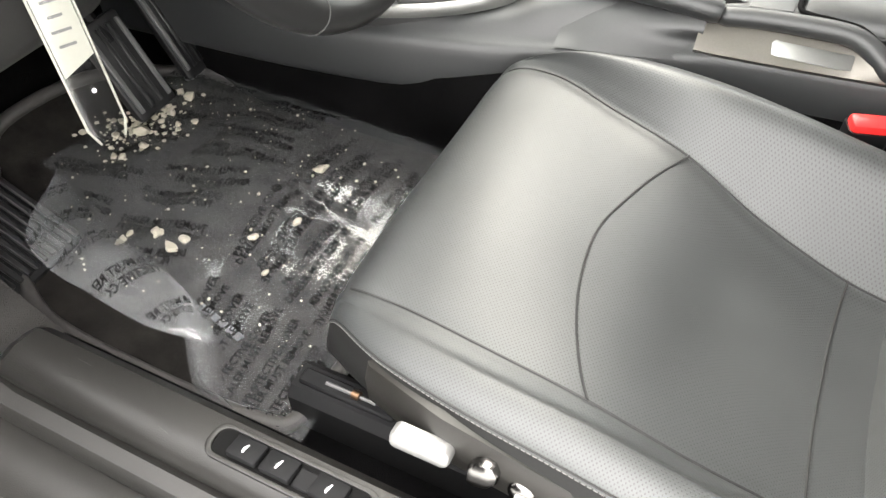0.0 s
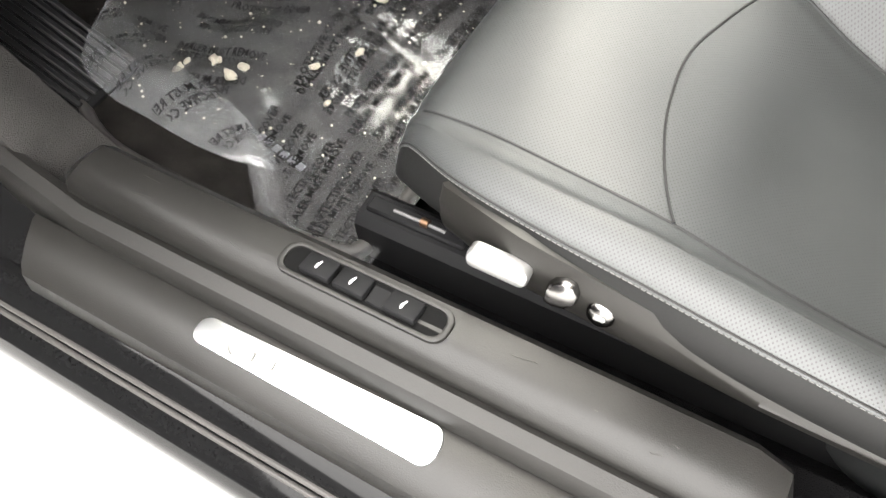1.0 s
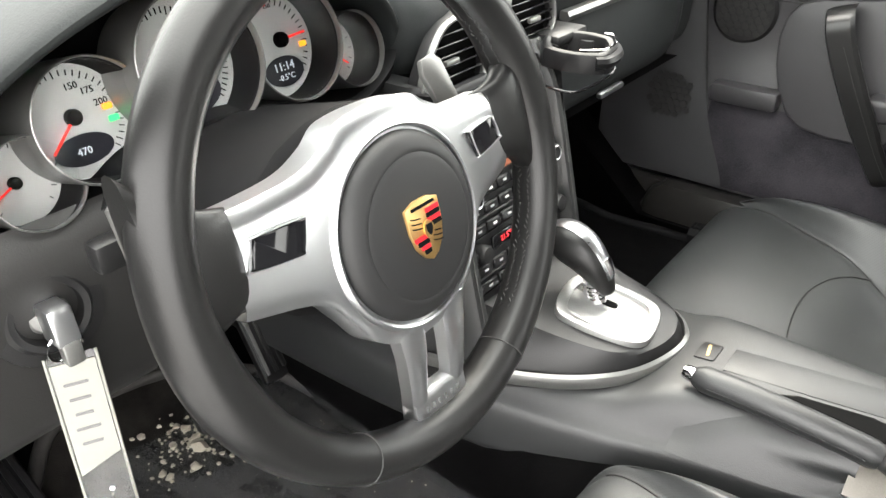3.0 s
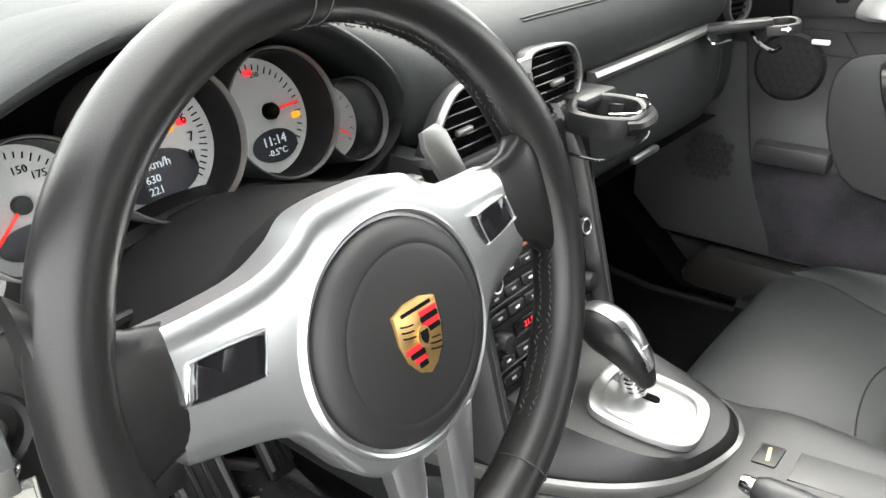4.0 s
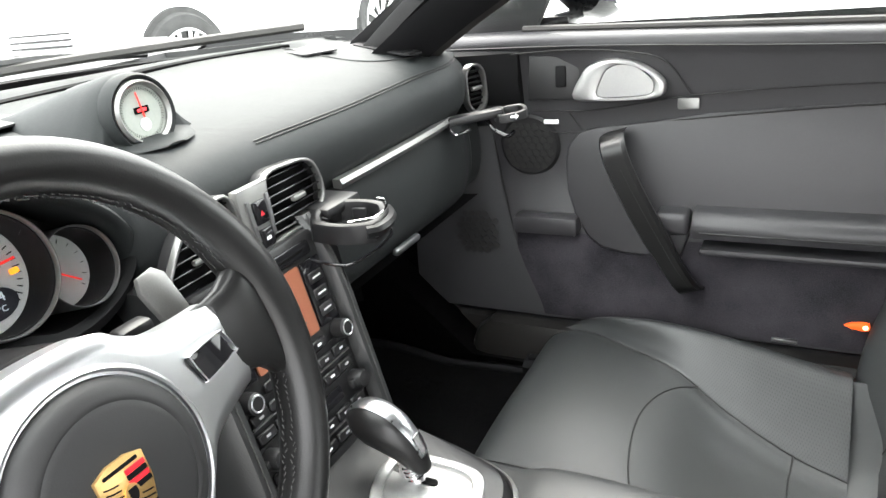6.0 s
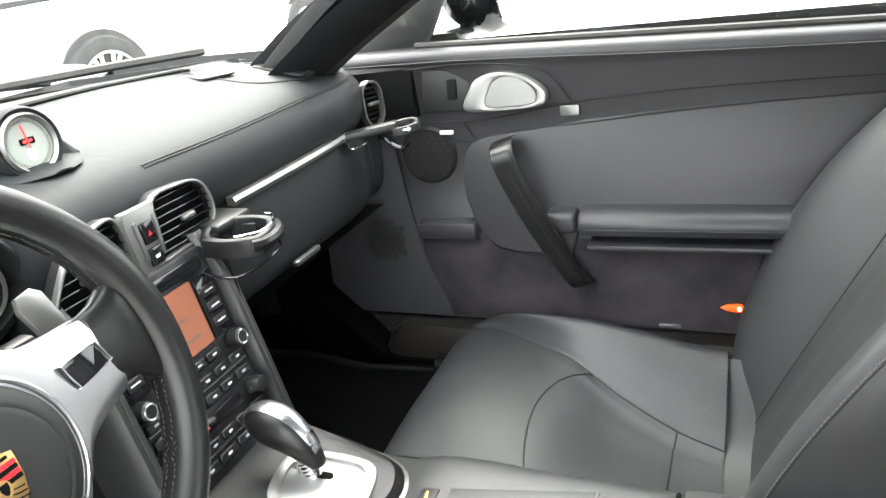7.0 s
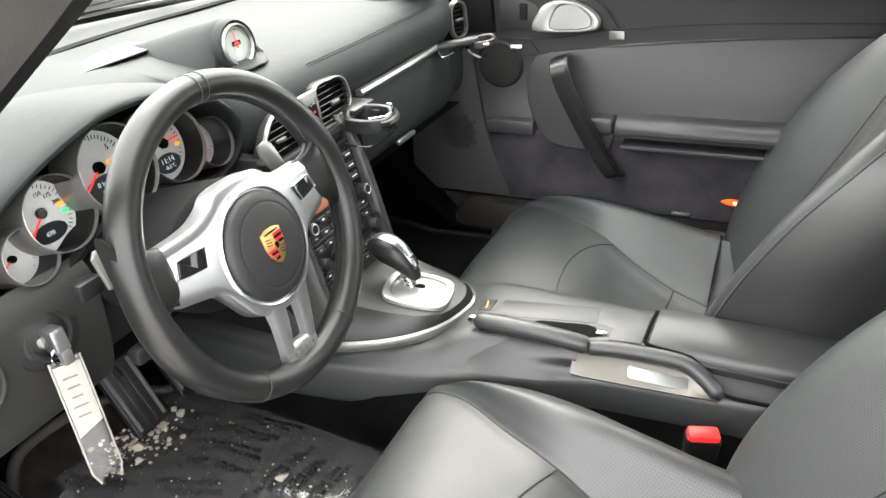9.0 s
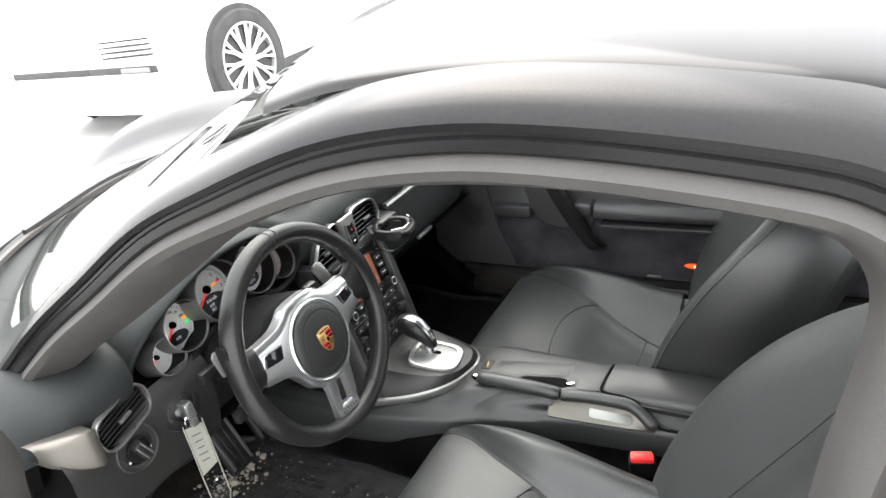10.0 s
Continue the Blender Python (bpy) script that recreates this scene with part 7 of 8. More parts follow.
    part("paper_slip", plate([(-0.0135, L * 0.46), (0.0135, L * 0.46), (0.0135, -L * 0.02), (-0.0135, -L * 0.10)], t @ pose(0, 0, -0.0006), 0.0008), PAPER, key, "cream paper slip", smooth=False)
    for k in range(5):
        part("writing_bar", plate(rrect(0.015 - 0.002 * (k % 3), 0.0022, 0.0005, 3, -0.001, L * (0.36 - 0.075 * k)), t @ pose(0, 0, 0.0003), 0.0004), GREYTRIM, key, smooth=False)
    tagout = [(-0.0155, L * 0.5), (0.0155, L * 0.5), (0.0155, -L * 0.40), (0.013, -L * 0.42), (0.012, -L * 0.49), (0.008, -L * 0.5), (0.005, -L * 0.445), (0.0, -L * 0.435), (-0.005, -L * 0.445), (-0.008, -L * 0.50), (-0.012, -L * 0.49), (-0.013, -L * 0.42), (-0.0155, -L * 0.40)]
    part("tag_sleeve", plate(tagout, t @ pose(0, 0, -0.0012), 0.0024, 0.0), SMOKE, key, "clear plastic sleeve", smooth=False, shadow=False)
    for s in (-1, 1):
        part("sleeve_edge", tube([t @ Vector((s * 0.0152, L * 0.5, 0)), t @ Vector((s * 0.0152, -L * 0.40, 0)), t @ Vector((s * 0.010, -L * 0.495, 0))], 0.0011, 5), PAPER, key, "milky sleeve edge")
    part("sleeve_dot", plate(circle(0.0018, 10, 0.002, -L * 0.2), t @ pose(0, 0, 0.0013), 0.0004), WHITEINK, key, smooth=False)


left_dash()


def gauge_details():
    for k, (y, z, r, lift) in enumerate(gauge_data):
        g = [c for c in cluster.children if c.name.split(".")[0] == "gauge"][k]
        m = facing((-0.516 + lift, y, z), DIAL) @ pose(0, 0, 0.0022)
        bm = None
        n = (14, 34, 46, 34, 14)[k]
        for i in range(n):
            a = radians(225 - 270 * i / (n - 1))
            q = m @ pose(0.80 * r * math.cos(a), 0.80 * r * math.sin(a), 0, 0, 0, math.degrees(a))
            bm = rbox(-r * (0.07 if i % 4 == 0 else 0.045), r * 0.05, -r * 0.010, r * 0.010, 0, 0.0004, 0, 1, q, bm)
        part("scale_mark", bm, INK, g, "black scale marks", smooth=False)
        na = radians((205, 222, 215, 4, -38)[k])
        hub = m @ pose((-0.05, 0, 0, 0.24, -0.05)[k] * r, (0.0, 0.08, 0.1, 0.05, 0.0)[k] * r, 0)
        part("needle", rbox(0.0, r * (0.72 if k != 3 else 0.55), -r * 0.022, r * 0.022, 0.003, 0.0042, 0.0002, 1, hub @ pose(0, 0, 0, 0, 0, math.degrees(na))), NEEDLE, g, "red needle")
        part("needle_hub", lathe([(0.001, 0.006), (r * 0.12, 0.006), (r * 0.14, 0.004), (r * 0.14, 0.0), (0.001, 0.0)], hub, 20), INK, g, "black hub")
        if k in (1, 2, 3):
            scr = [(0.0 + r * 0.52 * math.cos(a), -r * 0.47 + r * 0.26 * math.sin(a)) for a in [2 * math.pi * i / 28 for i in range(28)]]
            if k == 3:
                scr = [(r * 0.16 + r * 0.44 * math.cos(a), -r * 0.50 + r * 0.27 * math.sin(a)) for a in [2 * math.pi * i / 28 for i in range(28)]]
            if k == 2:
                scr = [(r * 0.60 * math.cos(a), -r * 0.42 + r * 0.34 * math.sin(a)) for a in [2 * math.pi * i / 28 for i in range(28)]]
            part("display", plate(scr, m @ pose(0, 0, 0.0002), 0.0006), LCD, g, "dark display", smooth=False)
        part("glass", plate(circle(r * 0.95, 32), m @ pose(0, 0, 0.030), 0.0008), LENS, g, "cover glass", smooth=False, shadow=False)
    G = [c for c in cluster.children if c.name.split(".")[0] == "gauge"]

    def put(k, text, u, v, size, mat):
        y, z, r, lift = gauge_data[k]
        words(text, size, facing((-0.516 + lift, y, z), DIAL) @ pose(u * r, v * r, 0.0034), mat, G[k], "numeral")

    for text, a in (("5", 45), ("6", 18), ("7", -6), ("8", -28)):
        put(2, text, 0.62 * math.cos(radians(a)), 0.62 * math.sin(radians(a)), 0.009, INK)
    put(2, "0 km/h", 0, -0.27, 0.008, LCDTEXT)
    put(2, "630", -0.08, -0.45, 0.007, LCDTEXT)
    put(2, "221", -0.08, -0.60, 0.007, LCDTEXT)
    for text, a in (("150", 75), ("175", 48), ("200", 20)):
        put(1, text, 0.58 * math.cos(radians(a)), 0.58 * math.sin(radians(a)), 0.0065, INK)
    put(1, "470", -0.02, -0.50, 0.007, LCDTEXT)
    put(3, "11:14", 0.16, -0.42, 0.0095, LCDTEXT)
    put(3, "-0.5°C", 0.16, -0.61, 0.0065, LCDTEXT)
    put(3, "175", -0.35, 0.62, 0.005, INK)
    put(3, "250", 0.15, 0.66, 0.005, INK)
    for k, u, v, mat in ((1, 0.62, 0.10, ORANGE), (1, 0.66, -0.12, GREEN), (2, 0.34, 0.12, ORANGE), (2, 0.55, 0.16, REDLAMP), (3, 0.05, 0.72, REDLAMP), (3, 0.72, -0.12, ORANGE), (3, -0.62, 0.05, REDLAMP), (2, 0.9, -0.95, REDLAMP)):
        y, z, r, lift = gauge_data[k]
        part("warning_lamp", plate(rrect(0.0075, 0.0045, 0.0012, 3), facing((-0.516 + lift, y, z), DIAL) @ pose(u * r, v * r, 0.0028), 0.0006), mat, G[k], "glowing warning lamp", smooth=False)
    k3 = gauge_data[3]
    part("needle", rbox(0.0, 0.013, -0.0009, 0.0009, 0.003, 0.0042, 0.0002, 1, facing((-0.518, k3[0], k3[1]), DIAL) @ pose(-0.016, 0.012, 0.002, 0, 0, 155)), NEEDLE, G[3], "short red needle")
    for y, z in ((-0.455, 0.715), (-0.118, 0.733)):
        part("trip_knob", lathe([(0.001, 0.012), (0.006, 0.012), (0.007, 0.008), (0.007, 0.0), (0.001, 0.0)], facing((-0.505, y, z), (1, 0, 0.1)), 20), PLASTIC, cluster, "black trip knob")


gauge_details()


def stopwatch_details():
    t = bpy.data.objects["dash_stopwatch"]
    m = facing((-0.545, 0.014, 0.864), (1, -0.05, 0.12)) @ pose(0, 0, 0.0032)
    bm = None
    for i in range(60):
        a = radians(6 * i)
        bm = rbox(-0.0016, 0.0012, -0.0002, 0.0002, 0, 0.0003, 0, 1, m @ pose(0.022 * math.cos(a), 0.022 * math.sin(a), 0, 0, 0, 6 * i), bm)
    part("scale_mark", bm, INK, t, smooth=False)
    part("needle", rbox(-0.004, 0.019, -0.0006, 0.0006, 0.001, 0.0016, 0, 1, m @ pose(0, 0, 0, 0, 0, 95)), NEEDLE, t, "red needle", smooth=False)
    part("display", plate(rrect(0.016, 0.006, 0.001, 3, 0, 0.003), m, 0.0006), INK, t, smooth=False)
    part("display_digit", plate(rrect(0.010, 0.0028, 0.0005, 3, 0, 0.003), m @ pose(0, 0, 0.0007), 0.0003), REDLAMP, t, smooth=False)
    part("small_dial", plate(circle(0.006, 20, 0, -0.010), m, 0.0003), GREYINK, t, smooth=False)


stopwatch_details()


# ---- centre stack details ----
def stack_details():
    m = stack_m @ pose(0, 0.0135, 0)
    for i in range(2):
        u = -0.0635 if i == 0 else 0.0635
        part("side_field", plate(rrect(0.030, 0.067, 0.002, 3, u, 0.047), m @ pose(0, 0, 0.0005), 0.002, 0.0006), PIANO, stack)
        for k in range(3):
            part("soft_key", rbox(u - 0.010, u + 0.010, 0.062 - 0.017 * k - 0.0055, 0.062 - 0.017 * k + 0.0055, 0.002, 0.0045, 0.001, 1, m), PLASTIC, stack)
            part("key_print", rbox(u - 0.006, u + 0.006, 0.062 - 0.017 * k - 0.0008, 0.062 - 0.017 * k + 0.0008, 0.0045, 0.0048, 0, 1, m), WHITEINK, stack, smooth=False)
        part("knob", lathe([(0.001, 0.014), (0.0075, 0.014), (0.0095, 0.012), (0.0105, 0.0), (0.001, 0.0)], m @ pose(u * 1.1, 0.002, 0.001), 28), PLASTIC, stack, "round black knob")
        part("knob_ring", lathe([(0.0062, 0.0142), (0.0072, 0.0148), (0.0080, 0.0142)], m @ pose(u * 1.1, 0.002, 0.001), 28), BRIGHT, stack, "bright knob ring")
    part("disc_slot", plate(rrect(0.14, 0.014, 0.003, 3, 0, 0.092), m @ pose(0, 0, 0.0005), 0.003, 0.001), PIANO, stack, "glossy slot panel")
    part("slot", rbox(-0.062, 0.058, 0.0905, 0.0925, 0.0035, 0.0042, 0, 1, m), INK, stack, smooth=False)
    for x, y, w in ((-0.02, 0.062, 0.020), (0.015, 0.05, 0.014), (-0.03, 0.035, 0.018), (0.02, 0.028, 0.022)):
        part("map_mark", rbox(x - w / 2, x + w / 2, y - 0.0008, y + 0.0008, 0.0026, 0.0029, 0, 1, m), GREYTRIM, stack, "dark map mark", smooth=False)
    for row, (v, n, h) in enumerate(((0.002, 4, 0.009), (-0.016, 6, 0.010), (-0.034, 6, 0.010), (-0.075, 6, 0.011), (-0.093, 5, 0.010))):
        w = (0.094 if row == 0 else 0.150) / n
        for k in range(n):
            u = (k + 0.5 - n / 2) * w
            part("button", rbox(u - w * 0.45, u + w * 0.45, v - h / 2, v + h / 2, 0.0, 0.004, 0.0012, 1, m), PLASTIC, stack)
            part("button_print", rbox(u - 0.0028, u + 0.0028, v - 0.0011, v + 0.0011, 0.004, 0.0043, 0, 1, m), GREYINK if (k + row) % 3 else WHITEINK, stack, "pale symbol", smooth=False)
        part("button_lip", rbox(-0.075, 0.075, v - h / 2 - 0.0026, v - h / 2 - 0.0012, 0.0, 0.003, 0, 1, m), SILVER if row in (1, 3) else PLASTIC, stack, smooth=False)
    part("climate_display", plate(rrect(0.09, 0.014, 0.002, 3, 0, -0.055), m @ pose(0, 0, 0.0005), 0.002, 0.0005), PIANO, stack)
    words("21.5°C", 0.008, m @ pose(-0.02, -0.055, 0.0028), REDLAMP, stack, "temperature")
    for u in (-0.068, 0.068):
        part("rocker", lathe([(0.001, 0.016), (0.008, 0.015), (0.010, 0.010), (0.010, 0.0), (0.001, 0.0)], m @ pose(u, -0.055, 0.0), 24), PLASTIC, stack)
        part("rocker_wing", rbox(u - 0.014, u + 0.014, -0.060, -0.050, 0.003, 0.010, 0.003, 2, m), PLASTIC, stack)
    col = thing("vent_column", "silver panel with hazard button between the vents", "switch panel", (-0.45, 0.021, 0.74))
    c = facing((-0.447, 0.029, 0.765), (1, 0.02, 0.1))
    part("plate", plate([(-0.023, 0.031), (0.0225, 0.031), (0.012, -0.012), (0.007, -0.035), (-0.022, -0.035), (-0.0235, 0.0)], c @ pose(0, 0, -0.004), 0.008, 0.003), SILVER, col, "satin silver plate")
    part("hazard_button", rbox(-0.009, 0.009, -0.006, 0.016, 0.003, 0.007, 0.002, 2, c), PIANO, col, "black hazard button")
    part("hazard_triangle", plate([(-0.0028, 0.002), (0.0028, 0.002), (0.0, 0.0068)], c @ pose(0, 0, 0.0071), 0.0004), RED, col, "red triangle", smooth=False)
    part("lock_button", rbox(-0.009, 0.009, -0.028, -0.010, 0.003, 0.007, 0.002, 2, c), PIANO, col, "black lock button")
    part("lock_print", rbox(-0.003, 0.003, -0.021, -0.018, 0.007, 0.0073, 0, 1, c), WHITEINK, col, smooth=False)
    for s in (-1, 1):
        part("wheel_roller", rbox(s * 0.0125 - 0.0022, s * 0.0125 + 0.0022, -0.02, 0.02, 0.003, 0.007, 0.0015, 2, c @ pose(0, 0, 0, 0, 0, -4 * s)), GREYTRIM, col, "ribbed roller")


stack_details()


def cup_holders():
    h = thing("cup_holder", "folded-out black cup holder with chrome edge", "cup holder", (-0.46, 0.13, 0.73), group="cup holders")
    c = Vector((-0.407, 0.114, 0.734))
    o, i = [], []
    for k in range(32):
        a = 2 * math.pi * k / 32
        sq = 1 / max(abs(math.cos(a)), abs(math.sin(a))) ** 0.35
        o.append((0.039 * sq * math.cos(a), 0.037 * sq * math.sin(a)))
        i.append((0.028 * sq ** 0.8 * math.cos(a), 0.027 * sq ** 0.8 * math.sin(a)))
    part("ring", frame_plate(o, i, Matrix.Translation(c) @ pose(0, 0, -0.010, 3, 4, 20), 0.020, 0.005), GLOSSPLASTIC, h, "gloss black ring")
    part("arm", rbox(-0.475, -0.425, 0.105, 0.165, 0.735, 0.747, 0.004, 2), PLASTIC, h)
    edge = [c + Matrix.Rotation(radians(20), 3, "Z") @ Vector((a * 0.97, b * 0.97, 0.0105)) for a, b in o[-7:] + o[:6]]
    part("chrome_edge", tube(edge, 0.0012, 8), CHROME, h, "chrome edge")
    face = [c + Matrix.Rotation(radians(20), 3, "Z") @ Vector((a * 1.02, b * 1.02, -0.002)) for a, b in o[-5:] + o[:6]]
    part("gloss_face", tube(face, 0.0065, 8, flat=1.0), GLOSSPLASTIC, h, "gloss black face")
    part("support_wire", tube(cr([c + Vector(v) for v in ((-0.045, -0.03, -0.010), (-0.030, -0.042, -0.024), (0.012, -0.046, -0.028), (0.026, -0.030, -0.028), (0.030, 0.020, -0.024), (0.018, 0.036, -0.018), (-0.03, 0.042, -0.012))], 6), 0.0016, 8), PIANO, h, "bent dark wire")
    for k in range(3):
        a = radians(100 + 60 * k)
        part("clip_finger", rbox(-0.003, 0.003, -0.008, 0.008, -0.008, 0.004, 0.001, 1, Matrix.Translation(c + Vector((0.027 * math.cos(a), 0.027 * math.sin(a), 0))) @ pose(0, 0, 0, 0, 0, math.degrees(a))), PLASTIC, h)
    g = thing("cup_holder", "half-folded black cup holder at the dash end", "cup holder", (-0.47, 0.51, 0.745), group="cup holders")
    part("arm", rbox(-0.045, 0.045, -0.012, 0.012, -0.006, 0.006, 0.004, 2, Matrix.Translation((-0.440, 0.490, 0.748)) @ pose(0, 0, 0, 0, -6, 26)), PLASTIC, g)
    ring = [(a * 0.62, b * 0.62) for a, b in o]
    rin = [(a * 0.62, b * 0.62) for a, b in i]
    part("ring", frame_plate(ring, rin, Matrix.Translation((-0.392, 0.517, 0.748)) @ pose(0, 0, -0.006, 4, -6, 30), 0.012, 0.003), PLASTIC, g, "small black ring")
    part("arrow_mark", plate([(-0.006, -0.0015), (0.001, -0.0015), (0.001, -0.004), (0.006, 0.0), (0.001, 0.004), (0.001, 0.0015), (-0.006, 0.0015)], facing((-0.379, 0.497, 0.748), (0.6, -0.8, 0.1)) @ pose(0, 0, 0.002), 0.0006), WHITEINK, g, "white arrow", smooth=False)
    part("support_wire", tube(cr([(-0.425, 0.505, 0.742), (-0.412, 0.500, 0.728), (-0.395, 0.505, 0.718), (-0.388, 0.515, 0.722)], 6), 0.003, 8), PIANO, g, "folded wire")
    part("hinge_loop", tube(cr([(-0.47, 0.470, 0.738), (-0.455, 0.462, 0.730), (-0.44, 0.480, 0.733)], 6), 0.0022, 8), CHROME, g, "chrome loop")


cup_holders()


def dash_top():
    g = thing("defroster_vent", "slim black defroster grille in the dash top", "vent", (-0.70, 0.46, 0.85))
    for k in range(9):
        part("slat", rbox(-0.010, 0.010, -0.0035, 0.0035, 0, 0.003, 0.001, 1, Matrix.Translation((-0.645 + 0.0175 * k, 0.545 - 0.0105 * k, 0.8478 - 0.0006 * k)) @ pose(0, 0, 0, 0, 0, 75)), INK, g)
    part("frame", plate(rrect(0.175, 0.030, 0.014, 6), Matrix.Translation((-0.575, 0.503, 0.8452)) @ pose(0, 0, 0, 0, 2.4, -31), 0.0025, 0.0008), SOFTBLACK, g)
    s = thing("dash_speaker", "flat perforated speaker grille on the dash top", "speaker", (-0.70, 0.47, 0.85), group="dash speakers")
    part("grille", plate(rrect(0.15, 0.055, 0.010, 5), Matrix.Translation((-0.705, 0.475, 0.8518)) @ pose(0, 0, 0, 0, 0, -31), 0.003, 0.001), PLASTIC, s)
    s = thing("dash_speaker", "flat dark speaker grille beside the stopwatch pod", "speaker", (-0.82, -0.03, 0.85), group="dash speakers")
    part("grille", plate(rrect(0.15, 0.20, 0.03, 5), pose(-0.765, -0.06, 0.8550, 0, -2.2, 0), 0.0022, 0.0008), PLASTIC, s)
    slot = thing("defroster_slot", "long dark defroster slot across the dash top", "vent", (-0.83, 0, 0.86))
    line = cr([(-0.75, -0.42, 0), (-0.82, -0.2, 0), (-0.852, 0.0, 0), (-0.850, 0.147, 0), (-0.838, 0.231, 0), (-0.818, 0.357, 0), (-0.745, 0.489, 0)], 6)
    part("opening", loft([[p + Vector((a, 0, z)) for a, z in ((-0.009, 0.852), (-0.009, 0.8615), (0.009, 0.8605), (0.009, 0.852))] for p in line]), INK, slot)


dash_top()


# ---- sill switches, belt buckle, mirror ----
def sill_switches():
    sw = thing("sill_switches", "black lid release switches in the door sill", "switches", (-0.192, -0.582, 0.384))
    m = pose(-0.192, -0.5815, 0.3855)
    part("recess_rim", frame_plate(rrect(0.146, 0.030, 0.012, 6), rrect(0.136, 0.022, 0.009, 6), m, 0.003, 0.001), SILLMAT, sw, "raised rim")
    part("recess", plate(rrect(0.138, 0.024, 0.010, 6), m, 0.0008), INK, sw, "dark recess", smooth=False)
    for x in (-0.038, -0.008, 0.035):
        k = part("rocker", rbox(x - 0.0135, x + 0.0135, -0.0095, 0.0095, 0.0, 0.007, 0.002, 2, m @ pose(0, 0, 0, -8, 0, 0)), SOFTBLACK, sw, "black rocker")
        car = [(-0.006, -0.002), (0.006, -0.002), (0.006, 0.0004), (0.003, 0.001), (0.0005, 0.003), (-0.003, 0.003), (-0.006, 0.0008)]
        part("symbol", plate(car, m @ pose(x, 0.0, 0.0078, -8, 0, 78) @ Matrix.Diagonal((0.6, 0.42, 1, 1)), 0.0004), WHITEINK, k, "white car outline", smooth=False)
    part("finger_well", rbox(0.006, 0.022, -0.008, 0.008, 0.0, 0.0025, 0.001, 1, m), SOFTBLACK, sw)


sill_switches()


def script_mark():
    p = [c for c in driver_sill.children if c.name.startswith("tread_plate")][0]
    pts = [(-0.278, -0.664), (-0.272, -0.656), (-0.262, -0.654), (-0.268, -0.660), (-0.262, -0.667), (-0.252, -0.662), (-0.246, -0.658), (-0.244, -0.665), (-0.236, -0.660), (-0.228, -0.657), (-0.226, -0.664), (-0.214, -0.659), (-0.205, -0.657)]
    part("embossed_stroke", tube(cr([(a, b + 0.006, 0.3588) for a, b in pts], 5), 0.0008, 6), SILVER, p, "embossed flowing stroke")


script_mark()


def scuffs():
    """Pale scratches where shoes have rubbed the sill's edge."""
    rng = random.Random(21)
    cover = [c for c in driver_sill.children if c.name.startswith("scuff_panel")][0]
    for k in range(16):
        x, y = rng.uniform(-0.43, -0.33), -0.6785 + rng.uniform(-0.0015, 0.002)
        z = 0.3502 - (abs(y) - 0.676) * 0.85
        part("scratch", tube([(x, y, z), (x + rng.uniform(0.003, 0.009), y - rng.uniform(0.001, 0.004), z - 0.0015)], rng.uniform(0.0003, 0.0006), 4), RUBWEAR, cover)
    for k in range(10):
        x, y = rng.uniform(-0.45, 0.1), rng.uniform(-0.604, -0.565)
        part("scratch", tube([(x, y, 0.3862), (x + rng.uniform(0.006, 0.02), y + rng.uniform(-0.003, 0.003), 0.3862)], 0.0003, 4), RUBWEAR, cover)


scuffs()


def buckle():
    b = thing("belt_buckle", "black seat belt buckle with red release button", "buckle", (0.125, -0.075, 0.36))
    m = Matrix.Translation((0.124, -0.072, 0.40)) @ pose(0, 0, 0, 4, 4, 20)
    part("housing", loft([[m @ Vector((a, b, z)) for a, b in rrect(w, d, 0.006, 4)] for z, w, d in ((-0.075, 0.026, 0.018), (-0.06, 0.032, 0.021), (-0.01, 0.037, 0.023), (0.036, 0.041, 0.025), (0.040, 0.041, 0.025))]), GLOSSPLASTIC, b)
    part("release_button", rbox(-0.0185, 0.0185, -0.0105, 0.0105, 0.032, 0.048, 0.004, 2, m), REDPLASTIC, b, "red release button")
    part("stalk", rbox(-0.012, 0.012, -0.005, 0.005, -0.12, -0.06, 0.003, 2, m), SOFTBLACK, b)


buckle()


def side_mirror():
    mr = thing("wing_mirror", "black wing mirror outside the passenger window", "mirror", (-0.40, 0.80, 0.86))
    secs = []
    for y, w, h, x in ((0.745, 0.02, 0.02, -0.37), (0.76, 0.055, 0.05, -0.35), (0.80, 0.075, 0.068, -0.34), (0.88, 0.075, 0.068, -0.33), (0.93, 0.06, 0.055, -0.32), (0.95, 0.03, 0.03, -0.32)):
        secs.append([Vector((x + (w if math.cos(a) < 0 else 0.03) * math.cos(a), y, 0.905 + h * math.sin(a))) for a in [2 * math.pi * k / 20 for k in range(20)]])
    part("housing", loft(secs), PAINT, mr)
    part("glass", plate(rrect(0.17, 0.105, 0.04, 6), facing((-0.298, 0.845, 0.905), (1, -0.12, 0.0)), 0.004, 0.001), CHROME, mr, "mirror glass")
    part("stem", rbox(-0.44, -0.36, 0.70, 0.79, 0.838, 0.858, 0.008, 2), PAINT, mr)


side_mirror()


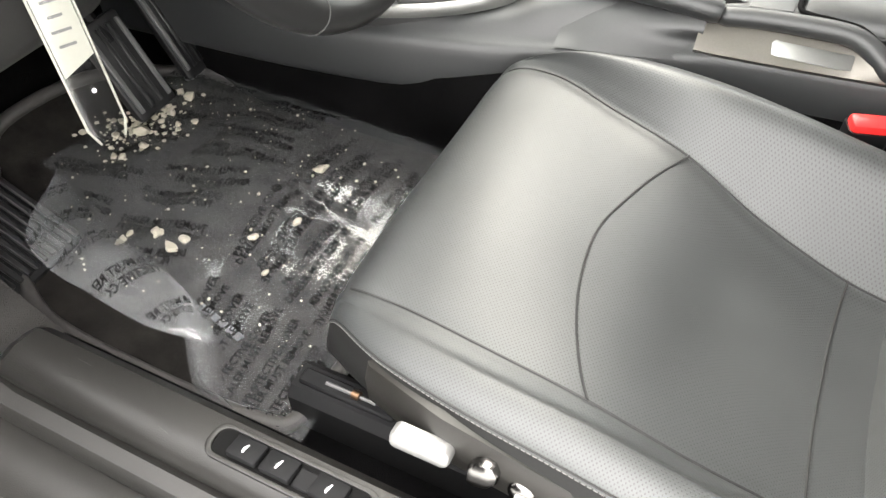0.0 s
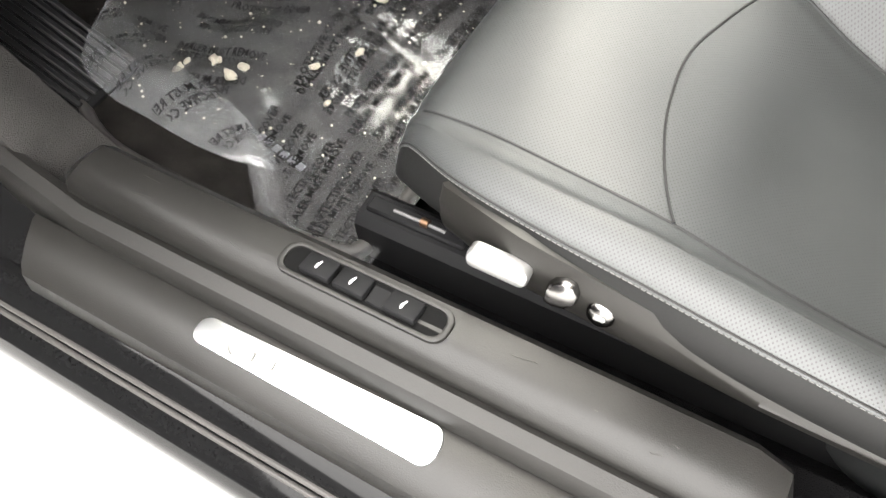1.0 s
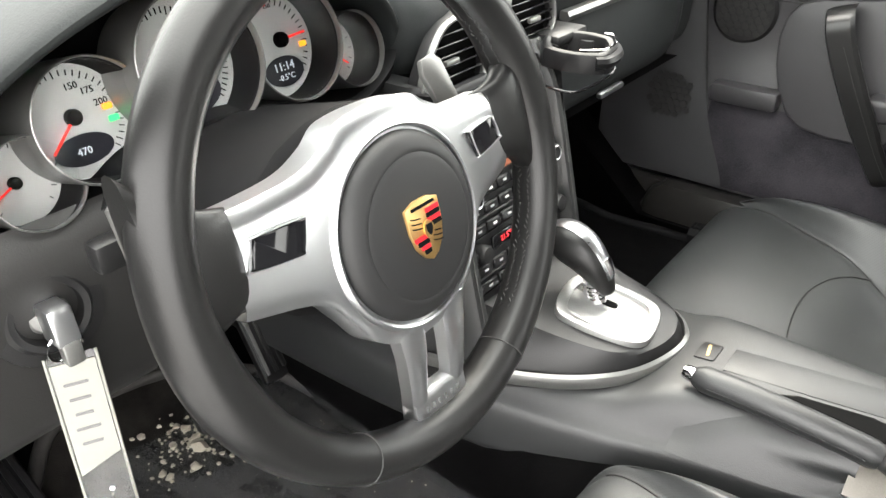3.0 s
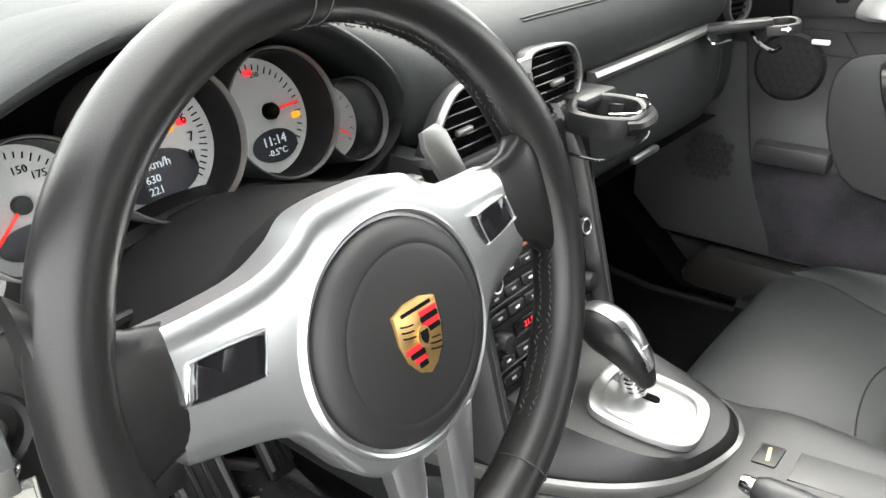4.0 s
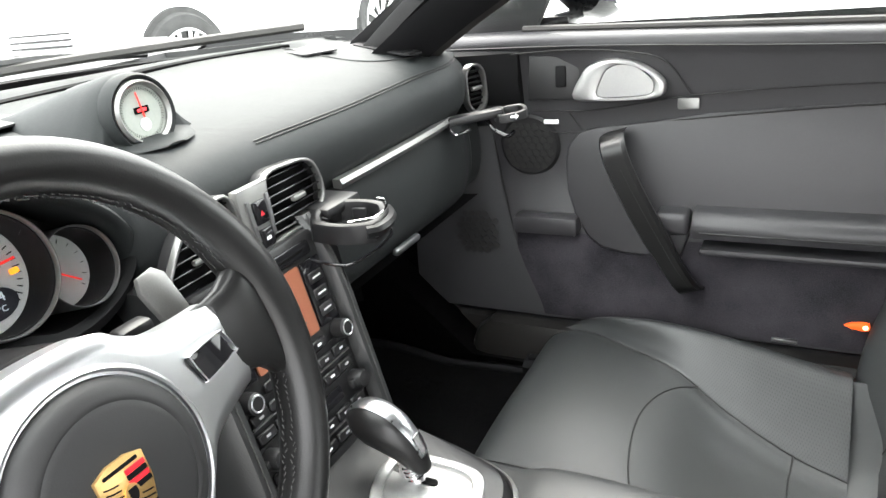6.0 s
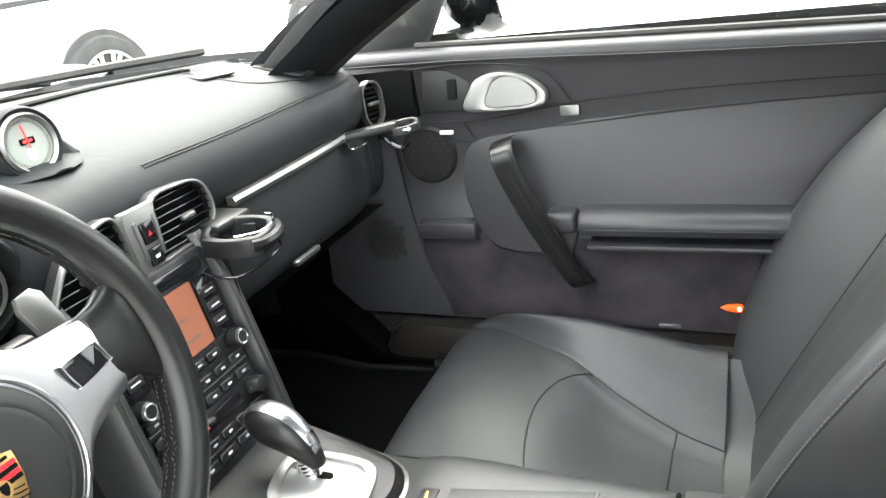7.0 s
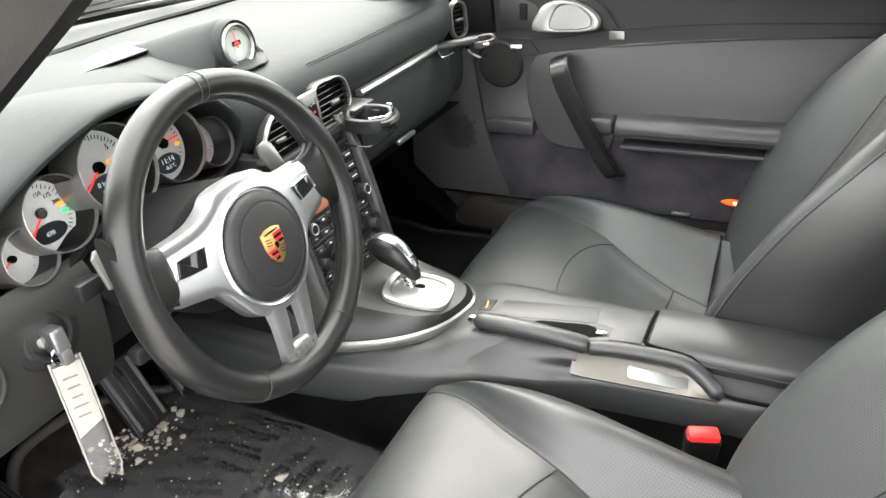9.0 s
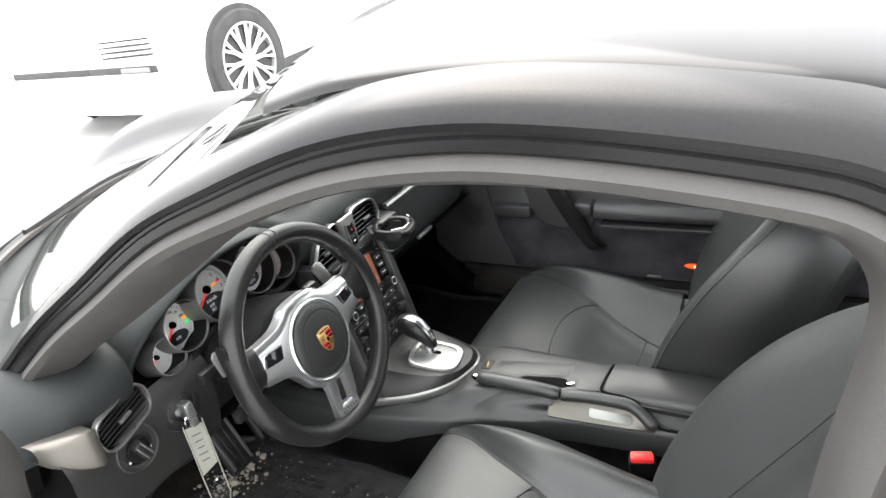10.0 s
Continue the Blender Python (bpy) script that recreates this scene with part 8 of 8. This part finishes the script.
# ---- passenger door details ----
def door_details():
    def bead(pts, r=0.0014, name="panel_seam", mat=SEAM):
        part(name, tube(cr(pts, 8), r, 6), mat, door)

    bead([(-0.40, 0.634, 0.692), (-0.345, 0.634, 0.690), (-0.30, 0.6355, 0.694), (-0.20, 0.636, 0.708), (0.0, 0.636, 0.727), (0.2, 0.636, 0.737), (0.40, 0.636, 0.742)])
    bead([(-0.40, 0.632, 0.724), (-0.30, 0.632, 0.726), (-0.16, 0.633, 0.746), (0.0, 0.633, 0.757), (0.2, 0.633, 0.762), (0.40, 0.633, 0.764)])
    bead([(-0.44, 0.624, 0.812), (-0.34, 0.624, 0.816), (-0.25, 0.625, 0.810), (-0.20, 0.627, 0.795), (-0.165, 0.631, 0.748)])
    bead([(-0.345, 0.634, 0.722), (-0.325, 0.635, 0.694)])
    bead([(-0.57, 0.622, 0.823), (-0.3, 0.6225, 0.821), (0.0, 0.6225, 0.811), (0.4, 0.6225, 0.802)], 0.0016)
    # the raised armrest field and its rounded front
    field = [(-0.302, 0.697), (-0.330, 0.689), (-0.346, 0.670), (-0.350, 0.64), (-0.345, 0.60), (-0.331, 0.562), (-0.312, 0.533), (-0.29, 0.517), (-0.25, 0.510), (-0.17, 0.510), (-0.16, 0.545), (0.5, 0.545), (0.5, 0.742), (0.2, 0.737), (0.0, 0.727), (-0.142, 0.717), (-0.22, 0.706)]
    part("padded_field", plate([(x, (z - 0.70) * 1.02) for x, z in field], facing((0, 0.645, 0.70), (0, -1, 0.217)), 0.012, 0.004, 3), VINYL, door, "padded black vinyl field")
    part("arm_stub", rbox(-0.205, -0.157, 0.572, 0.62, 0.555, 0.588, 0.008, 3), VINYL, door, "short armrest end")
    part("pocket_step", rbox(-0.43, -0.325, 0.585, 0.618, 0.536, 0.566, 0.006, 2), VINYL, door, "storage pocket edge")
    part("front_cheek", Sheet([[Vector((-0.62 + (edge + 0.62) * q, y - 0.004, z)) for z, y, edge in ((0.70, 0.634, -0.474), (0.6, 0.620, -0.455), (0.5, 0.604, -0.428), (0.42, 0.597, -0.394), (0.39, 0.597, -0.386))] for q in (0, 0.5, 1)]).mesh(10, 14), CHEEK, door, "black footwell cheek panel")
    bead([(-0.474, 0.634, 0.70), (-0.455, 0.622, 0.60), (-0.43, 0.606, 0.50), (-0.395, 0.600, 0.425)])
    for cx, cz, cols, rows_n, y in ((-0.412, 0.668, 7, 7, 0.6335), (-0.50, 0.53, 6, 7, 0.606)):
        for i in range(cols):
            for j in range(rows_n):
                u, v = (i - cols / 2 + 0.5 + 0.5 * (j % 2)) * 0.012, (j - rows_n / 2 + 0.5) * 0.0105
                if math.hypot(u, v) < 0.042:
                    yy = y + 0.05 * (cz + v - 0.668) * (1 if cx < -0.45 else 0)
                    part("grille_cell", plate(circle(0.0056, 6, u, v), facing((cx, yy - 0.0045 if cx < -0.45 else yy - 0.0005, cz), (0, -1, 0)), 0.0006), KNEE, door, smooth=False)
    part("courtesy_lamp", plate(rrect(0.024, 0.007, 0.002, 4), facing((-0.372, 0.630, 0.708), (0, -1, 0.1)), 0.003, 0.001), WHITEINK, door, "small white courtesy lamp")
    part("switch_bezel", plate([(-0.05, -0.03), (0.03, -0.03), (0.032, 0.034), (-0.045, 0.036)], facing((-0.358, 0.636, 0.772), (0.12, -1, 0.05)), 0.004, 0.002), PLASTIC, door, "black switch bezel")
    part("speaker_cowl", loft([[Vector((x, y, z)) for y, z in ((0.66, 0.82), (y0, 0.815), (y0 - 0.004, 0.77), (y0 + 0.01, 0.735), (0.66, 0.73))] for x, y0 in ((-0.55, 0.60), (-0.47, 0.612), (-0.42, 0.626))]), SOFTBLACK, door, "dark mirror-corner cowl")
    part("window_seal", tube([(-0.42, 0.660, 0.844), (0.0, 0.660, 0.835), (0.66, 0.660, 0.820)], 0.006, 8), RUBBER, door, "black window seal")
    part("mirror_sail", plate([(-0.66, 0.10), (-0.417, 0.10), (-0.396, 0.135), (-0.352, 0.222), (-0.42, 0.195), (-0.60, 0.12)], facing((0, 0.664, 0.72), (0, -1, 0.10)), 0.010, 0.003), PLASTIC, door, "black mirror corner panel")
    pull = cr([(-0.250, 0.5405, 0.66), (-0.22, 0.5405, 0.60), (-0.18, 0.549, 0.52), (-0.160, 0.562, 0.48)], 10)
    part("handle_stitching", stitches([p + Vector((0.006, 0, 0.002)) for p in pull], 0.005, 0.0035, 0.0005), DARKTHREAD, door, "grey stitching")
    part("arm_seam", tube([(-0.14, 0.5615, 0.5665), (0.35, 0.5615, 0.5665)], 0.0012, 6), SEAM, door)
    part("lower_sill_lamp", rbox(-0.04, -0.005, 0.592, 0.598, 0.392, 0.398, 0.001, 1), SILVER, door, "small silver clip")


door_details()


def seat_bits():
    for s, at in ((passenger_seat, Vector((0.089, 0.535, 0.318))),):
        part("recliner_cover", plate(rrect(0.05, 0.045, 0.015, 5), facing(at, (0.3, -1, 0.3)), 0.012, 0.003), SILVER, s, "silver recliner cover")


seat_bits()
